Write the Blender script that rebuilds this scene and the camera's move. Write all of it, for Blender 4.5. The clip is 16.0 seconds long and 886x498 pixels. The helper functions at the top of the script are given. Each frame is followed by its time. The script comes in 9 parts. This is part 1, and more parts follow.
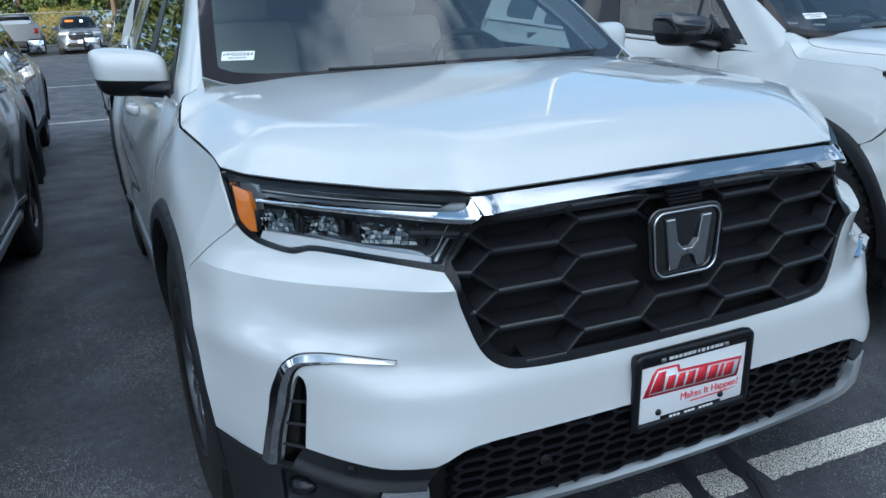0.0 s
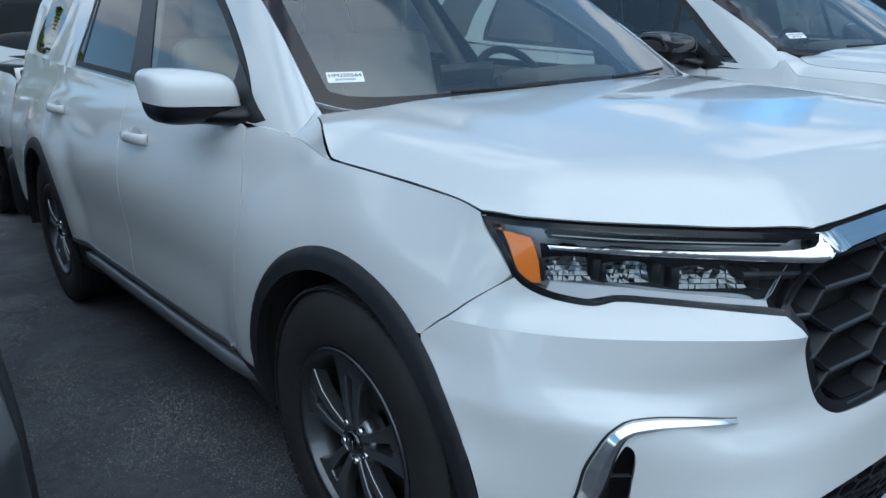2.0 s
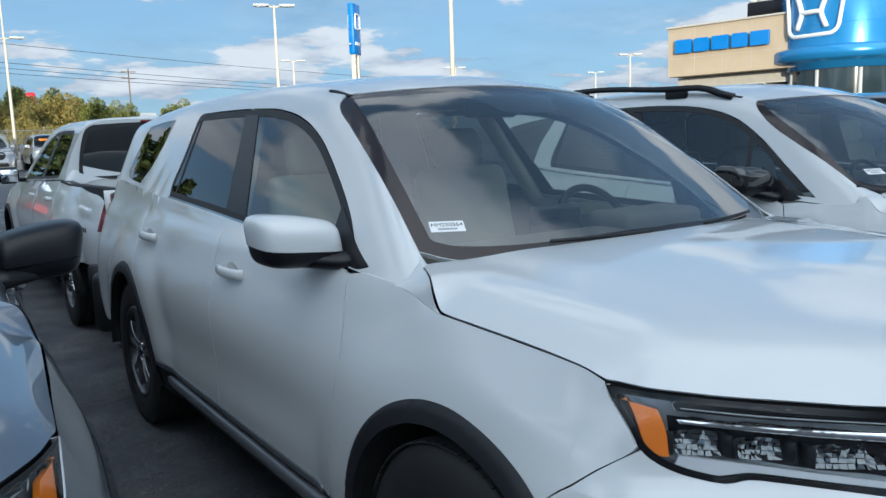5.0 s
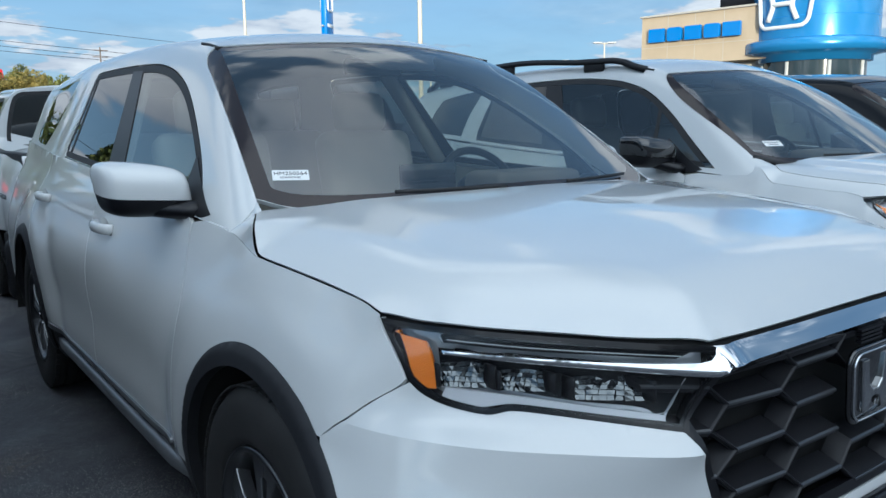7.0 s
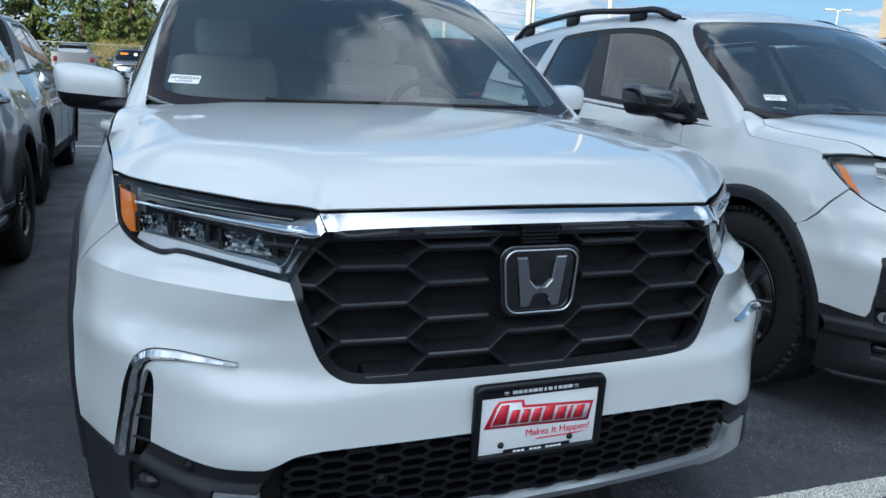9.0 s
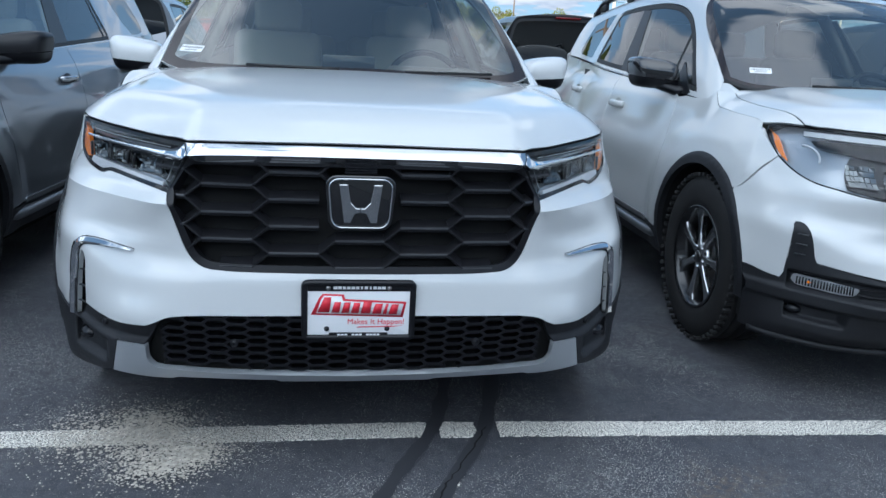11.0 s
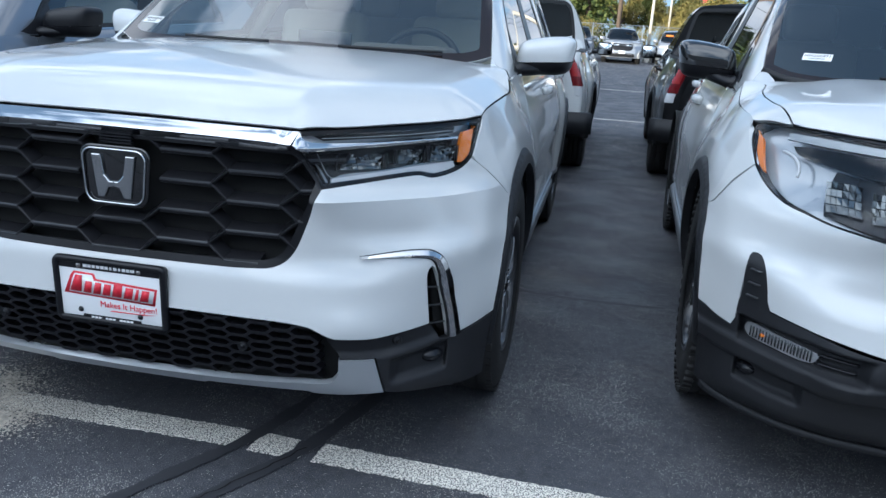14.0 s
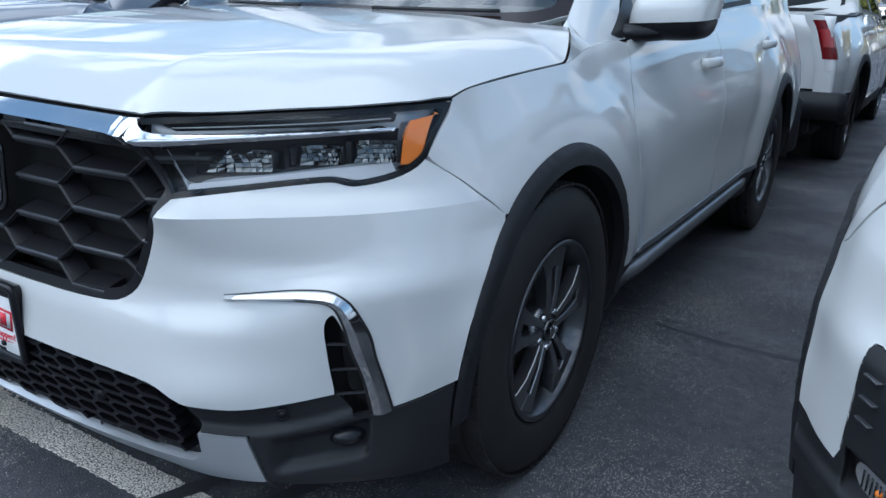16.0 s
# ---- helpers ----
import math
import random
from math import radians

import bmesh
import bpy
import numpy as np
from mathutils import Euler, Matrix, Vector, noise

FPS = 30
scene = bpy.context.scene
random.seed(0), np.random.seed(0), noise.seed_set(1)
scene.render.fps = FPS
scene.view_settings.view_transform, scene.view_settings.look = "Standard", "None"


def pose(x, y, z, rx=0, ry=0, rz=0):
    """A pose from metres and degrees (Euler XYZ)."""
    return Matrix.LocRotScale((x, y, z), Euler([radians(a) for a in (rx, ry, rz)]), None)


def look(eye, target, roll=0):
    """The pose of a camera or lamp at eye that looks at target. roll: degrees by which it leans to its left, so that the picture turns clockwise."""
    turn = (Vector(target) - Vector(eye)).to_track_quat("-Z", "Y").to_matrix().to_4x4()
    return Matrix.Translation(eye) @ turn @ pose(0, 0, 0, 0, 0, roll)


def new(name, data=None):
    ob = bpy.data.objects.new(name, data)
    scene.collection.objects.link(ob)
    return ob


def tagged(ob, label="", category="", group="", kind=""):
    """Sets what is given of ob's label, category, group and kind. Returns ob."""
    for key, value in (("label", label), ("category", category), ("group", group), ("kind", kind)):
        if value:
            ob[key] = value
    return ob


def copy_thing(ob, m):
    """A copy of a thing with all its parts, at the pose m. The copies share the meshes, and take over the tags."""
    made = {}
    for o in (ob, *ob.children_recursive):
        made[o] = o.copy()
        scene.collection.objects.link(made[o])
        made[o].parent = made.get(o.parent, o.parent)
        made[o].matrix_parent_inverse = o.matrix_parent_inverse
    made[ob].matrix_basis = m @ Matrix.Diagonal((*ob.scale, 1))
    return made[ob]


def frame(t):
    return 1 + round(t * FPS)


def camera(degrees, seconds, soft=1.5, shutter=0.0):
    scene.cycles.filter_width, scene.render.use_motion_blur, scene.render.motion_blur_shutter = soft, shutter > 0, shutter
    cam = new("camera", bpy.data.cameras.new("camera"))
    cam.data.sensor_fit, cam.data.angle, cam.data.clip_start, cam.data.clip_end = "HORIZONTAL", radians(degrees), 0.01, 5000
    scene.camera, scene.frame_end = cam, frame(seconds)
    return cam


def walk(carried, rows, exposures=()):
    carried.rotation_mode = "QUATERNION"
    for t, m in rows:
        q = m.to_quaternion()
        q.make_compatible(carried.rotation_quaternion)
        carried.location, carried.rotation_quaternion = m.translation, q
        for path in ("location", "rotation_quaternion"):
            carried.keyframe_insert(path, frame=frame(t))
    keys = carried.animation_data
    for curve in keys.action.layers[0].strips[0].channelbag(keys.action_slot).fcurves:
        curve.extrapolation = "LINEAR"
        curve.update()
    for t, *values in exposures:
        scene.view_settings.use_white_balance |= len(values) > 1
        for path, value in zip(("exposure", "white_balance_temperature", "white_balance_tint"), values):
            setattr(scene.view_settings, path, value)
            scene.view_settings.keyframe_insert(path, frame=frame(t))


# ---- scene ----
cam = camera(59.14, 16.0)
PATH = [
    (0, (-1.126, -1.199, 1.298), (-0.338, 0.55, 0.733), -2.6),
    (0.5, (-1.337, -1.026, 1.327), (-0.406, 0.64, 0.728), -2.7),
    (1, (-1.458, -0.815, 1.235), (-0.415, 0.78, 0.627), -2.3),
    (1.5, (-1.594, -0.592, 1.17), (-0.463, 0.943, 0.566), -1.9),
    (2, (-1.801, -0.532, 1.341), (-0.609, 0.978, 0.791), -2.0),
    (2.5, (-1.888, -0.478, 1.444), (-0.686, 1.043, 0.952), -3.1),
    (3, (-1.909, -0.435, 1.469), (-0.698, 1.1, 1.049), -3.7),
    (3.5, (-1.918, -0.424, 1.468), (-0.728, 1.142, 1.107), -3.6),
    (6, (-1.879, -0.504, 1.435), (-0.728, 1.11, 1.17), -0.6),
    (6.5, (-1.797, -0.581, 1.389), (-0.611, 1.003, 1.1), -0.5),
    (7, (-1.614, -0.66, 1.35), (-0.431, 0.922, 1.034), -0.7),
    (7.5, (-1.414, -0.812, 1.306), (-0.292, 0.808, 0.964), -0.5),
    (8, (-1.3, -1.027, 1.261), (-0.29, 0.66, 0.894), 0.2),
    (8.5, (-1.088, -1.228, 1.232), (-0.216, 0.53, 0.848), 1.2),
    (9, (-0.83, -1.43, 1.24), (-0.095, 0.383, 0.824), 2.5),
    (9.5, (-0.695, -1.7, 1.241), (-0.09, 0.153, 0.791), 2.9),
    (10, (-0.532, -1.871, 1.251), (-0.034, 0.001, 0.755), 3.0),
    (12.5, (0.578, -2.381, 1.253), (0.562, -0.435, 0.793), 3.6),
    (13, (0.768, -2.201, 1.268), (0.637, -0.258, 0.814), 4.1),
    (13.5, (0.971, -1.979, 1.245), (0.726, -0.051, 0.772), 4.1),
    (14, (1.214, -1.745, 1.225), (0.853, 0.15, 0.7), 3.8),
    (14.5, (1.378, -1.544, 1.192), (0.871, 0.304, 0.618), 3.5),
    (15, (1.518, -1.353, 1.185), (0.854, 0.432, 0.575), 3.1),
    (15.5, (1.657, -1.114, 1.198), (0.828, 0.594, 0.57), 2.7),
    (16, (1.692, -0.805, 1.192), (0.684, 0.812, 0.584), 1.8),
]
walk(cam, [(t, look(eye, target, roll)) for t, eye, target, roll in PATH], [(0.0, 1.24, 5250.0, -2.0), (2.0, 1.12, 5250.0, -3.0), (3.5, 1.00, 5350.0, -1.0), (5.0, 0.98, 5450.0, -1.0), (8.0, 1.06, 5350.0, -2.0), (12.5, 1.42, 5350.0, 2.0)])


# ---- light ----
SUN_ELEVATION, SUN_AZIMUTH = 5.5, 216.0   # degrees; azimuth clockwise from +y
HAZE = (2.2, 2.95, 3.75)
CLOUD_X, CLOUD_EDGE, CLOUD_GLOW, CLEAR_SKY = 1.7, (0.512, 0.562), (0.92, 2.45), (0.70, 0.74, 0.86)


def make_world():
    w = bpy.data.worlds.new("sky")
    scene.world = w
    w.use_nodes = True
    nt = w.node_tree
    nt.nodes.clear()
    N, L = nt.nodes.new, nt.links.new
    out, bg, sky = N("ShaderNodeOutputWorld"), N("ShaderNodeBackground"), N("ShaderNodeTexSky")
    sky.sky_type, sky.sun_disc = "NISHITA", False
    sky.sun_elevation, sky.sun_rotation = radians(SUN_ELEVATION), radians(SUN_AZIMUTH)
    sky.air_density, sky.dust_density, sky.ozone_density = 0.8, 0.6, 2.0
    coord, sep = N("ShaderNodeTexCoord"), N("ShaderNodeSeparateXYZ")
    L(coord.outputs["Generated"], sep.inputs[0])

    def put(value, socket):
        if isinstance(value, (int, float)):
            socket.default_value = value
        else:
            L(value, socket)

    def calc(op, a, b=0.0):
        n = N("ShaderNodeMath")
        n.operation = op
        put(a, n.inputs[0])
        put(b, n.inputs[1])
        return n.outputs[0]

    def ramp(v, a, b, c=0.0, d=1.0):
        n = N("ShaderNodeMapRange")
        n.interpolation_type = "SMOOTHSTEP"
        for key, value in (("From Min", a), ("From Max", b), ("To Min", c), ("To Max", d)):
            n.inputs[key].default_value = value
        L(v, n.inputs["Value"])
        return n.outputs["Result"]

    z = sep.outputs["Z"]
    # the cloud layer lies flat overhead, so clouds shrink and crowd towards the horizon
    reach = calc("ADD", calc("MAXIMUM", z, 0.0), 0.15)
    flat = N("ShaderNodeCombineXYZ")
    L(calc("DIVIDE", sep.outputs["X"], reach), flat.inputs["X"])
    L(calc("DIVIDE", sep.outputs["Y"], reach), flat.inputs["Y"])

    def cloud(scale, detail, place, rough=0.55):
        m, n = N("ShaderNodeMapping"), N("ShaderNodeTexNoise")
        m.inputs["Location"].default_value = place
        L(flat.outputs["Vector"], m.inputs["Vector"])
        n.inputs["Scale"].default_value, n.inputs["Detail"].default_value, n.inputs["Roughness"].default_value = scale, detail, rough
        L(m.outputs["Vector"], n.inputs["Vector"])
        return n.outputs["Fac"]
    n1, n2, n3 = cloud(1.7, 9.0, (CLOUD_X, 0.4, 0.3)), cloud(0.42, 2.0, (CLOUD_X, 0.4, 0.3)), cloud(2.4, 7.0, (CLOUD_X + 0.1, 0.3, 0.9), 0.6)
    heap = calc("ADD", calc("MULTIPLY", n1, 0.68), calc("MULTIPLY", n2, 0.32))
    heap = calc("ADD", heap, ramp(z, 0.05, 0.20, 0.055, 0.0))
    heap = calc("ADD", heap, ramp(z, 0.45, 0.75, 0.0, 0.075))
    low = calc("MULTIPLY", ramp(heap, CLOUD_EDGE[0], CLOUD_EDGE[1], 0.0, 0.88), ramp(z, 0.0, 0.05))
    veil = ramp(cloud(0.8, 5.0, (3.1, 1.2, 0.0), 0.6), 0.42, 0.70, 0.03, 0.30)
    cover = calc("MAXIMUM", low, veil)
    # clouds are lit from the sun's side
    dot = N("ShaderNodeVectorMath")
    dot.operation = "DOT_PRODUCT"
    L(coord.outputs["Generated"], dot.inputs[0])
    dot.inputs[1].default_value = (math.sin(radians(SUN_AZIMUTH)), math.cos(radians(SUN_AZIMUTH)), 0.25)
    glow = ramp(dot.outputs["Value"], -0.5, 1.0, *CLOUD_GLOW)
    tone, mix = N("ShaderNodeValToRGB"), N("ShaderNodeMix")
    tone.color_ramp.elements[0].position, tone.color_ramp.elements[0].color = 0.42, (1.40, 1.66, 2.10, 1)
    tone.color_ramp.elements[1].position, tone.color_ramp.elements[1].color = 0.58, (3.65, 3.55, 3.55, 1)
    L(calc("MULTIPLY", calc("ADD", n1, n3), 0.5), tone.inputs["Fac"])
    scaled = N("ShaderNodeVectorMath")
    scaled.operation = "SCALE"
    L(tone.outputs["Color"], scaled.inputs[0])
    L(calc("MULTIPLY", glow, ramp(z, 0.15, 0.55, 1.0, 1.45)), scaled.inputs["Scale"])
    clear = N("ShaderNodeMix")
    clear.data_type, clear.blend_type = "RGBA", "MULTIPLY"
    clear.inputs["Factor"].default_value = 1.0
    clear.inputs["B"].default_value = (*CLEAR_SKY, 1)
    L(sky.outputs["Color"], clear.inputs["A"])
    haze = N("ShaderNodeMix")
    haze.data_type = "RGBA"
    haze.inputs["B"].default_value = (*HAZE, 1)
    L(ramp(z, 0.0, 0.45, 0.74, 0.30), haze.inputs["Factor"])
    L(clear.outputs["Result"], haze.inputs["A"])
    mix.data_type = "RGBA"
    L(cover, mix.inputs["Factor"])
    L(haze.outputs["Result"], mix.inputs["A"])
    lit, both_ = N("ShaderNodeVectorMath"), N("ShaderNodeVectorMath")
    lit.operation, both_.operation = "SCALE", "ADD"
    lit.inputs[0].default_value = (1.35, 0.98, 0.84)
    L(low, lit.inputs["Scale"])
    L(scaled.outputs["Vector"], both_.inputs[0])
    L(lit.outputs["Vector"], both_.inputs[1])
    L(both_.outputs["Vector"], mix.inputs["B"])
    L(mix.outputs["Result"], bg.inputs["Color"])
    bg.inputs["Strength"].default_value = 0.10
    L(bg.outputs["Background"], out.inputs["Surface"])


make_world()
sun = new("sun", bpy.data.lights.new("sun", "SUN"))
sun.data.energy, sun.data.angle, sun.data.color = 2.8, radians(0.6), (1.0, 0.80, 0.58)
_az, _el = radians(SUN_AZIMUTH), radians(SUN_ELEVATION)
sun.matrix_basis = look((math.sin(_az) * math.cos(_el) * 50, math.cos(_az) * math.cos(_el) * 50, math.sin(_el) * 50), (0, 0, 0))

# ---- materials ----
def material(name, color, rough=0.5, metal=0.0, coat=0.0, bump=0.0, bump_scale=200.0, vary=0.0, vary_scale=3.0, spec=0.5, object_vary=0.0):
    m = bpy.data.materials.new(name)
    m.use_nodes = True
    nt = m.node_tree
    N, L = nt.nodes.new, nt.links.new
    b = nt.nodes["Principled BSDF"]
    b.inputs["Base Color"].default_value = (*color, 1)
    b.inputs["Roughness"].default_value, b.inputs["Metallic"].default_value = rough, metal
    b.inputs["Coat Weight"].default_value, b.inputs["Coat Roughness"].default_value = coat, 0.02
    b.inputs["Specular IOR Level"].default_value = spec
    coord = N("ShaderNodeTexCoord")
    if vary or object_vary:
        n, r, mix = N("ShaderNodeTexNoise"), N("ShaderNodeMapRange"), N("ShaderNodeMix")
        n.inputs["Scale"].default_value, n.inputs["Detail"].default_value = vary_scale, 6
        L(coord.outputs["Object"], n.inputs["Vector"])
        L(n.outputs["Fac"], r.inputs["Value"])
        r.inputs["From Min"].default_value, r.inputs["From Max"].default_value = 0.3, 0.7
        mix.data_type = "RGBA"
        mix.inputs["A"].default_value = (*[c * (1 - vary) for c in color], 1)
        mix.inputs["B"].default_value = (*[min(1, c * (1 + vary)) for c in color], 1)
        L(r.outputs["Result"], mix.inputs["Factor"])
        last = mix.outputs["Result"]
        if object_vary:
            info, hsv, mr = N("ShaderNodeObjectInfo"), N("ShaderNodeHueSaturation"), N("ShaderNodeMapRange")
            mr.inputs["To Min"].default_value, mr.inputs["To Max"].default_value = 1 - object_vary, 1 + object_vary
            L(info.outputs["Random"], mr.inputs["Value"])
            L(mr.outputs["Result"], hsv.inputs["Value"])
            L(last, hsv.inputs["Color"])
            last = hsv.outputs["Color"]
        L(last, b.inputs["Base Color"])
    if bump:
        n, bm_ = N("ShaderNodeTexNoise"), N("ShaderNodeBump")
        n.inputs["Scale"].default_value, n.inputs["Detail"].default_value = bump_scale, 3
        bm_.inputs["Strength"].default_value, bm_.inputs["Distance"].default_value = bump, 0.002
        L(coord.outputs["Object"], n.inputs["Vector"])
        L(n.outputs["Fac"], bm_.inputs["Height"])
        L(bm_.outputs["Normal"], b.inputs["Normal"])
    return m


def glass(name, tint, rough=0.0, gloss=1.0, ior=1.75):
    """A thin pane: what is behind it, tinted, under a mirror that grows towards grazing view."""
    m = bpy.data.materials.new(name)
    m.use_nodes = True
    nt = m.node_tree
    nt.nodes.clear()
    N, L = nt.nodes.new, nt.links.new
    out, mix, tr, gl, face, power, scale_ = (N("ShaderNode" + k) for k in ("OutputMaterial", "MixShader", "BsdfTransparent", "BsdfGlossy", "LayerWeight", "Math", "Math"))
    tr.inputs["Color"].default_value = (*tint, 1)
    gl.inputs["Roughness"].default_value = rough
    gl.inputs["Color"].default_value = (gloss, gloss, gloss, 1)
    # the mirror share is the same from inside and outside
    f0 = ((ior - 1) / (ior + 1)) ** 2
    face.inputs["Blend"].default_value = 0.5
    power.operation, scale_.operation = "POWER", "MULTIPLY_ADD"
    power.inputs[1].default_value, scale_.inputs[1].default_value, scale_.inputs[2].default_value = 5.0, 1 - f0, f0
    L(face.outputs["Facing"], power.inputs[0])
    L(power.outputs[0], scale_.inputs[0])
    L(scale_.outputs[0], mix.inputs["Fac"])
    L(tr.outputs["BSDF"], mix.inputs[1])
    L(gl.outputs["BSDF"], mix.inputs[2])
    L(mix.outputs["Shader"], out.inputs["Surface"])
    return m


def paint(name, color, metal=0.0, flake=0.03, rough=0.4):
    m = material(name, color, rough, metal, 1.0)
    nt = m.node_tree
    N, L = nt.nodes.new, nt.links.new
    b = nt.nodes["Principled BSDF"]
    coord, n, hsv, mr = N("ShaderNodeTexCoord"), N("ShaderNodeTexNoise"), N("ShaderNodeHueSaturation"), N("ShaderNodeMapRange")
    n.inputs["Scale"].default_value, n.inputs["Detail"].default_value = 900, 2
    hsv.inputs["Color"].default_value = (*color, 1)
    mr.inputs["To Min"].default_value, mr.inputs["To Max"].default_value = 1 - flake * 3, 1 + flake * 3
    L(coord.outputs["Object"], n.inputs["Vector"])
    L(n.outputs["Fac"], mr.inputs["Value"])
    L(mr.outputs["Result"], hsv.inputs["Value"])
    L(hsv.outputs["Color"], b.inputs["Base Color"])
    b.inputs["Coat IOR"].default_value, b.inputs["Specular IOR Level"].default_value = 1.62, 0.25
    # faint orange peel in the lacquer
    peel, bp = N("ShaderNodeTexNoise"), N("ShaderNodeBump")
    peel.inputs["Scale"].default_value = 260
    bp.inputs["Strength"].default_value, bp.inputs["Distance"].default_value = 0.015, 0.001
    L(coord.outputs["Object"], peel.inputs["Vector"])
    L(peel.outputs["Fac"], bp.inputs["Height"])
    L(bp.outputs["Normal"], b.inputs["Coat Normal"])
    return m


def asphalt():
    m = material("asphalt", (0.03, 0.031, 0.034), 0.75, spec=0.3)
    nt = m.node_tree
    N, L = nt.nodes.new, nt.links.new
    b = nt.nodes["Principled BSDF"]
    coord = N("ShaderNodeTexCoord")

    def noise_(scale, detail, lo, hi, a, c):
        n, r = N("ShaderNodeTexNoise"), N("ShaderNodeMapRange")
        n.inputs["Scale"].default_value, n.inputs["Detail"].default_value = scale, detail
        L(coord.outputs["Object"], n.inputs["Vector"])
        r.inputs["From Min"].default_value, r.inputs["From Max"].default_value = lo, hi
        r.inputs["To Min"].default_value, r.inputs["To Max"].default_value = a, c
        L(n.outputs["Fac"], r.inputs["Value"])
        return r.outputs["Result"], n.outputs["Fac"]

    def mixed(fac, a, c):
        mx = N("ShaderNodeMix")
        mx.data_type = "RGBA"
        for key, v in (("A", a), ("B", c)):
            if isinstance(v, tuple):
                mx.inputs[key].default_value = (*v, 1)
            else:
                L(v, mx.inputs[key])
        L(fac, mx.inputs["Factor"])
        return mx.outputs["Result"]

    def times(a, c):
        mt = N("ShaderNodeMath")
        mt.operation = "MULTIPLY"
        L(a, mt.inputs[0])
        L(c, mt.inputs[1])
        return mt.outputs[0]
    big = noise_(0.55, 6, 0.35, 0.68, 0, 1)[0]
    col = mixed(big, (0.054, 0.056, 0.066), (0.096, 0.098, 0.110))
    # worn spots where the sealer is gone and pale stones show
    worn = times(noise_(2.2, 5, 0.54, 0.66, 0, 1)[0], noise_(130, 2, 0.56, 0.64, 0, 1)[0])
    col = mixed(worn, col, (0.22, 0.21, 0.19))
    mott = noise_(26, 4, 0.35, 0.66, 0, 0.55)[0]
    col = mixed(mott, col, (0.028, 0.029, 0.034))
    rust = times(noise_(1.3, 5, 0.60, 0.72, 0, 0.6)[0], noise_(40, 3, 0.4, 0.65, 0, 1)[0])
    col = mixed(rust, col, (0.15, 0.115, 0.085))
    specks = noise_(420, 1, 0.63, 0.68, 0, 0.6)[0]
    col = mixed(specks, col, (0.40, 0.39, 0.37))
    # single pale stones, in drifts
    vor, near, pick, chosen = N("ShaderNodeTexVoronoi"), N("ShaderNodeMath"), N("ShaderNodeSeparateColor"), N("ShaderNodeMath")
    vor.inputs["Scale"].default_value = 230
    L(coord.outputs["Object"], vor.inputs["Vector"])
    near.operation, near.inputs[1].default_value = "LESS_THAN", 0.33
    L(vor.outputs["Distance"], near.inputs[0])
    L(vor.outputs["Color"], pick.inputs[0])
    chosen.operation = "LESS_THAN"
    L(pick.outputs[0], chosen.inputs[0])
    L(noise_(1.7, 6, 0.47, 0.66, 0.03, 0.62)[0], chosen.inputs[1])
    col = mixed(times(near.outputs[0], chosen.outputs[0]), col, (0.52, 0.50, 0.46))
    L(col, b.inputs["Base Color"])
    L(noise_(3, 4, 0.3, 0.7, 0.5, 0.8)[0], b.inputs["Roughness"])
    bp = N("ShaderNodeBump")
    bp.inputs["Strength"].default_value, bp.inputs["Distance"].default_value = 0.9, 0.004
    L(noise_(170, 4, 0, 1, 0, 1)[1], bp.inputs["Height"])
    L(bp.outputs["Normal"], b.inputs["Normal"])
    return m


WHITE = paint("pearl_white_paint", (0.57, 0.58, 0.575), 0.0, 0.02, 0.35)
GREY = paint("grey_metallic_paint", (0.20, 0.215, 0.24), 0.75, 0.05, 0.32)
DARK = paint("black_metallic_paint", (0.007, 0.007, 0.008), 0.0, 0.05, 0.3)
DARK.node_tree.nodes["Principled BSDF"].inputs["Coat IOR"].default_value = 1.36
DARK.node_tree.nodes["Principled BSDF"].inputs["Coat Weight"].default_value = 0.7
DARK.node_tree.nodes["Principled BSDF"].inputs["Specular IOR Level"].default_value = 0.1
SILVER = paint("silver_metallic_paint", (0.42, 0.43, 0.45), 0.7, 0.05, 0.32)
BLUE_CAR = paint("blue_paint", (0.02, 0.07, 0.30), 0.3, 0.03, 0.32)
RED_CAR = paint("red_paint", (0.42, 0.02, 0.02), 0.2, 0.03, 0.32)
PLASTIC = material("black_textured_plastic", (0.014, 0.0145, 0.017), 0.55, spec=0.35, bump=0.25, bump_scale=900, vary=0.12, vary_scale=5)
SATIN = material("satin_black_plastic", (0.007, 0.007, 0.009), 0.36, spec=0.35, vary=0.1, vary_scale=8)
GRILLE = material("grille_black", (0.013, 0.013, 0.015), 0.38, spec=0.28, vary=0.1, vary_scale=8)
# lighter, glossier copy of GRILLE: edge highlights of slats and louvres put into the colour
LIP_GLINT = material("grille_lip_glint", (0.032, 0.033, 0.037), 0.28, spec=0.7)
BADGE = material("dark_badge_chrome", (0.46, 0.47, 0.48), 0.12, 1.0)
GLOSS = material("gloss_black", (0.006, 0.006, 0.007), 0.08, coat=1.0)
# near black; as sheets behind openings and gaps it stands in for shade
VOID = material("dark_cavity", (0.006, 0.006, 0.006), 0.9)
CHROME = material("chrome", (0.66, 0.67, 0.685), 0.05, 1.0)
SMOKE_CHROME = material("satin_dark_chrome", (0.42, 0.43, 0.44), 0.16, 1.0)
SKID = material("silver_painted_plastic", (0.46, 0.48, 0.50), 0.33, 0.6, coat=0.2, vary=0.05)
RUBBER = material("tyre_rubber", (0.013, 0.0125, 0.0125), 0.72, bump=0.3, bump_scale=300, vary=0.3, vary_scale=9)
ALLOY = material("dark_alloy", (0.19, 0.195, 0.205), 0.28, 0.85, coat=0.4, vary=0.06, vary_scale=12)
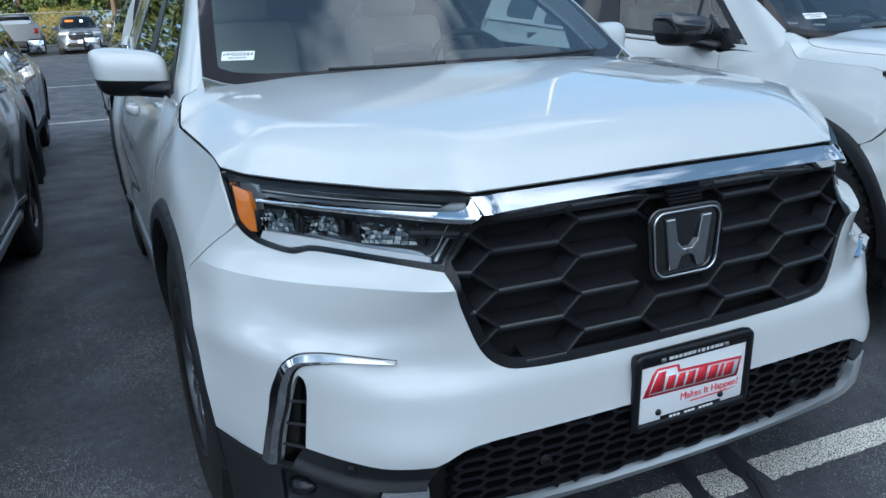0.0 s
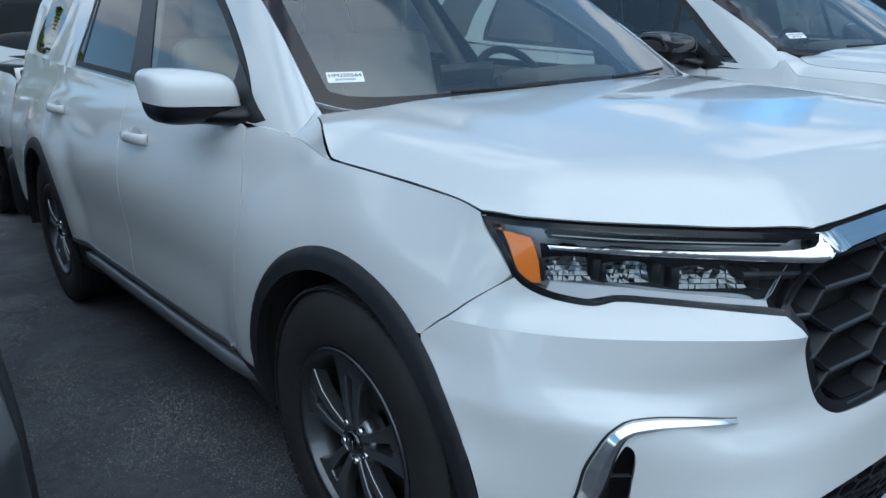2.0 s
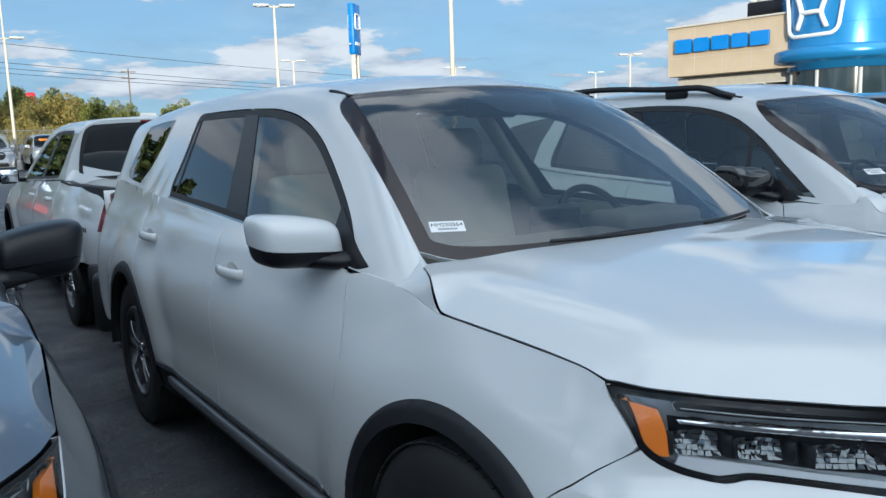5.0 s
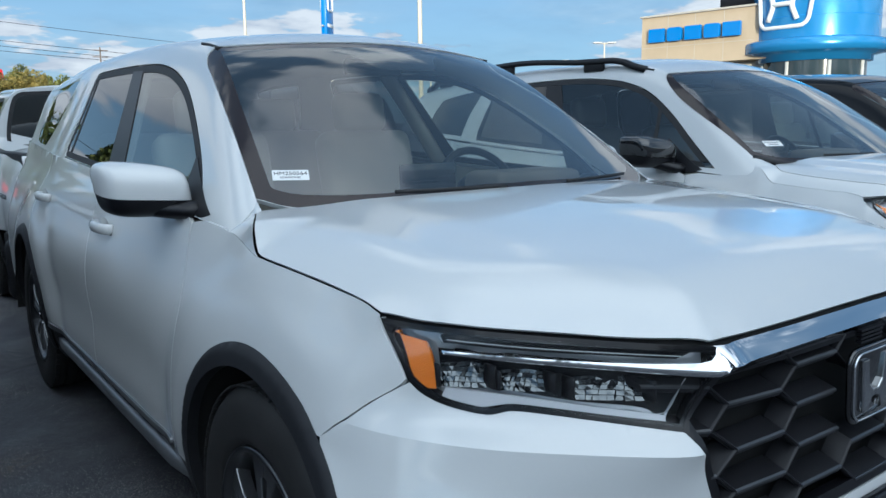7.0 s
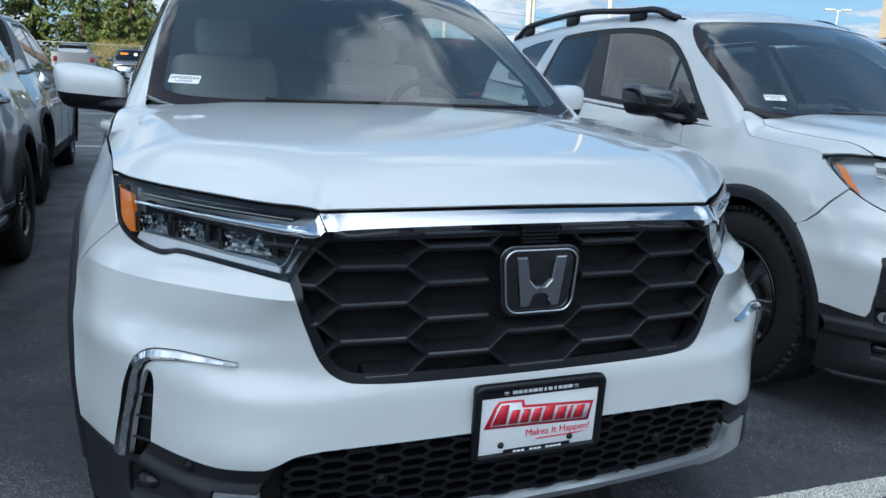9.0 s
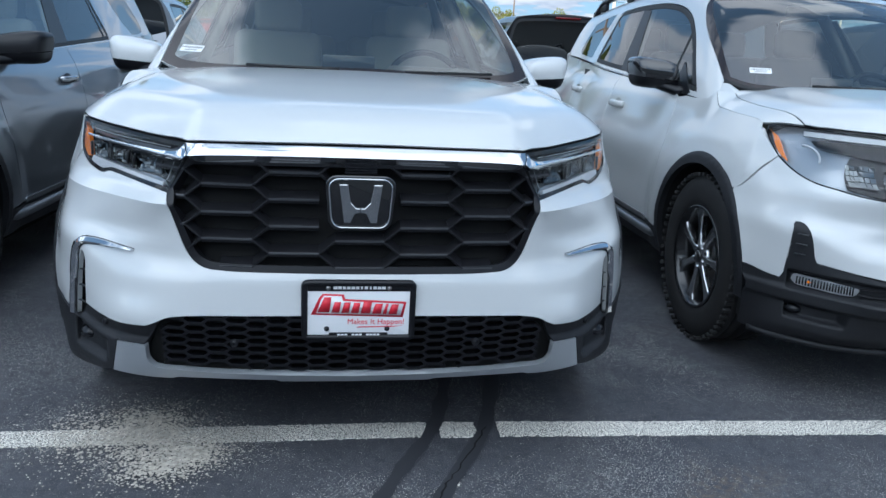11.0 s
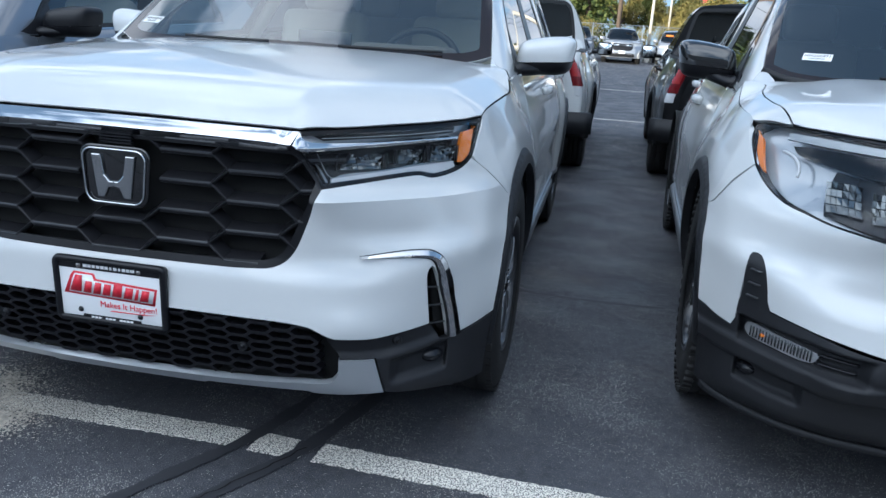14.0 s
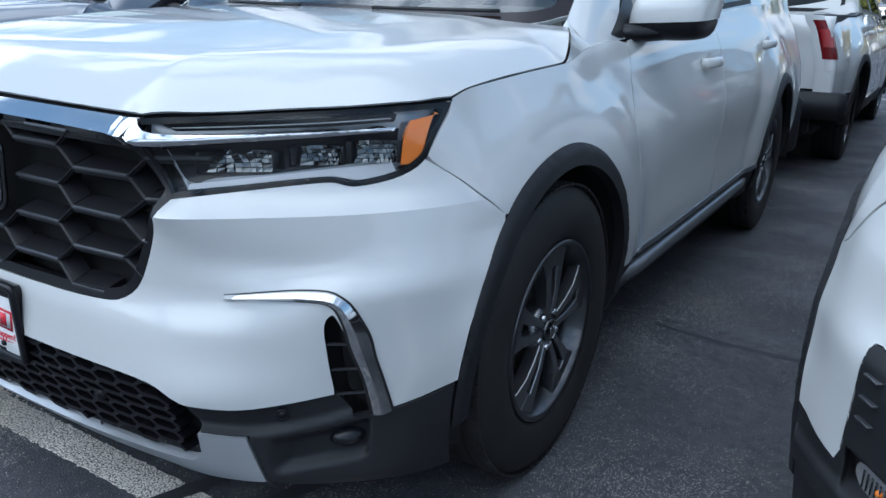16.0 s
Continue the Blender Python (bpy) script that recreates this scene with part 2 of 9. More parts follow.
# darker copy of ALLOY: shade inside the wheel openings put into the barrel colour
RIM_SHADED = material("shaded_rim_barrel", (0.075, 0.077, 0.083), 0.3, 0.85, coat=0.3)
BLACK_ALLOY = material("black_alloy", (0.012, 0.012, 0.013), 0.25, 0.3, coat=0.5)
MACHINED = material("machined_alloy", (0.55, 0.56, 0.57), 0.25, 0.95)
STEEL = material("brake_steel", (0.30, 0.29, 0.28), 0.4, 0.9, vary=0.2, vary_scale=20)
AMBER = material("amber_reflector", (0.78, 0.20, 0.008), 0.18, coat=1.0, bump=0.5, bump_scale=350)
RED_LENS = material("red_lamp_lens", (0.12, 0.002, 0.004), 0.15, coat=0.25, spec=0.3, bump=0.3, bump_scale=200)
LAMP_CORE = material("bright_red_lamp_core", (0.30, 0.012, 0.014), 0.2, coat=1.0)
WHITE_LENS = material("white_lamp_lens", (0.55, 0.56, 0.57), 0.2, coat=1.0)
DRL = material("frosted_light_guide", (0.014, 0.0145, 0.017), 0.14, spec=0.3, bump=0.2, bump_scale=500)
REFLECTOR = material("faceted_reflector", (0.15, 0.16, 0.165), 0.18, 1.0)
LAMP_BODY = material("lamp_housing", (0.009, 0.0095, 0.012), 0.25, spec=0.35)
LAMP_EDGE = material("lamp_edge_black", (0.005, 0.005, 0.006), 0.14, spec=0.3)
LAMP_GREY = material("lamp_grey_trim", (0.36, 0.37, 0.38), 0.3, 0.5)
LAMP_PALE = material("lamp_pale_trim", (0.54, 0.54, 0.56), 0.3, coat=0.5)
GUIDE_EDGE = material("guide_edge", (0.34, 0.35, 0.36), 0.2, coat=1.0)
LAMP_MIST = material("lamp_mist_trim", (0.42, 0.44, 0.47), 0.2, 0.35, coat=0.5)
CLEAR = glass("clear_lens", (0.95, 0.96, 0.96), 0.0, ior=1.34)
SCREEN = glass("windscreen_glass", (0.72, 0.75, 0.70), 0.0, ior=2.4)
TINT = glass("side_glass", (0.74, 0.81, 0.79), 0.0, ior=1.95)
PRIVACY = glass("privacy_glass", (0.10, 0.11, 0.12), 0.0, ior=1.75)
FRIT = material("black_glass_edge", (0.020, 0.013, 0.012), 0.10, spec=0.5)
MIRROR = material("mirror_glass", (0.85, 0.87, 0.88), 0.01, 1.0)
STEP_TRIM = material("satin_step_trim", (0.13, 0.135, 0.145), 0.32, 0.4, coat=0.2, vary=0.1, vary_scale=6)
FOG_LENS = material("fog_lens", (0.40, 0.40, 0.41), 0.15, 0.5, coat=1.0, bump=0.5, bump_scale=180)
BEIGE = material("beige_leather", (0.36, 0.34, 0.295), 0.55, bump=0.2, bump_scale=250, vary=0.06)
DASH = material("dashboard_vinyl", (0.15, 0.135, 0.12), 0.6, bump=0.2, bump_scale=400)
CABIN = material("cabin_lining", (0.50, 0.48, 0.43), 0.85, vary=0.06)
BLACK_TRIM = material("black_leather", (0.035, 0.034, 0.034), 0.5, bump=0.2, bump_scale=250, vary=0.06)
GREY_LINING = material("grey_cabin_lining", (0.36, 0.35, 0.34), 0.85, vary=0.06)
BLACKGUM = material("weather_strip", (0.010, 0.010, 0.011), 0.6)
PLATE_WHITE = material("plate_white", (0.80, 0.80, 0.80), 0.35)
PLATE_RED = material("plate_red", (0.62, 0.02, 0.04), 0.4)
PAPER = material("white_paper", (0.80, 0.80, 0.78), 0.7)
INK = material("black_ink", (0.01, 0.01, 0.012), 0.7)
ASPHALT = asphalt()

# ---- curves and surfaces ----
def pchip(xs, ys):
    """A smooth curve through a few knots that does not overshoot."""
    xs, ys = np.array(xs, float), np.array(ys, float)
    h, d = np.diff(xs), np.diff(ys) / np.diff(xs)
    m = np.zeros(len(xs))
    m[0], m[-1] = d[0], d[-1]
    for i in range(1, len(xs) - 1):
        if d[i - 1] * d[i] > 0:
            w1, w2 = 2 * h[i] + h[i - 1], h[i] + 2 * h[i - 1]
            m[i] = (w1 + w2) / (w1 / d[i - 1] + w2 / d[i])

    def at(x):
        x = np.asarray(x, float)
        i = np.clip(np.searchsorted(xs, x) - 1, 0, len(h) - 1)
        t = (np.clip(x, xs[0], xs[-1]) - xs[i]) / h[i]
        a, b = ys[i], ys[i + 1]
        return (2 * t**3 - 3 * t**2 + 1) * a + (t**3 - 2 * t**2 + t) * h[i] * m[i] + (3 * t**2 - 2 * t**3) * b + (t**3 - t**2) * h[i] * m[i + 1]
    return at


def smooth(x, a, b):
    t = np.clip((np.asarray(x, float) - a) / (b - a), 0, 1)
    return t * t * (3 - 2 * t)


def smin(a, b, k):
    h = np.maximum(k - np.abs(a - b), 0) / k
    return np.minimum(a, b) - h * h * k / 4


class Front:
    """The nose of a car: a loft of plan curves, one a level, each with the same number of stations from the middle to the wheel arch."""

    def __init__(self, levels, crease=None):
        zs = sorted(levels)
        net = np.array([levels[z] for z in zs])
        self.top, self.low = zs[-1], zs[0]
        self.n = net.shape[1]
        c = zs.index(crease) if crease else 0

        def run(ys):
            if not crease:
                return pchip(zs, ys)
            below, above = pchip(zs[:c + 1], ys[:c + 1]), pchip(zs[c:], ys[c:])
            return lambda z: np.where(np.asarray(z) < crease, below(z), above(z))
        self.fx = [run(net[:, k, 0]) for k in range(self.n)]
        self.fy = [run(net[:, k, 1]) for k in range(self.n)]

    def at(self, u, z):
        """u from -1 to 1 across the nose; gives x and y."""
        u, z = np.broadcast_arrays(np.asarray(u, float), np.asarray(z, float))
        shape, u, z = u.shape, u.ravel(), z.ravel()
        X, Y = np.stack([f(z) for f in self.fx], 1), np.stack([f(z) for f in self.fy], 1)
        X = np.concatenate([-X[:, 1:2], X, 2 * X[:, -1:] - X[:, -2:-1]], 1)
        Y = np.concatenate([Y[:, 1:2], Y, 2 * Y[:, -1:] - Y[:, -2:-1]], 1)
        s = np.abs(u) * (self.n - 1)
        k = np.clip(s.astype(int), 0, self.n - 2)
        t, r = s - k, np.arange(len(u))
        out = []
        for A in (X, Y):
            p0, p1, p2, p3 = A[r, k], A[r, k + 1], A[r, k + 2], A[r, k + 3]
            out.append(0.5 * (2 * p1 + (p2 - p0) * t + (2 * p0 - 5 * p1 + 4 * p2 - p3) * t**2 + (3 * p1 - p0 - 3 * p2 + p3) * t**3))
        return (out[0] * np.sign(u + 1e-12)).reshape(shape), out[1].reshape(shape)

    def u_of(self, x, z):
        """The station at which the nose has the half width x at the height z."""
        x, z = np.broadcast_arrays(np.asarray(x, float), np.asarray(z, float))
        us = np.linspace(0, 1, 120)
        got = [np.interp(abs(a), self.at(us, np.full(120, b))[0], us) * (1 if a >= 0 else -1) for a, b in zip(x.ravel(), z.ravel())]
        return np.array(got).reshape(x.shape)


class Shape:
    """The outer skin of a car whose nose points to -y, with the ground at z = 0."""

    def __init__(self, p):
        self.p = p
        self.front = Front(p["levels"], p.get("crease"))
        self.drop = pchip(*p["drop"]) if p.get("drop") else (lambda x: 0.0)
        self.side_z = pchip(*p["side"])
        self.edge = pchip(*p["hood_edge"])
        self.hood_z = pchip(*p["hood"])
        self.roof_z = pchip(*p["roof"])
        self.hood_x = pchip(*p["hood_side"])

    def belt(self, y):
        return self.p["belt"][0] + self.p["belt"][1] * (np.asarray(y, float) - self.p["belt"][2])

    def side(self, y, z):
        """Half width of doors and wings."""
        p, y, z = self.p, np.asarray(y, float), np.asarray(z, float)
        x = self.side_z(z)
        for hub in p["hubs"]:
            r = np.hypot(y - hub, z - 0.385)
            lead = smooth(y, hub - 0.46, hub - 0.18) if hub < 2 else 1.0
            x = x + lead * (0.016 * np.clip((0.70 - r) / 0.13, 0, 1) - 0.004 * np.exp(-(((r - 0.74) / 0.07) ** 2)))
        x = x - 0.012 * np.exp(-(((z - 0.62) / 0.10) ** 2)) * smooth(y, 1.5, 1.8) * smooth(-y, -3.5, -3.1)
        L = p["length"]
        x = x - 0.031 * (np.clip(0.88 - y, 0, 1) / 0.33) ** 2 * smooth(z, 0.76, 0.97)
        return x - p.get("taper", 0.05) * smooth(y, L - 2.2 if "taper" in p else L - 1.6, L - 0.4) - p.get("tail_round", 0.22) * np.clip((y - (L - 0.42)) / 0.42, 0, 1) ** 2.2

    def hood(self, x, y):
        p, x, y = self.p, np.abs(np.asarray(x, float)), np.asarray(y, float)
        d = (y - self.edge(x)) * np.where(x > p["kink"], 0.75, 1.0)
        s = (self.hood_x(y) - x) + 0.3 * smooth(y, 1.03, 1.2)
        e = np.clip(smin(d, s, 0.06) + 0.012, 0, 0.2)
        dome = p["dome"] * smooth(-x, -0.68, -0.50) * smooth(y, 0.15, 0.6)
        return self.hood_z(y) - 0.034 * (x / 0.9) ** 2 - p["roll"] * (1 - e / 0.2) ** 2.2 + dome - self.drop(x) * smooth(-d, -0.11, 0.004)

    def top(self, x, y):
        """Windscreen, roof, side windows and tail as one height over the plan."""
        p, x, y = self.p, np.abs(np.asarray(x, float)), np.asarray(y, float)
        z0, slope, y0, bow = p["screen"]
        wind = z0 + slope * (y - y0 - bow * x * x) - 0.10 * np.clip(y - y0 - 0.3, 0, 2) ** 2
        roof = self.roof_z(y) - p["crown"] * x * x
        zb = self.belt(y)
        flank = zb + (self.side(y, zb) - 0.010 - x) / p["lean"]
        tail = p["tail"][0] - (y - p["tail"][1]) * p["tail"][2] - 0.12 * x * x
        return smin(smin(smin(wind, roof, 0.10), tail, 0.12), flank, 0.085)

    def top_x(self, y, z):
        """Half width of the side windows at that height."""
        y, z = np.broadcast_arrays(np.asarray(y, float), np.asarray(z, float))
        lo, hi = np.full(y.shape, 0.05), self.side(y, self.belt(y)) + 0.02
        for _ in range(40):
            mid = (lo + hi) / 2
            above = self.top(mid, y) > z
            lo, hi = np.where(above, mid, lo), np.where(above, hi, mid)
        return lo


PILOT = Shape(dict(
    crease=0.805, drop=((0, 0.25, 0.42, 0.482, 0.52, 0.55, 0.62, 0.75, 0.83, 0.868), (0.010, 0.010, 0.008, 0.009, 0.018, 0.0225, 0.0165, 0.014, 0.008, 0.0)),
    length=5.08, hubs=(0.927, 3.817), kink=0.486, roll=0.072, dome=0.008, lean=0.43, crown=0.16,
    levels={
        0.22: [(0, 0.13), (0.30, 0.135), (0.55, 0.16), (0.66, 0.19), (0.74, 0.23), (0.83, 0.30), (0.90, 0.38), (0.94, 0.47)],
        0.29: [(0, 0.055), (0.30, 0.06), (0.55, 0.08), (0.66, 0.107), (0.74, 0.15), (0.83, 0.24), (0.90, 0.34), (0.945, 0.45)],
        0.40: [(0, 0.025), (0.30, 0.03), (0.55, 0.052), (0.66, 0.085), (0.74, 0.145), (0.83, 0.25), (0.90, 0.345), (0.955, 0.44)],
        0.47: [(0, 0.0), (0.30, 0.004), (0.55, 0.028), (0.66, 0.07), (0.75, 0.15), (0.83, 0.25), (0.905, 0.345), (0.962, 0.445)],
        0.55: [(0, 0.008), (0.30, 0.012), (0.52, 0.035), (0.65, 0.085), (0.75, 0.16), (0.84, 0.255), (0.91, 0.355), (0.968, 0.465)],
        0.595: [(0, 0.014), (0.30, 0.018), (0.515, 0.043), (0.65, 0.094), (0.75, 0.163), (0.84, 0.253), (0.912, 0.361), (0.969, 0.49)],
        0.63: [(0, 0.025), (0.30, 0.031), (0.505, 0.058), (0.65, 0.115), (0.75, 0.171), (0.84, 0.251), (0.914, 0.366), (0.97, 0.51)],
        0.66: [(0, 0.03), (0.30, 0.037), (0.50, 0.065), (0.65, 0.128), (0.75, 0.186), (0.84, 0.254), (0.915, 0.371), (0.97, 0.525)],
        0.71: [(0, 0.038), (0.30, 0.044), (0.50, 0.066), (0.625, 0.126), (0.735, 0.212), (0.834, 0.300), (0.9135, 0.411), (0.966, 0.568)],
        0.76: [(0, 0.045), (0.30, 0.050), (0.50, 0.066), (0.60, 0.104), (0.72, 0.200), (0.828, 0.312), (0.912, 0.445), (0.962, 0.612)],
        0.805: [(0, 0.05), (0.30, 0.052), (0.50, 0.06), (0.575, 0.075), (0.70, 0.185), (0.82, 0.315), (0.905, 0.46), (0.95, 0.60)],
        0.84: [(0, 0.055), (0.30, 0.06), (0.48, 0.085), (0.545, 0.112), (0.68, 0.235), (0.80, 0.365), (0.885, 0.47), (0.935, 0.58)],
        0.96: [(0, 0.06), (0.25, 0.063), (0.42, 0.072), (0.485, 0.08), (0.62, 0.20), (0.75, 0.33), (0.840, 0.437), (0.885, 0.545)],
        1.00: [(0, 0.075), (0.25, 0.078), (0.42, 0.085), (0.486, 0.095), (0.62, 0.215), (0.75, 0.345), (0.83, 0.44), (0.872, 0.53)],
    },
    side=((0.25, 0.40, 0.55, 0.70, 0.80, 0.90, 0.98, 1.05, 1.10, 1.142, 1.30), (0.89, 0.935, 0.955, 0.96, 0.955, 0.935, 0.908, 0.885, 0.862, 0.835, 0.79)),
    hood_edge=((0, 0.25, 0.42, 0.486, 0.62, 0.75, 0.83, 0.872, 0.9), (0.075, 0.078, 0.085, 0.095, 0.215, 0.345, 0.44, 0.53, 0.62)),
    hood_side=((0.0, 0.53, 0.78, 1.00, 1.06, 1.13, 1.215, 1.4), (0.872, 0.871, 0.880, 0.888, 0.880, 0.848, 0.808, 0.76)),
    hood=((0.0, 0.07, 0.2, 0.5, 0.8, 1.05, 1.4), (1.05, 1.055, 1.077, 1.108, 1.135, 1.15, 1.165)),
    roof=((1.5, 1.7, 1.95, 2.4, 2.9, 3.6, 4.3, 5.0), (1.60, 1.645, 1.685, 1.725, 1.74, 1.73, 1.695, 1.62)),
    belt=(1.10, 0.055, 1.43), screen=(1.15, 0.70, 1.10, 0.28), tail=(1.66, 4.78, 1.9),
))


def shaped(base, **changes):
    p = dict(base.p)
    p.update(changes)
    return Shape(p)


def bent(levels, **rows):
    """The same levels with some of them replaced."""
    out = dict(levels)
    for key, row in rows.items():
        out[float(key[1:]) / 1000] = row
    return out


PASSPORT = shaped(
    PILOT, crease=None, taper=0.11, drop=None, length=4.84, hubs=(0.927, 3.747),
    levels=bent(PILOT.p["levels"],
                z840=[(0, 0.03), (0.30, 0.04), (0.48, 0.075), (0.56, 0.115), (0.68, 0.21), (0.80, 0.335), (0.885, 0.46), (0.940, 0.58)],
                z960=[(0, 0.05), (0.25, 0.065), (0.42, 0.10), (0.52, 0.15), (0.64, 0.245), (0.76, 0.365), (0.845, 0.49), (0.897, 0.60)],
                z1000=[(0, 0.08), (0.25, 0.095), (0.42, 0.13), (0.52, 0.18), (0.64, 0.275), (0.76, 0.395), (0.835, 0.51), (0.880, 0.61)],
                z1030=[(0, 0.12), (0.25, 0.135), (0.42, 0.17), (0.52, 0.22), (0.64, 0.31), (0.75, 0.42), (0.82, 0.53), (0.866, 0.63)]),
    hood_edge=((0, 0.25, 0.42, 0.52, 0.64, 0.75, 0.82, 0.866), (0.12, 0.135, 0.17, 0.22, 0.31, 0.42, 0.53, 0.63)),
    hood_side=((0.0, 0.63, 0.85, 1.05, 1.2, 1.4), (0.85, 0.866, 0.878, 0.865, 0.82, 0.77)), kink=0.9, dome=0.018,
    hood=((0.0, 0.10, 0.2, 0.5, 0.8, 1.05, 1.4), (1.04, 1.085, 1.10, 1.13, 1.15, 1.165, 1.175)),
    screen=(1.165, 0.66, 1.0, 0.28), roof=((1.5, 1.7, 1.95, 2.4, 2.9, 3.6, 4.3, 5.0), (1.62, 1.65, 1.70, 1.74, 1.745, 1.72, 1.66, 1.56)),
    belt=(1.11, 0.06, 1.43), tail=(1.62, 4.45, 1.6),
)

# ---- mesh helpers ----
from mathutils import geometry

CAR_MIDDLE = np.array((0.0, 2.3, 0.72))


def part(name, data, mat, parent=None, label="", flat=False):
    """Links one mesh, from (vertices, faces) or a bmesh, as ONE object under its thing or part."""
    me = bpy.data.meshes.new(name)
    if isinstance(data, tuple):
        me.from_pydata([tuple(map(float, v)) for v in data[0]], [], [tuple(map(int, f)) for f in data[1]])
    else:
        data.to_mesh(me)
        data.free()
    for one in mat if isinstance(mat, (list, tuple)) else [mat]:
        me.materials.append(one)
    if not flat:
        me.polygons.foreach_set("use_smooth", [True] * len(me.polygons))
    ob = new(name, me)
    if parent is not None:
        ob.parent = parent
    return tagged(ob, label)


def empty(name, label, category, group="", m=None):
    ob = new(name)
    ob.empty_display_size = 0.2
    if m is not None:
        ob.matrix_basis = m
    return tagged(ob, label, category, group)


def joined(*some):
    """Several (vertices, faces) as one."""
    vs, fs, n = [], [], 0
    for v, f in some:
        vs += [tuple(a) for a in v]
        fs += [tuple(i + n for i in q) for q in f]
        n += len(v)
    return vs, fs


def curve(pts, step=0.02, closed=False):
    """Catmull-Rom through the points, in even steps."""
    p = np.array(pts, float)
    if len(p) == 2:
        n = max(2, int(np.linalg.norm(p[1] - p[0]) / step) + 1)
        return p[0] + np.linspace(0, 1, n)[:, None] * (p[1] - p[0])
    q = np.vstack([p[-1], p, p[:2]]) if closed else np.vstack([2 * p[0] - p[1], p, 2 * p[-1] - p[-2]])
    out = []
    for i in range(len(q) - 3):
        a, b, c, d = q[i:i + 4]
        n = max(2, int(np.linalg.norm(c - b) / step))
        k1, k2, k3 = (max(np.linalg.norm(t), 1e-6) ** 0.5 for t in (b - a, c - b, d - c))
        t = np.linspace(0, 1, n, endpoint=False)[:, None]
        m1 = k2 * ((b - a) / k1 - (c - a) / (k1 + k2) + (c - b) / k2)
        m2 = k2 * ((c - b) / k2 - (d - b) / (k2 + k3) + (d - c) / k3)
        out.append((2 * t**3 - 3 * t**2 + 1) * b + (t**3 - 2 * t**2 + t) * m1 + (3 * t**2 - 2 * t**3) * c + (t**3 - t**2) * m2)
    out = np.vstack(out)
    return out if closed else np.vstack([out, p[-1:]])


def chain(*runs, step=0.02):
    """A closed outline out of smooth runs, each a few points; runs meet in corners."""
    out = []
    for k, r in enumerate(runs):
        c = curve(r, step)
        if out and np.linalg.norm(out[-1][-1] - c[0]) < 1e-6:
            c = c[1:]
        out.append(c)
    out = np.vstack(out)
    gap = np.linalg.norm(out[0] - out[-1])
    if gap < 1e-6:
        out = out[:-1]
    elif gap > 1.6 * step:
        out = np.vstack([out, curve([out[-1], out[0]], step)[1:-1]])
    return out


def inside(p, loop):
    x, y = p[:, 0][:, None], p[:, 1][:, None]
    a, b = loop, np.roll(loop, -1, 0)
    up = (a[:, 1] > y) != (b[:, 1] > y)
    with np.errstate(divide="ignore", invalid="ignore"):
        cut = (b[:, 0] - a[:, 0]) * (y - a[:, 1]) / (b[:, 1] - a[:, 1]) + a[:, 0]
    return ((up & (x < cut)).sum(1) % 2) == 1


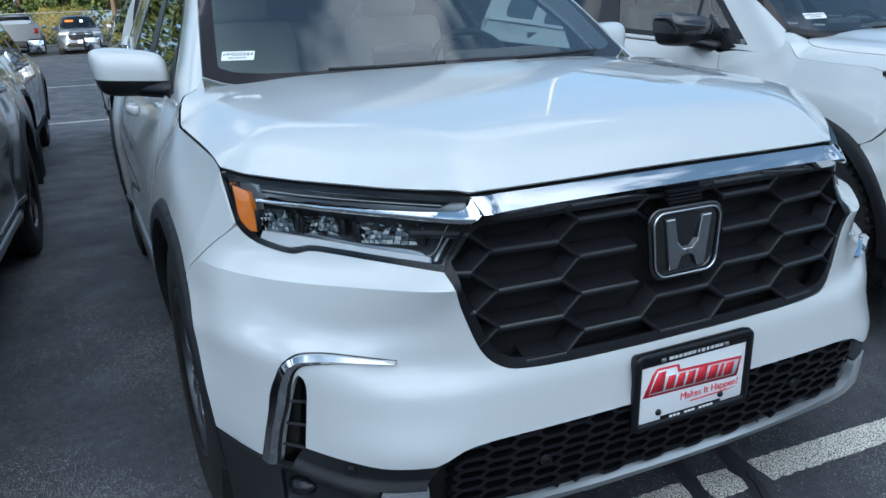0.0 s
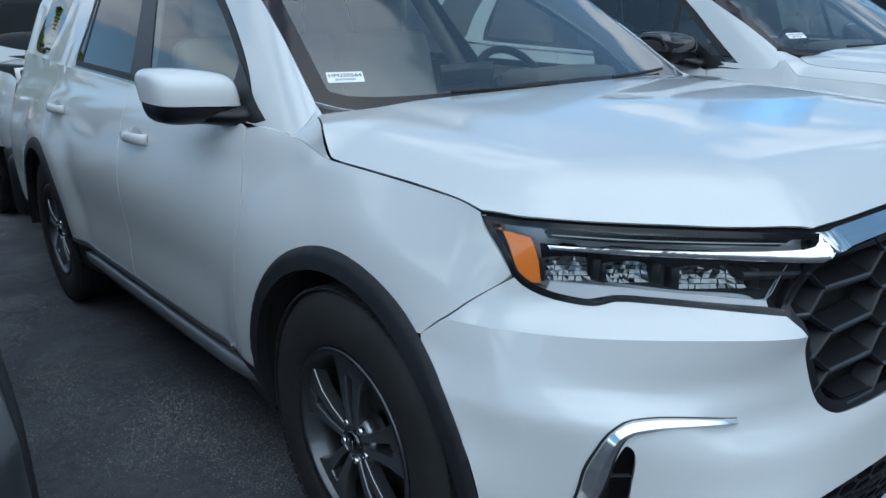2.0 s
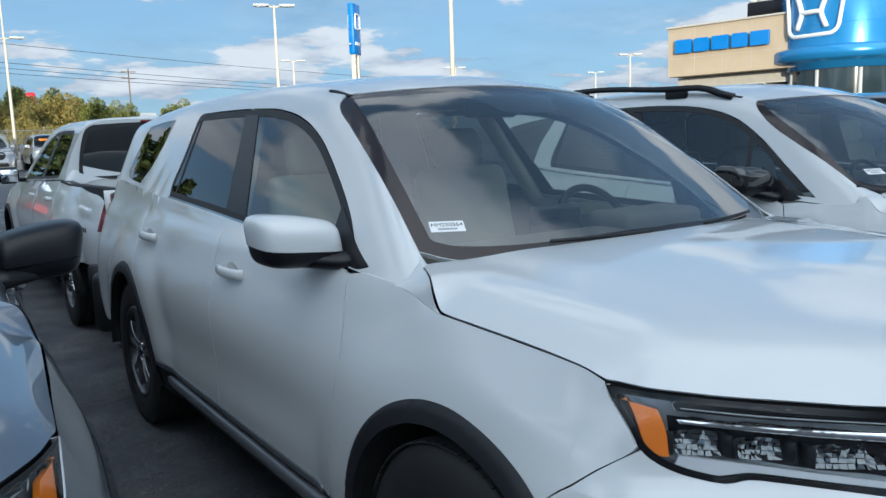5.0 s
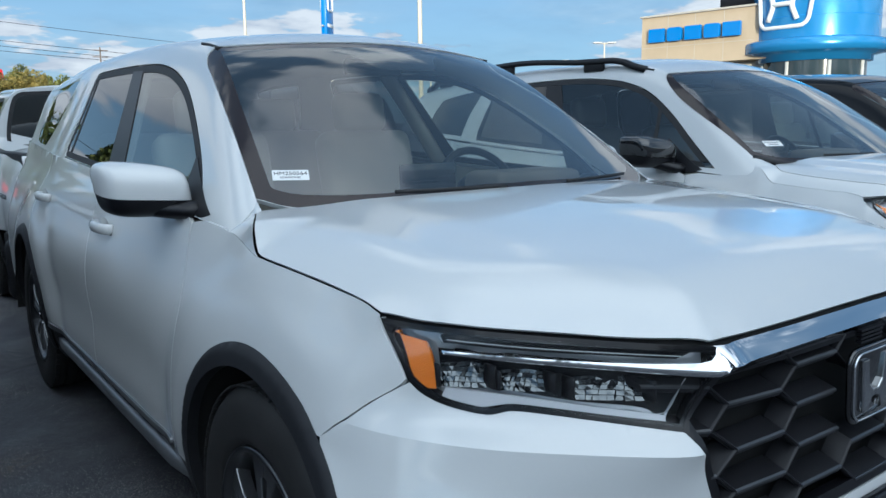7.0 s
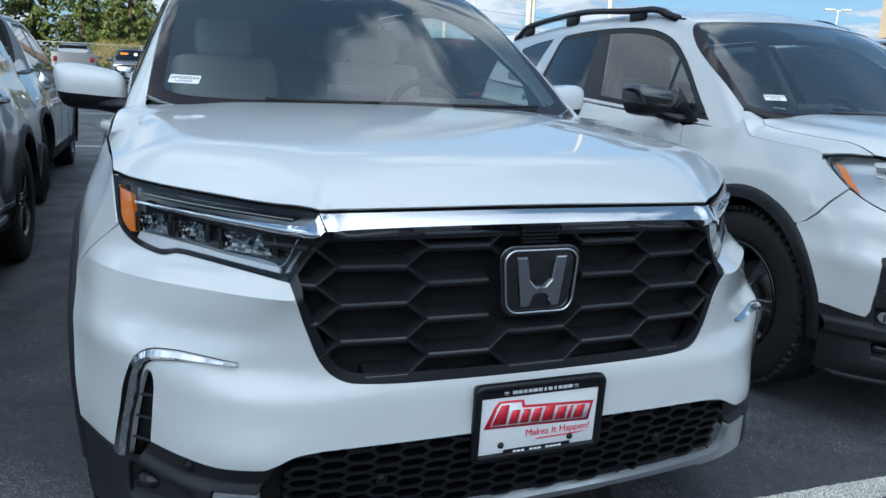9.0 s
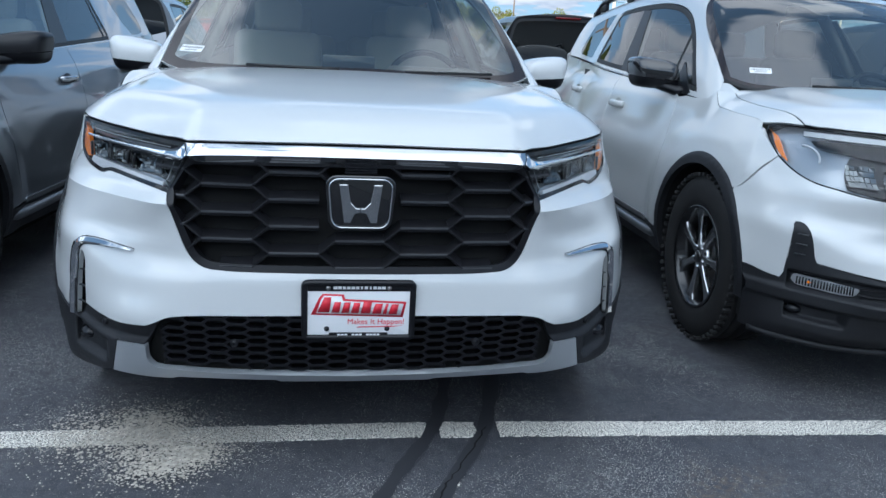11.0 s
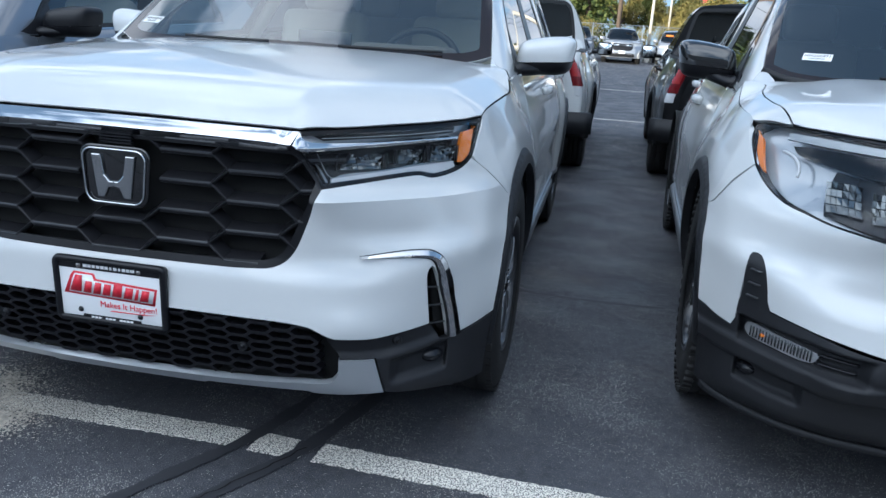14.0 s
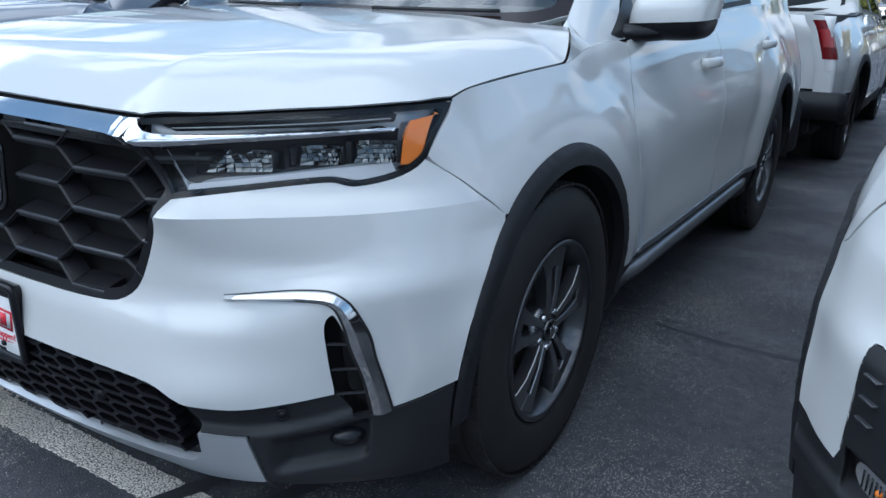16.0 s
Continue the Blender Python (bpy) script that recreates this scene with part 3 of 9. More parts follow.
def sheet(loops, fn, step, flange=0.012, middle=CAR_MIDDLE, scale=(1, 1), lift=0.0, along=()):
    """Fills the outline (and leaves its holes) in the plane of two parameters and lays it on the surface fn(u, v); the rim turns inwards by flange."""
    loops = [np.array(l, float) * scale for l in loops]
    edge = np.vstack(loops)
    lo, hi = loops[0].min(0), loops[0].max(0)
    g = np.stack(np.meshgrid(np.arange(lo[0] + step * 0.37, hi[0], step), np.arange(lo[1] + step * 0.41, hi[1], step)), -1).reshape(-1, 2)

    def within(p):
        ok = inside(p, loops[0])
        for hole in loops[1:]:
            ok &= ~inside(p, hole)
        return ok
    g = g[within(g)]
    far = np.full(len(g), 9.0)
    for k in range(0, len(edge), 200):
        far = np.minimum(far, np.linalg.norm(g[:, None] - edge[None, k:k + 200], axis=2).min(1)) if len(g) else far
    g = g[far > 0.5 * step]
    for line in along:
        q = np.array(line, float) * scale
        q = q[within(q)]
        q = q[[np.linalg.norm(edge - p, axis=1).min() > 0.004 for p in q]] if len(q) else q
        if not len(q):
            continue
        g = np.vstack([g[[np.linalg.norm(q - p, axis=1).min() > 0.45 * step for p in g]], q])
    pts, links, n = np.vstack([edge, g]), [], 0
    for l in loops:
        links += [(n + i, n + (i + 1) % len(l)) for i in range(len(l))]
        n += len(l)
    v2, _, tris, _, _, _ = geometry.delaunay_2d_cdt([Vector(p) for p in pts], links, [], 0, 1e-5)
    v2, tris = np.array([tuple(v) for v in v2]), np.array([t for t in tris if len(t) == 3])
    tris = tris[within(v2[tris].mean(1))]
    used = np.unique(tris)
    back = np.full(len(v2), -1)
    back[used] = np.arange(len(used))
    v2, tris = v2[used] / scale, back[tris]
    v = np.stack(np.broadcast_arrays(*fn(v2[:, 0], v2[:, 1])), 1).astype(float)
    fnorm = np.cross(v[tris[:, 1]] - v[tris[:, 0]], v[tris[:, 2]] - v[tris[:, 0]])
    if (fnorm * (v[tris].mean(1) - middle)).sum() < 0:
        tris, fnorm = tris[:, ::-1], -fnorm
    vn = np.zeros_like(v)
    for k in range(3):
        np.add.at(vn, tris[:, k], fnorm)
    vn /= np.linalg.norm(vn, axis=1)[:, None] + 1e-12
    if lift:
        v = v + lift * vn
    faces = [tuple(t) for t in tris]
    if flange:
        sides = {}
        for t in faces:
            for a, b in ((t[0], t[1]), (t[1], t[2]), (t[2], t[0])):
                sides[(a, b)] = 1
        rim = [(a, b) for a, b in sides if (b, a) not in sides]
        ids = sorted({i for e in rim for i in e})
        near = {i: len(v) + k for k, i in enumerate(ids)}
        deep = {i: len(v) + len(ids) + k for k, i in enumerate(ids)}
        v = np.vstack([v, v[ids], v[ids] - flange * vn[ids]])
        faces += [(near[b], near[a], deep[a], deep[b]) for a, b in rim]
    return v, faces


def tube(path, section, closed=False, up=(0, 0, 1), cap=True, turn=None):
    """Sweeps a closed section (side, up) along a path."""
    p, up = np.array(path, float), np.array(up, float)
    s = np.array(section, float)
    t = np.roll(p, -1, 0) - np.roll(p, 1, 0) if closed else np.gradient(p, axis=0)
    t /= np.linalg.norm(t, axis=1)[:, None] + 1e-12
    side = np.cross(t, up)
    side /= np.linalg.norm(side, axis=1)[:, None] + 1e-12
    top = np.cross(side, t)
    n, m = len(p), len(s)
    k = np.ones(n) if turn is None else np.asarray(turn, float)
    v = (p[:, None] + (s[None, :, 0, None] * side[:, None] + s[None, :, 1, None] * top[:, None]) * k[:, None, None]).reshape(-1, 3)
    f = []
    for i in range(n if closed else n - 1):
        j = (i + 1) % n
        f += [(i * m + a, i * m + (a + 1) % m, j * m + (a + 1) % m, j * m + a) for a in range(m)]
    if not closed and cap:
        f += [tuple(reversed(range(m))), tuple((n - 1) * m + a for a in range(m))]
    return v, f


def ring(n, rx, ry=None):
    a = np.arange(n) / n * 2 * np.pi
    return np.stack([np.cos(a) * rx, np.sin(a) * (ry or rx)], 1)


def lathe(profile, n=48, axis="x"):
    """Turns (radius, along) about the axis."""
    v, f = [], []
    for i in range(n):
        a = 2 * math.pi * i / n
        for r, d in profile:
            c, s = r * math.cos(a), r * math.sin(a)
            v.append((d, c, s) if axis == "x" else (c, s, d) if axis == "z" else (c, d, s))
    m = len(profile)
    for i in range(n):
        j = (i + 1) % n
        f += [(i * m + k, i * m + k + 1, j * m + k + 1, j * m + k) for k in range(m - 1)]
    return v, f


def box(size, at=(0, 0, 0), bevel=0.0, segments=2, m=None):
    bm = bmesh.new()
    bmesh.ops.create_cube(bm, size=1)
    bmesh.ops.scale(bm, vec=size, verts=bm.verts)
    if bevel:
        bmesh.ops.bevel(bm, geom=bm.edges[:], offset=bevel, segments=segments, profile=0.5, affect="EDGES")
    if m is not None:
        bmesh.ops.transform(bm, matrix=m, verts=bm.verts)
    bmesh.ops.translate(bm, vec=at, verts=bm.verts)
    return bm


def solid(outline, depth, m=None, bevel=0.0):
    """A flat outline (x, y) with thickness along z, as (vertices, faces)."""
    bm = bmesh.new()
    face = bm.faces.new([bm.verts.new((x, y, 0)) for x, y in outline])
    got = bmesh.ops.extrude_face_region(bm, geom=[face])
    bmesh.ops.translate(bm, vec=(0, 0, depth), verts=[g for g in got["geom"] if isinstance(g, bmesh.types.BMVert)])
    bmesh.ops.recalc_face_normals(bm, faces=bm.faces)
    if bevel:
        top = [e for e in bm.edges if all(abs(q.co.z - depth) < 1e-6 for q in e.verts)]
        bmesh.ops.bevel(bm, geom=top, offset=bevel, segments=2, profile=0.5, affect="EDGES")
    if m is not None:
        bmesh.ops.transform(bm, matrix=m, verts=bm.verts)
    v = [tuple(q.co) for q in bm.verts]
    bm.verts.index_update()
    f = [tuple(q.index for q in face.verts) for face in bm.faces]
    bm.free()
    return v, f


def moved(data, m):
    return [tuple(m @ Vector(p)) for p in data[0]], data[1]

# ---- ground ----
def rise(y):
    """The car park climbs gently beyond the second row."""
    return 0.02 * np.maximum(np.asarray(y, float) - 12.5, 0)


def ground():
    xs = np.concatenate([[-900, -300, -100], np.linspace(-40, 60, 21), [120, 300, 900]])
    ys = np.concatenate([[-900, -200, -60, -30], np.linspace(-15, 12.5, 12), np.linspace(14, 60, 12), [90, 150, 300, 900]])
    v = [(x, y, float(rise(min(y, 90)))) for y in ys for x in xs]
    n = len(xs)
    f = [(r * n + c, r * n + c + 1, r * n + c + n + 1, r * n + c + n) for r in range(len(ys) - 1) for c in range(n - 1)]
    tagged(part("ground", (v, f), ASPHALT, None, "dark sealed asphalt of the car park with pale worn specks", flat=True), kind="structure", category="ground")


ground()


def worn_paint():
    """Old white road paint with stones showing through."""
    m = material("worn_line_paint", (0.62, 0.61, 0.58), 0.8, bump=0.6, bump_scale=170)
    nt = m.node_tree
    N, L = nt.nodes.new, nt.links.new
    b = nt.nodes["Principled BSDF"]
    coord, n, r, mix, n2, r2, mx = (N("ShaderNode" + q) for q in ("TexCoord", "TexNoise", "MapRange", "Mix", "TexNoise", "MapRange", "Mix"))
    for a, scale in ((n, 210), (n2, 2.5)):
        a.inputs["Scale"].default_value, a.inputs["Detail"].default_value = scale, 5 if scale < 9 else 1.5
        L(coord.outputs["Object"], a.inputs["Vector"])
    r.inputs["From Min"].default_value, r.inputs["From Max"].default_value = 0.43, 0.53
    L(n.outputs["Fac"], r.inputs["Value"])
    mix.data_type = mx.data_type = "RGBA"
    mix.inputs["A"].default_value, mix.inputs["B"].default_value = (0.11, 0.106, 0.098, 1), (0.82, 0.78, 0.69, 1)
    L(r.outputs["Result"], mix.inputs["Factor"])
    r2.inputs["From Min"].default_value, r2.inputs["From Max"].default_value, r2.inputs["To Max"].default_value = 0.5, 0.75, 0.55
    L(n2.outputs["Fac"], r2.inputs["Value"])
    L(r2.outputs["Result"], mx.inputs["Factor"])
    L(mix.outputs["Result"], mx.inputs["A"])
    mx.inputs["B"].default_value = (0.24, 0.215, 0.18, 1)
    L(mx.outputs["Result"], b.inputs["Base Color"])
    return m


LINE = worn_paint()
CRACK = material("crack_filler", (0.032, 0.033, 0.038), 0.62, bump=0.3, bump_scale=80)


def ragged(name, mat, outline, z=0.004, rough=0.004, label="", seed=1):
    """A thin flat patch on the ground with an uneven edge."""
    rng = random.Random(seed)
    c = chain(*outline, step=0.012)
    c = [(x + rng.uniform(-rough, rough), y + rng.uniform(-rough, rough)) for x, y in c]
    v, f = solid(c, 0.003)
    ob = part(name, ([(x, y, q + z - 0.003 + float(rise(y))) for x, y, q in v], f), mat, None, label, flat=True)
    return tagged(ob, kind="structure", category="marking")


def stripe(x0, y0, x1, y1, wide, label="worn white parking line on the asphalt", seed=1):
    d = np.array((x1 - x0, y1 - y0))
    n = np.array((-d[1], d[0])) / np.linalg.norm(d) * wide / 2
    a, b = np.array((x0, y0)), np.array((x1, y1))
    return ragged("parking_line", LINE, ([a - n, b - n], [b - n, b + n], [b + n, a + n], [a + n, a - n]), label=label, seed=seed)


# line along the noses, broken where a filled crack crosses it
stripe(-6.0, 0.235, 0.252, 0.252, 0.105, seed=2)
stripe(0.295, 0.246, 0.418, 0.243, 0.108, seed=3)
stripe(0.498, 0.243, 6.0, 0.02, 0.105, seed=4)
for k, (x, y, r) in enumerate(((0.445, 0.235, 0.012), (0.44, 0.205, 0.010), (0.452, 0.265, 0.012), (0.30, -0.10, 0.008))):
    ragged("paint_flake", LINE, ([(x - r, y - 1.6 * r), (x + r, y - r), (x + 1.2 * r, y + 1.5 * r), (x - 0.6 * r, y + 1.7 * r), (x - r, y - 1.6 * r)],), rough=0.003, seed=k + 9, label="loose flake of white line paint")
for k, pts in enumerate(([(0.10, -0.52), (0.20, -0.26), (0.34, 0.02), (0.44, 0.22), (0.50, 0.42), (0.62, 0.9)], [(-0.10, -0.56), (0.02, -0.27), (0.15, 0.01), (0.265, 0.24), (0.32, 0.42), (0.42, 0.9)],
                         [(-1.9, 4.02), (-1.2, 4.18), (-0.6, 4.34), (0.4, 4.35), (1.1, 4.28), (2.2, 4.32)], [(-2.5, 8.6), (0.2, 8.75), (1.4, 8.66), (3.0, 8.8)], [(0.9, 2.06), (1.05, 2.04), (1.3, 2.03), (1.62, 2.05)])):
    c = curve(pts, 0.06)
    rng = random.Random(k)
    w = [(0.018 if k < 2 else 0.010) + (0.012 if k < 2 else 0.006) * rng.random() for _ in c]
    t = np.gradient(c, axis=0)
    n = np.stack([-t[:, 1], t[:, 0]], 1) / np.linalg.norm(t, axis=1)[:, None] * np.array(w)[:, None]
    a, b = c + n, c - n
    v = [(x, y, 0.002 + 0.003 * (k < 2)) for p, q in zip(a, b) for x, y in (p, q)]
    tagged(part("crack_seal", (v, [(2 * i, 2 * i + 1, 2 * i + 3, 2 * i + 2) for i in range(len(c) - 1)]), CRACK, None, "black crack filler across the asphalt", flat=True), kind="structure", category="marking")
c = curve([(0.11, -0.52), (0.19, -0.28), (0.27, -0.10), (0.31, -0.03), (0.40, 0.14), (0.455, 0.25)], 0.025)
rng = random.Random(31)
c = c + np.array([(rng.uniform(-0.006, 0.006), rng.uniform(-0.004, 0.004)) for _ in c])
v = [(x + e * rng.uniform(0.0015, 0.004), y, 0.0075) for x, y in c for e in (-1, 1)]
tagged(part("crack", (v, [(2 * i, 2 * i + 1, 2 * i + 3, 2 * i + 2) for i in range(len(c) - 1)]), VOID, None, "thin open crack along the dark filler", flat=True), kind="structure", category="marking")
# splashed old paint beside the line
rng = random.Random(5)
spots = []
for i in range(6500):
    cx, cy, sd = ((-0.60, 0.20, 0.12), (-0.68, 0.33, 0.09), (-0.50, 0.12, 0.07), (-0.80, 0.26, 0.15), (-0.58, 0.05, 0.09))[i % 5]
    x, y = cx + rng.gauss(0, sd), cy + rng.gauss(0, sd * 0.8)
    r = rng.uniform(0.0015, 0.0068) * (0.6 + 0.6 * math.exp(-((x - cx) ** 2 + (y - cy) ** 2) / sd**2))
    a0 = rng.random() * 6
    ring_ = [(x + r * (0.7 + 0.6 * rng.random()) * math.cos(a0 + q), y + r * (0.7 + 0.6 * rng.random()) * math.sin(a0 + q), 0.0045 + 1.2e-6 * i) for q in (0, 1.2, 2.5, 3.8, 5.0)]
    spots.append((ring_, [(0, 1, 2, 3, 4)]))
SPLASH = material("old_spattered_paint", (0.50, 0.46, 0.39), 0.85, vary=0.35, vary_scale=60)
tagged(part("paint_splash", joined(*spots), SPLASH, None, "spattered old line paint on the asphalt", flat=True), kind="stuff", category="marking")
# bay lines behind the row and aisle lines
for k, (x0, y0, x1, y1) in enumerate(((-9, 12.4, 12, 12.3), (-9, 19.8, 14, 19.6))):
    stripe(x0, y0, x1, y1, 0.10, seed=20 + k)

# ---- unseen wall added behind the viewer to throw shade over the first row ----
PLASTER = material("cream_render", (0.62, 0.58, 0.52), 0.85, vary=0.08, vary_scale=0.6, bump=0.2, bump_scale=60)


def rear_building():
    b = empty("rear_building", "unseen plain cream wall added to shade the first row", "building")
    part("wall", box((150, 12, 6.3), (-10, -31, 3.15)), PLASTER, b, flat=True)
    part("parapet", box((150.6, 12.6, 0.3), (-10, -31, 6.43)), PLASTER, b, flat=True)


rear_building()

# ---- wheels ----
def wheel(parent, at, side, rim_mat, face_mat, style="five", radius=0.392, rim_r=0.238, width=0.245, knobs=False):
    """One wheel; side +1 or -1 tells to which side its face looks. Built about its own hub."""
    w = new("wheel")
    w.parent = parent
    w.matrix_basis = pose(*at, 0, 0, 0) if side > 0 else pose(*at, 0, 0, 180)
    h, R = width / 2, radius
    prof = [(rim_r - 0.004, h - 0.022), (rim_r + 0.012, h - 0.006), (rim_r + 0.03, h - 0.001), (R - 0.075, h + 0.003), (R - 0.045, h - 0.002), (R - 0.022, h - 0.012), (R - 0.008, h - 0.028)]
    tread = []
    for x0, x1 in ((0.092, 0.060), (0.048, 0.010), (-0.002, -0.036), (-0.046, -0.092)):
        k = h / 0.1225
        tread += [(R - 0.002, x0 * k), (R, (x0 - 0.003) * k), (R, (x1 + 0.003) * k), (R - 0.002, x1 * k), (R - 0.011, x1 * k - 0.001), (R - 0.011, x1 * k - 0.008)]
    tread = tread[:-2]
    profile = prof + tread + [(r, -d) for r, d in reversed(prof)] + [(rim_r - 0.015, -h + 0.03), (rim_r - 0.02, 0), (rim_r - 0.015, h - 0.03), prof[0]]
    tyre = part("tyre", lathe(profile, 72), RUBBER, w, "black all-season tyre")
    # cross cuts of the shoulder blocks
    n = 60 if knobs else 76
    blocks = []
    for i in range(n):
        a = 2 * math.pi * i / n
        for e in (1, -1):
            hh = 0.018 if knobs else 0.006
            b = box((0.034 if knobs else 0.030, 0.020 if knobs else 0.0275, hh), (e * (h - (0.016 if knobs else 0.027)), 0, R - (0.004 if knobs else 0.0042)), 0.003 if knobs else 0.0012, 1)
            bmesh.ops.rotate(b, verts=b.verts, matrix=Matrix.Rotation(a + (0.02 if e > 0 else 0), 3, "X"))
            b.verts.index_update()
            blocks.append(([tuple(q.co) for q in b.verts], [tuple(q.index for q in fc.verts) for fc in b.faces]))
            b.free()
    tagged(part("tread", joined(*blocks), RUBBER, tyre, flat=True), kind="stuff")
    r0 = rim_r
    barrel = [(r0 - 0.012, -h + 0.02), (r0 - 0.002, -h + 0.012), (r0 - 0.030, -h + 0.05), (r0 - 0.034, h - 0.07), (r0 - 0.020, h - 0.03), (r0 - 0.002, h - 0.020), (r0 + 0.004, h - 0.012), (r0 + 0.002, h - 0.005), (r0 - 0.008, h - 0.004), (r0 - 0.014, h - 0.012), (r0 - 0.022, h - 0.030), (r0 - 0.040, h - 0.072), (r0 - 0.040, -h + 0.05)]
    part("rim", lathe(barrel, 64), rim_mat, w, "dark alloy wheel rim")
    part("brake_disc", lathe([(0.05, -0.02), (0.15, -0.02), (0.15, 0.0), (0.05, 0.0)], 40), STEEL, w)
    fx = h - 0.030   # plane of the spokes
    if style == "five":
        # five broad blades, each split by a slot towards the hub
        for i in range(5):
            m = Matrix.Rotation(2 * math.pi * i / 5 + 0.3, 4, "X") @ Matrix(((0, 0, 1, fx - 0.030), (1, 0, 0, 0), (0, 1, 0, 0), (0, 0, 0, 1)))
            halves = []
            for e in (1, -1):
                out = [(0.045, 0.004), (0.045, 0.022), (0.10, 0.033), (0.150, 0.044), (0.185, 0.060), (r0 - 0.016, 0.082), (r0 - 0.011, 0.04), (r0 - 0.010, 0.0), (0.176, 0.0), (0.170, 0.015), (0.11, 0.011), (0.065, 0.006)]
                v, f = solid([(x, y * e) for x, y in out], 0.034, None, 0.0035)
                halves.append(moved(([(x, y, z + 0.010 * math.sin(math.pi * min(1, x / r0))) for x, y, z in v], f), m))
            part("spoke", joined(*halves), face_mat, w, flat=True)
    else:
        for i in range(7):
            out = [(0.035, -0.017), (0.035, 0.017), (0.11, 0.013), (r0 - 0.05, 0.024), (r0 - 0.015, 0.046), (r0 - 0.015, -0.046), (r0 - 0.05, -0.024), (0.11, -0.013)]
            m = Matrix.Rotation(2 * math.pi * i / 7, 4, "X") @ Matrix(((0, 0, 1, fx - 0.024), (1, 0, 0, 0), (0, 1, 0, 0), (0, 0, 0, 1)))
            part("spoke", moved(solid(out, 0.028, None, 0.006), m), face_mat, w, flat=True)
    part("hub", lathe([(0.0, fx + 0.004), (0.03, fx + 0.004), (0.058, fx), (0.068, fx - 0.012), (0.07, fx - 0.05), (0.0, fx - 0.05)], 32), face_mat, w)
    cap = part("hub_cap", lathe([(0.0, fx + 0.016), (0.026, fx + 0.015), (0.030, fx + 0.011), (0.030, fx)], 28), GLOSS, w, "black hub cap with a chrome mark")
    for e in (1, -1):
        part("cap_mark", box((0.003, 0.004, 0.022), (fx + 0.017, e * 0.008, 0), 0.001, 1), CHROME, cap)
    for i in range(5):
        a = 2 * math.pi * (i + 0.5) / 5 + math.pi / 2
        nut = lathe([(0.0, fx + 0.012), (0.007, fx + 0.011), (0.010, fx + 0.004), (0.010, fx - 0.012)], 8)
        part("lug_nut", ([(x, y + 0.050 * math.cos(a), z + 0.050 * math.sin(a)) for x, y, z in nut[0]], nut[1]), CHROME, w)
    return w

# ---- the three-row SUV ----
def on_front(S, lift=0.0):
    def fn(u, z):
        x, y = S.front.at(u, z)
        return x, y - lift, z
    return fn


def to_u(S, pts):
    p = np.array(pts, float)
    return np.stack([S.front.u_of(p[:, 0], p[:, 1]), p[:, 1]], 1)


def both(loop):
    """A right-hand run from the middle and back, with its mirror image, as one outline."""
    p = np.array(loop, float)
    return np.vstack([p, (p * (-1, 1))[::-1]])


def runs(S, *some, step=0.014):
    """Smooth runs in (x, z) of the nose, turned into its own parameters."""
    out = [to_u(S, curve(r, step)) if not isinstance(r, np.ndarray) else r for r in some]
    keep = [out[0]]
    for c in out[1:]:
        keep.append(c[1:] if np.linalg.norm(keep[-1][-1] - c[0]) < 2e-3 else c)
    return np.vstack(keep)


def wing_fn(S, sx, lift=0.0):
    def fn(y, z):
        return sx * (S.side(y, z) + lift), y, z
    return fn


def roof_fn(S, lift=0.0):
    def fn(x, y):
        return x, y, S.top(x, y) + lift
    return fn


def arc(cy, cz, r, a0, a1, step=0.02):
    n = max(3, int(abs(a1 - a0) * r / step))
    a = np.linspace(a0, a1, n)
    return np.stack([cy + r * np.cos(a), cz + r * np.sin(a)], 1)


def plan_of(S, yz, sx):
    """Outline on the side windows, given in (y, z), as plan (x, y)."""
    yz = np.array(yz, float)
    return np.stack([sx * S.top_x(yz[:, 0], yz[:, 1]), yz[:, 0]], 1)


def band(S, loop, grow):
    """The outline grown or shrunk in its own plane."""
    p = np.array(loop, float)
    t = np.roll(p, -1, 0) - np.roll(p, 1, 0)
    n = np.stack([t[:, 1], -t[:, 0]], 1)
    n /= np.linalg.norm(n, axis=1)[:, None] + 1e-9
    area = (p[:, 0] * np.roll(p[:, 1], -1) - p[:, 1] * np.roll(p[:, 0], -1)).sum()
    return p + n * grow * (1 if area > 0 else -1)


def rounded(w, h, r, n=8, flare=0.0):
    pts = []
    for cx, cz, a0 in ((w - r, h - r, 0), (-w + r, h - r, 90), (-w + r, -h + r, 180), (w - r, -h + r, 270)):
        for q in np.linspace(a0, a0 + 90, n):
            zz = cz + r * math.sin(radians(q))
            pts.append(((cx + r * math.cos(radians(q))) * (1 + flare * zz), zz))
    return pts


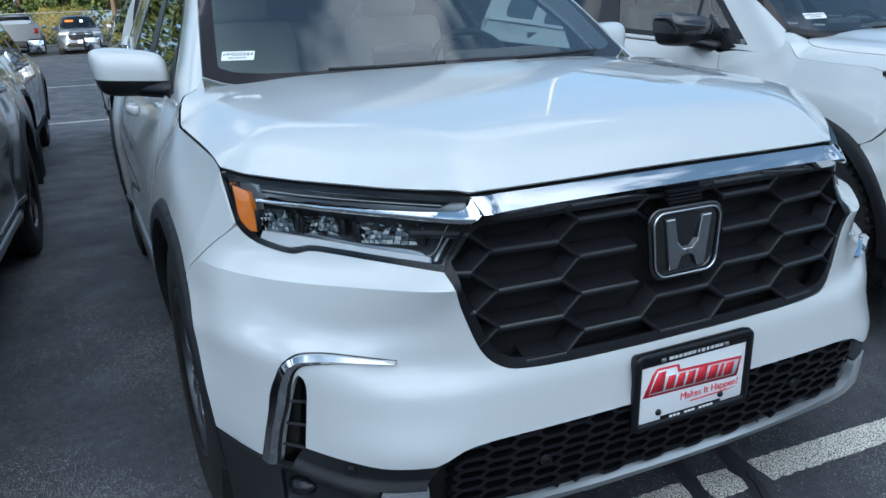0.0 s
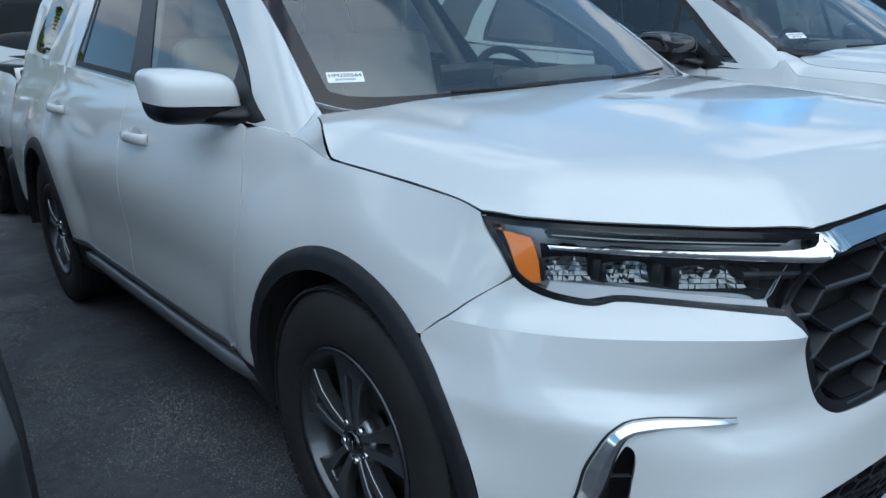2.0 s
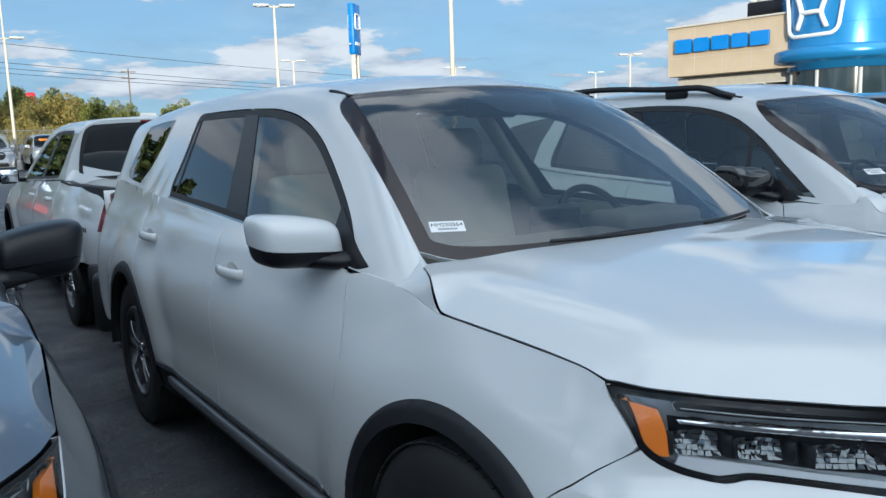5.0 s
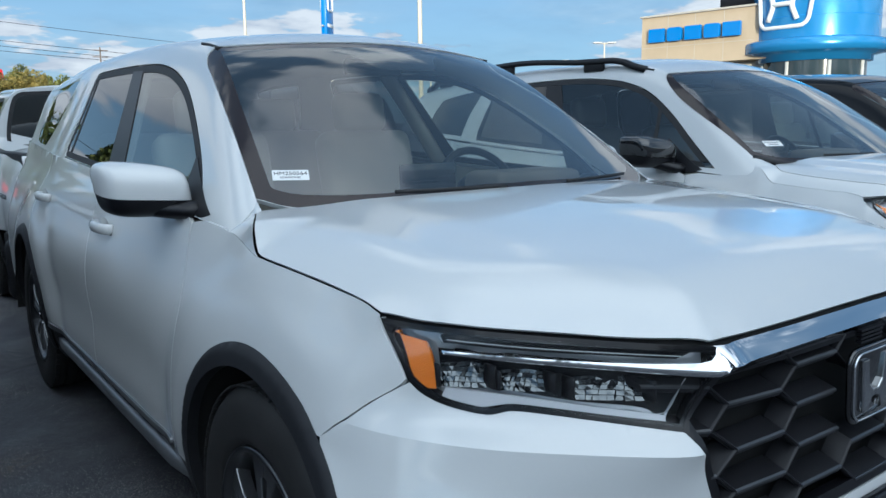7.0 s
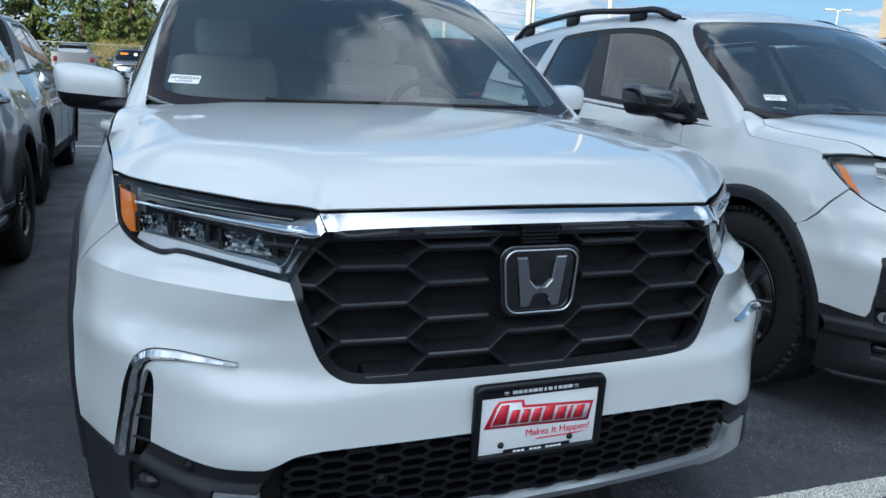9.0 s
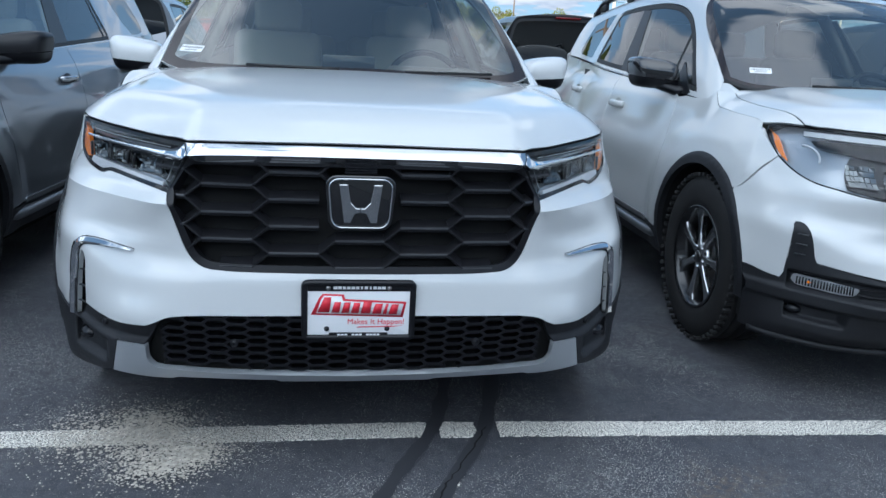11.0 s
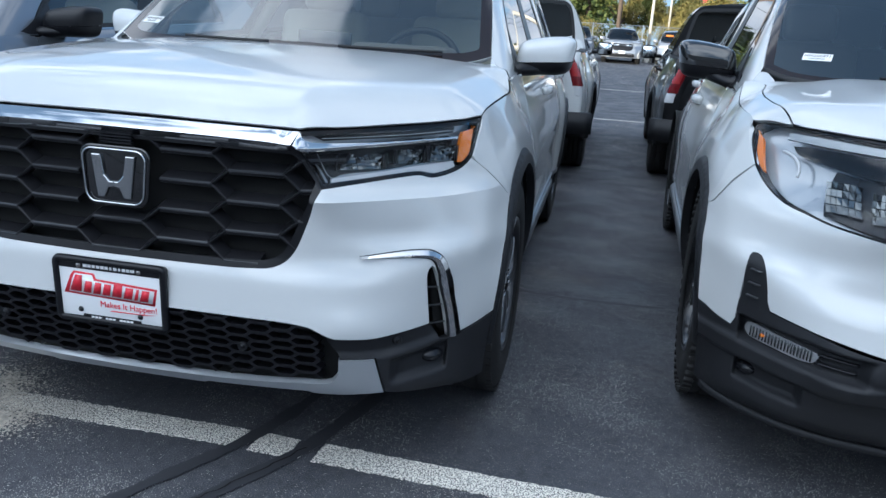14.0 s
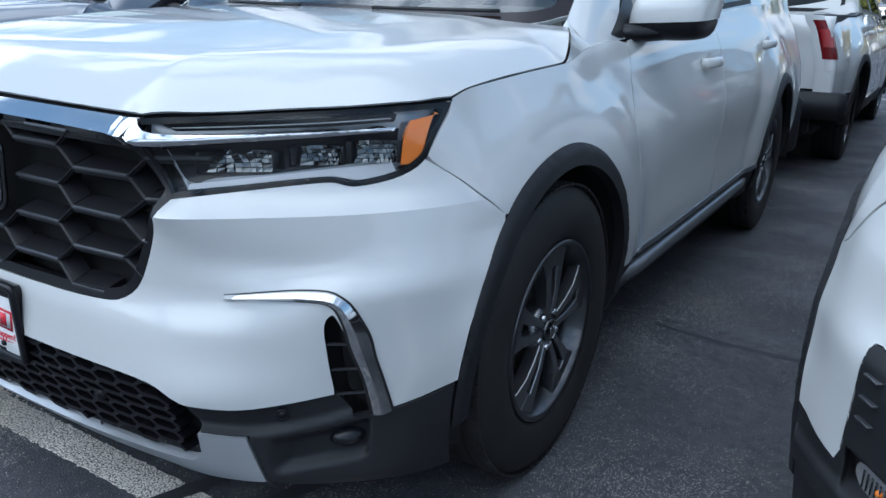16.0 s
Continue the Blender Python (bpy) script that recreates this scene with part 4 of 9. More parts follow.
def pilot_nose(S, car, coat):
    F, k = on_front(S), (1.12, 1.0)
    # -- bumper skin
    low = runs(S, [(0, 0.499), (0.30, 0.497), (0.50, 0.491), (0.545, 0.483), (0.575, 0.468), (0.602, 0.456)],
               [(0.602, 0.456), (0.694, 0.451), (0.758, 0.457), (0.813, 0.464)],
               [(0.813, 0.464), (0.8065, 0.549), (0.803, 0.600), (0.806, 0.621), (0.814, 0.630), (0.821, 0.618), (0.838, 0.544), (0.858, 0.413)],
               [(0.858, 0.413), (0.884, 0.418), (0.92, 0.431)])
    rim = np.array([(1.0, z) for z in np.linspace(0.450, 0.766, 22)])
    lamp_low = [(0.862, 0.897), (0.852, 0.880), (0.832, 0.863), (0.805, 0.852), (0.774, 0.8465), (0.760, 0.850), (0.746, 0.855), (0.70, 0.852), (0.66, 0.847), (0.60, 0.839), (0.541, 0.831)]
    seam = runs(S, [(0.9602, 0.766), (0.944, 0.797), (0.911, 0.841), (0.869, 0.886), (0.860, 0.894)])[1:]
    grille_edge = [(0.541, 0.831), (0.538, 0.815), (0.513, 0.737), (0.487, 0.672), (0.466, 0.645), (0.435, 0.628), (0.38, 0.622), (0.2, 0.619), (0, 0.618)]
    up = runs(S, lamp_low, grille_edge)
    skin = part("front_bumper", sheet([both(np.vstack([low, rim, seam, up[1:]]))], F, 0.015, 0.014, scale=k, along=[[(u, z) for u in np.arange(-0.985, 0.99, 0.007)] for z in (0.805,)]), coat, car)
    for e in skin.data.edges:
        e.use_edge_sharp = e.use_edge_sharp or all(abs(skin.data.vertices[q].co.z - 0.805) < 2e-4 for q in e.vertices)
    # -- near-black sheet behind all openings, standing in for the shade inside
    cu = np.vstack([[(u, 0.24) for u in np.linspace(-0.99, 0.99, 60)], [(u, 0.985) for u in np.linspace(0.93, -0.93, 60)]])
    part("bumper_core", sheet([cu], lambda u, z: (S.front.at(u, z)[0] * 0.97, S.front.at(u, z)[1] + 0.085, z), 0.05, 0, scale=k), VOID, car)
    # -- lower black corner with the park sensors and fog lamps
    for sx in (1, -1):
        edge = runs(S, [(0.569, 0.463), (0.583, 0.458), (0.602, 0.452)], [(0.602, 0.452), (0.694, 0.447), (0.758, 0.453), (0.812, 0.459)], [(0.812, 0.459), (0.84, 0.413), (0.858, 0.409), (0.884, 0.414), (0.92, 0.427)])
        side_rim = np.array([(1.0, z) for z in np.linspace(0.446, 0.245, 15)])
        bottom = runs(S, [(0.93, 0.245), (0.86, 0.262), (0.78, 0.278), (0.722, 0.288)], [(0.722, 0.288), (0.70, 0.392)], [(0.70, 0.392), (0.614, 0.392)], [(0.614, 0.392), (0.597, 0.41), (0.569, 0.463)])

        def corner(u, z):
            x, y = S.front.at(u, z)
            ridge = 0.394 + 0.16 * np.clip(x - 0.70, 0, 1) + 0.10 * np.clip(x - 0.80, 0, 1)
            back = smooth(z - ridge, -0.004, 0.010) * smooth(-x, -0.885, -0.86)                       # smooth band set back above the ridge
            pocket = smooth(x, 0.728, 0.748) * smooth(-x, -0.862, -0.846) * smooth(z, 0.308 + 0.10 * (x - 0.73), 0.322 + 0.10 * (x - 0.73)) * smooth(ridge - 0.016 - z, 0.0, 0.016)
            d = 0.022 * back + 0.034 * pocket - 0.010 * smooth(x, 0.70, 0.76)
            return sx * x, y + d, z
        part("bumper_corner", sheet([np.vstack([edge, side_rim, bottom])], corner, 0.0075, 0.02, scale=k), PLASTIC, car, "black textured bumper corner")
        # fog lamp
        x, y = S.front.at(S.front.u_of(0.824, 0.362), 0.362)
        fog = part("fog_lamp", moved(lathe([(0.0, -0.012), (0.020, -0.010), (0.032, -0.002), (0.036, 0.006), (0.040, 0.02)], 24, "y"), pose(sx * float(x), float(y) + 0.014, 0.362, 0, 0, sx * 46) @ Matrix.Diagonal((1, 1, 0.55, 1))), LAMP_BODY, car)
        part("lens", moved(lathe([(0.0, -0.014), (0.020, -0.012), (0.029, -0.004)], 20, "y"), pose(sx * float(x), float(y) + 0.012, 0.362, 0, 0, sx * 46) @ Matrix.Diagonal((1, 1, 0.55, 1))), LAMP_BODY, fog)
        # sensor discs
        for px, pz in ((0.356, 0.405), (0.744, 0.431)):
            u = S.front.u_of(px, pz)
            x, y = S.front.at(u, pz)
            x2, y2 = S.front.at(u + 0.02, pz)
            yaw = math.degrees(math.atan2(float(y2 - y), float(x2 - x)))
            part("park_sensor", moved(lathe([(0.0, -0.004), (0.007, -0.004), (0.0085, -0.001), (0.0095, -0.004), (0.0125, -0.003), (0.0135, 0.006)], 20, "y"), pose(sx * float(x), float(y) + (0.010 if px > 0.5 else 0.002), pz, 0, 0, sx * yaw)), SATIN, car)
        # side vent behind the chrome blade
        vent = to_u(S, chain([(0.813, 0.464), (0.8065, 0.549), (0.803, 0.600), (0.806, 0.621), (0.814, 0.630), (0.821, 0.618), (0.838, 0.544), (0.858, 0.413)], [(0.858, 0.413), (0.84, 0.411), (0.813, 0.464)]))
        part("vent_recess", sheet([vent], lambda u, z: (sx * S.front.at(u, z)[0], S.front.at(u, z)[1] + 0.045, z), 0.02, 0.0, scale=k), VOID, car)
        for zz in (0.462, 0.516, 0.570):
            xa, xb = 0.800 - 0.10 * (zz - 0.55) + 0.004, 0.862 - 0.20 * (zz - 0.41)
            ya, yb = (float(S.front.at(S.front.u_of(q, zz), zz)[1]) for q in (xa, xb))
            v = [(sx * xa, ya + 0.005, zz), (sx * xb, yb + 0.005, zz - 0.004), (sx * xb, yb + 0.016, zz - 0.004), (sx * xa, ya + 0.016, zz)]
            v += [(a, b, c - 0.0025) for a, b, c in v]
            part("vent_louvre", (v, [(0, 1, 2, 3), (7, 6, 5, 4), (0, 4, 5, 1), (1, 5, 6, 2), (2, 6, 7, 3), (3, 7, 4, 0)]), LIP_GLINT, car, flat=True)
        # chrome blade: a horizontal point that bends down along the vent
        mid = np.array([(0.640, 0.6585), (0.70, 0.663), (0.77, 0.6645), (0.808, 0.660), (0.826, 0.646), (0.838, 0.615), (0.851, 0.545), (0.862, 0.480), (0.871, 0.412)])
        wide = pchip((0, 0.3, 0.55, 0.62, 0.75, 1.0), (0.003, 0.009, 0.012, 0.014, 0.012, 0.013))
        c = curve(mid, 0.012)
        s = np.linspace(0, 1, len(c))
        t = np.gradient(c, axis=0)
        nn = np.stack([-t[:, 1], t[:, 0]], 1) / np.linalg.norm(t, axis=1)[:, None]
        rows = []
        for off, lift in ((-1, -0.004), (-0.85, 0.008), (-0.1, 0.015), (0.9, 0.009), (1.05, -0.004)):
            q = c + nn * (off * wide(s))[:, None]
            x, y = S.front.at(S.front.u_of(q[:, 0], q[:, 1]), q[:, 1])
            g = 0.7 * lift
            rows.append(np.stack([sx * (x + g), y - g, q[:, 1]], 1))
        v = np.stack(rows, 1).reshape(-1, 3)
        n5 = len(rows)
        f = [(i * n5 + j, i * n5 + j + 1, (i + 1) * n5 + j + 1, (i + 1) * n5 + j) for i in range(len(c) - 1) for j in range(n5 - 1)]
        f += [tuple(range(n5)), tuple((len(c) - 1) * n5 + j for j in range(n5))]
        bm = bmesh.new()
        vs = [bm.verts.new(p) for p in v]
        for q in f:
            bm.faces.new([vs[i] for i in q])
        bmesh.ops.recalc_face_normals(bm, faces=bm.faces)
        for e in bm.edges:
            e.smooth = not (e.is_manifold and e.calc_face_angle(0) > 0.5)
        seat_rows = []
        for off in (-1.08, 1.08):
            q = c + nn * (off * wide(s) + np.sign(off) * 0.001)[:, None]
            x, y = S.front.at(S.front.u_of(q[:, 0], q[:, 1]), q[:, 1])
            seat_rows.append(np.stack([sx * (x + 0.0012), y - 0.0012, q[:, 1]], 1))
        part("blade_seal", (np.stack(seat_rows, 1).reshape(-1, 3), [(2 * i, 2 * i + 1, 2 * i + 3, 2 * i + 2)[::sx] for i in range(len(c) - 1)]), BLACKGUM, car)
        part("chrome_blade", bm, CHROME, car, "bent chrome blade over the bumper vent")
    # -- skid plate
    sk = runs(S, [(0, 0.290), (0.30, 0.297), (0.50, 0.309), (0.590, 0.320), (0.609, 0.345)], [(0.609, 0.345), (0.611, 0.388)], [(0.611, 0.388), (0.697, 0.388)], [(0.697, 0.388), (0.719, 0.286)], [(0.719, 0.286), (0.62, 0.279), (0.54, 0.276)], [(0.54, 0.276), (0.525, 0.284)], [(0.525, 0.284), (0.30, 0.276), (0.24, 0.274)], [(0.24, 0.274), (0.225, 0.265)], [(0.225, 0.265), (0, 0.263)])
    part("skid_plate", sheet([both(sk)], on_front(S, 0.004), 0.02, 0.02, scale=k), SKID, car, "silver painted skid plate")
    under = [(0.70, 0.30, 0.245), (0.80, 0.36, 0.24), (0.86, 0.50, 0.24), (0.86, 4.6, 0.25)]
    uv = [(s * x, y, z) for s in (1, -1) for x, y, z in under] + [(0, 0.16, 0.25), (0, 4.6, 0.26)]
    part("undertray", (uv, [(8, 0, 1, 2, 3, 9), (8, 9, 7, 6, 5, 4)]), VOID, car, flat=True)
    # -- lower intake: honeycomb in front of the core
    inlet = runs(S, [(0, 0.500), (0.30, 0.499), (0.50, 0.493), (0.545, 0.485), (0.574, 0.464)], [(0.574, 0.464), (0.612, 0.392)], [(0.612, 0.392), (0.611, 0.345)], [(0.611, 0.345), (0.590, 0.318), (0.50, 0.307), (0.30, 0.295), (0, 0.288)])
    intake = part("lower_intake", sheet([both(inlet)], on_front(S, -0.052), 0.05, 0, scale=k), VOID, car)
    px, pz, bars = 0.058, 0.0285, []
    for i in range(-11, 12):
        for j in range(8):
            cx, cz = i * px, 0.298 + (j + 0.5 * (i % 2)) * pz
            seg = [((cx - 0.020, cz), (cx + 0.020, cz)), ((cx + 0.020, cz), (cx + 0.038, cz + pz / 2)), ((cx + 0.020, cz), (cx + 0.038, cz - pz / 2))]
            for a, b in seg:
                mid_ = ((a[0] + b[0]) / 2, (a[1] + b[1]) / 2)
                lim = 0.600 - 0.32 * max(0, mid_[1] - 0.36) - 0.02
                if abs(mid_[0]) > lim or not 0.304 + 0.045 * abs(mid_[0]) < mid_[1] < 0.492:
                    continue
                q = []
                for (x, z) in (a, b):
                    y = float(S.front.at(S.front.u_of(x, z), z)[1])
                    q.append((x, y, z))
                d = np.array((q[1][0] - q[0][0], 0, q[1][2] - q[0][2]))
                nrm = np.array((-d[2], 0, d[0])) / np.linalg.norm(d) * 0.0040
                pts = []
                for x, y, z in q:
                    for yy in (0.006, 0.040):
                        for e in (1, -1):
                            pts.append((x + e * nrm[0], y + yy, z + e * nrm[2]))
                bars.append((pts, [(0, 1, 5, 4), (2, 6, 7, 3), (0, 4, 6, 2), (1, 3, 7, 5)]))
    tagged(part("honeycomb_mesh", joined(*bars), SATIN, intake, "black plastic honeycomb mesh", flat=True), kind="stuff")
    # -- grille
    edge = np.vstack([runs(S, [(0, 0.941), (0.25, 0.940), (0.40, 0.938), (0.476, 0.936)], [(0.476, 0.936), (0.541, 0.836)]), runs(S, grille_edge)[1:]])
    full = both(edge)
    hole = band(S, full, -0.020)
    grille = part("grille", sheet([full, hole], on_front(S, -0.004), 0.02, 0.03, scale=k), SATIN, car, "black grille surround")
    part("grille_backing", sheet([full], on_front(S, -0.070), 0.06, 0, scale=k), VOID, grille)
    inner = band(S, full, -0.006)

    def slat(x0, z0, x1, z1, depth, lip):
        """A blade of the comb from one corner of a cell to the next, leaning down towards its front edge."""
        v = []
        for x, z in ((x0, z0), (x1, z1)):
            y = float(S.front.at(S.front.u_of(x, z), z)[1])
            v += [(x, y + depth, z - 0.002), (x, y + 0.012, z - 0.006), (x, y + 0.011, z - lip - 0.005), (x, y + 0.0075, z - lip - 0.004), (x, y + 0.0065, z - 0.0045), (x, y + 0.0022, z - 0.0035), (x, y + 0.0022, z + 0.0005), (x, y + 0.006, z + 0.0032), (x, y + depth, z + 0.017)]
        f = [(i, (i + 1) % 9, 9 + (i + 1) % 9, 9 + i) for i in range(9)] + [tuple(range(8, -1, -1)), tuple(range(9, 18))]
        return v, f
    dx, dz = 0.187, 0.0765
    for i in range(-3, 4):
        for j in range(-1, 6):
            z = (0.903 if i % 2 else 0.864 + dz / 1.0) - j * dz - (0.0 if i % 2 else 0.0)
            x = i * dx
            ends = [(x - 0.070, z), (x + 0.070, z)]
            ok = inside(to_u(S, [(x - 0.07, z), (x, z), (x + 0.07, z)]), inner)
            if ok.any() and not (i == 0 and 0.735 < z < 0.92):
                a, b = (x - 0.07 if ok[0] else x - 0.02), (x + 0.07 if ok[2] else x + 0.02)
                bar_ = part("grille_slat", slat(a, z, b, z, 0.052, 0.007), [GRILLE, LIP_GLINT], grille, flat=True)
                # front lip faces get the lighter highlight colour
                for q in (4, 5, 6):
                    bar_.data.polygons[q].material_index = 1
            for e in (1, -1):
                for s in (1, -1):
                    x0, x1, z1 = x + e * 0.070, x + e * 0.117, z + s * dz / 2
                    if s < 0 and e < 0 or s > 0 and e > 0 or True:
                        mid_ok = inside(to_u(S, [((x0 + x1) / 2, (z + z1) / 2)]), inner)[0]
                        if mid_ok and not (abs((x0 + x1) / 2) < 0.10 and 0.74 < z < 0.90):
                            if e > 0:
                                part("grille_strut", slat(x0, z, x1, z1, 0.046, 0.003), GRILLE, grille, flat=True)
                            elif abs(i) == 3:
                                part("grille_strut", slat(x1, z1, x0, z, 0.046, 0.003), GRILLE, grille, flat=True)
    # badge: a rounded black panel with a chrome rim and an upright chrome sign
    bz, by = 0.822, float(S.front.at(0.0, 0.822)[1]) - 0.004
    badge = empty("badge", "", "", "")
    badge.parent = car

    stand = pose(0, by, bz, 90, 0, 0)
    part("badge_panel", moved(solid(rounded(0.096, 0.080, 0.034, flare=0.9), 0.008, None, 0.004), stand), GLOSS, badge)
    rim_path = [(x, by - 0.012, bz + z) for x, z in rounded(0.086, 0.070, 0.029, flare=0.9)]
    part("badge_rim", tube(rim_path, ring(8, 0.0027), True, up=(0, 1, 0)), CHROME, badge, "chrome badge rim")
    marks = []
    for e in (1, -1):
        o = [(e * 0.062, 0.056), (e * 0.036, 0.056), (e * 0.027, 0.004), (e * 0.012, -0.012), (e * 0.0, -0.012), (e * 0.0, -0.026), (e * 0.016, -0.030), (e * 0.028, -0.056), (e * 0.047, -0.056)]
        marks.append(moved(solid(o, 0.012, None, 0.003), stand @ pose(0, 0, 0.004)))
    part("badge_sign", joined(*marks), BADGE, badge, "brushed chrome badge sign", flat=True)
    part("radar_slats", joined(*[moved(solid([(-0.045, a), (0.045, a), (0.045, a + 0.005), (-0.045, a + 0.005)], 0.012), pose(0, by + 0.012, 0.906, 90, 0, 0)) for a in (0.0, 0.008, 0.016, 0.024)]), SATIN, grille, flat=True)
    # -- chrome bar over the grille
    bar = both(runs(S, [(0, 0.951), (0.25, 0.950), (0.40, 0.947), (0.475, 0.944)], [(0.475, 0.944), (0.484, 0.974)], [(0.484, 0.974), (0.25, 0.976), (0, 0.977)]))

    def bar_fn(u, z):
        x, y = S.front.at(u, z)
        return x, y - 0.022 + 1.05 * (z - 0.945), z
    part("chrome_bar", sheet([bar], bar_fn, 0.008, 0.03, scale=k), CHROME, car, "chrome bar across the top of the grille")
    # -- headlights
    for sx in (1, -1):
        lamp_top = [(0.484, 0.974), (0.50, 0.975), (0.56, 0.978), (0.66, 0.984), (0.76, 0.991), (0.84, 0.998), (0.871, 1.0)]
        out_edge = [(0.871, 1.0), (0.868, 0.96), (0.866, 0.928), (0.862, 0.897)]
        outline = runs(S, lamp_top, out_edge, lamp_low, [(0.541, 0.831), (0.478, 0.938)], [(0.478, 0.938), (0.484, 0.974)])
        head = new("headlight")
        head.parent = car

        def lay(lift):
            def fn(u, z):
                x, y = S.front.at(u, z)
                return sx * (x + 0.55 * lift * smooth(u, 0.5, 0.8)), y - lift, z
            return fn

        def zone(*rr):
            return [to_u(S, chain(*rr, step=0.012))]
        part("housing", sheet([outline], lay(-0.040), 0.02, 0.0, scale=k), LAMP_MIST, head, "grey lamp housing")
        part("lamp_panel", sheet(zone([(0.500, 0.928), (0.53, 0.925), (0.60, 0.930), (0.72, 0.939), (0.822, 0.950)], [(0.822, 0.950), (0.820, 0.888)], [(0.820, 0.888), (0.74, 0.880), (0.65, 0.868), (0.556, 0.856), (0.544, 0.838)], [(0.544, 0.838), (0.484, 0.936)], [(0.484, 0.936), (0.500, 0.930)]), lay(-0.036), 0.016, 0.0, scale=k), LAMP_BODY, head, "black panel behind the lamp chambers")
        part("inner_frame", tube(np.stack(lay(-0.010)(*to_u(S, curve([(0.520, 0.918), (0.552, 0.858), (0.60, 0.863)], 0.012)).T), 1), ring(6, 0.0010)), GUIDE_EDGE, head)
        part("bezel", sheet([outline, band(S, outline, -0.011)], lay(-0.002), 0.012, 0.034, scale=k), LAMP_EDGE, head, "gloss black lamp edge")
        # amber corner
        part("amber_reflector", sheet(zone([(0.862, 0.978), (0.836, 0.968)], [(0.836, 0.968), (0.831, 0.925), (0.829, 0.884)], [(0.829, 0.884), (0.846, 0.885)], [(0.845, 0.886), (0.855, 0.905), (0.858, 0.982)]), lay(-0.006), 0.012, 0.012, scale=k), AMBER, head, "amber side reflector")
        # upper light guide above the chrome strip
        part("light_guide", sheet(zone([(0.505, 0.966), (0.60, 0.968), (0.72, 0.975), (0.818, 0.984)], [(0.818, 0.984), (0.816, 0.965)], [(0.816, 0.965), (0.72, 0.957), (0.60, 0.953), (0.53, 0.950)], [(0.53, 0.950), (0.505, 0.966)]), lay(-0.016), 0.010, 0.010, scale=k), DRL, head, "unlit frosted light guide")
        for rim_line in ([(0.515, 0.966), (0.60, 0.9695), (0.72, 0.9765), (0.812, 0.985), (0.8195, 0.979), (0.8175, 0.968)], [(0.53, 0.957), (0.60, 0.9595), (0.72, 0.9655), (0.812, 0.973)]):
            ru = to_u(S, curve(rim_line, 0.01))
            q = np.stack(lay(-0.006)(ru[:, 0], ru[:, 1]), 1)
            part("guide_edge", tube(q, ring(6, 0.0013)), GUIDE_EDGE, head)
        strip = zone([(0.4865, 0.973), (0.502, 0.954), (0.53, 0.947), (0.60, 0.946), (0.72, 0.951), (0.822, 0.9585)], [(0.822, 0.9585), (0.820, 0.952)], [(0.820, 0.952), (0.72, 0.941), (0.60, 0.932), (0.53, 0.9265), (0.497, 0.928)], [(0.497, 0.928), (0.4785, 0.944)], [(0.4785, 0.944), (0.4865, 0.973)])
        def tilted(u, z):
            x, y = S.front.at(u, z)
            rise = z - 0.9345 - 0.07 * np.clip(x - 0.53, 0, 1)
            d = 0.010 + 0.018 * smooth(-x, -0.55, -0.49) - np.where(rise > 0, 0.72 * rise, -0.5 * rise)
            return sx * (x + 0.5 * d * smooth(x, 0.49, 0.58)), y - d, z
        part("chrome_strip", sheet(strip, tilted, 0.006, 0.022, scale=k), CHROME, head, "chrome strip through the headlight")
        # three faceted lamp chambers
        for a, b, za, zb in ((0.566, 0.654, 0.874, 0.914), (0.688, 0.742, 0.885, 0.921), (0.760, 0.816, 0.887, 0.930)):
            cham = new("lamp_chamber")
            cham.parent = head
            cuts, tiers, facets, rng = 9, 5, [], random.Random(int(a * 1000))
            for i in range(cuts):
                for j in range(tiers):
                    xs = [a + (b - a) * (i + q) / cuts for q in (0.03, 0.97)]
                    zs = [za + (zb - za) * (j + q) / tiers for q in (0.05, 0.95)]
                    corners = []
                    for zz in zs:
                        for xx in xs:
                            yy = float(S.front.at(S.front.u_of(xx, zz), zz)[1])
                            mid_x, mid_z = (xx - (a + b) / 2) / (b - a), (zz - (za + zb) / 2) / (zb - za)
                            deep = 0.034 - 0.030 * mid_x**2 - 0.022 * mid_z**2 + rng.uniform(-0.003, 0.003)
                            corners.append((sx * (xx - 0.022 * mid_z * (1 - 4 * mid_x**2)), yy + deep, zz))
                    c0, c1, c2, c3 = corners
                    facets.append(([c0, c1, c3, c2], [(0, 1, 2, 3)]))
            part("facets", joined(*facets), REFLECTOR, cham, flat=True)
            for xx in (a - 0.006, b + 0.006):
                zz = (za + zb) / 2
                yy = float(S.front.at(S.front.u_of(xx, zz), zz)[1])
                part("divider", box((0.006, 0.03, zb - za), (sx * xx, yy + 0.022, zz), 0.002, 1), SATIN, cham)
        part("lower_light_guide", sheet(zone([(0.556, 0.846), (0.65, 0.857), (0.745, 0.866), (0.775, 0.858), (0.826, 0.868)], [(0.826, 0.868), (0.818, 0.888)], [(0.818, 0.888), (0.74, 0.880), (0.65, 0.868), (0.556, 0.856)], [(0.556, 0.856), (0.556, 0.846)]), lay(-0.004), 0.010, 0.010, scale=k), LAMP_PALE, head, "pale grey lower light guide")
        part("lens", sheet([band(S, outline, -0.006)], lay(0.0), 0.018, 0.0, scale=k), CLEAR, head, "clear headlight lens").visible_shadow = False


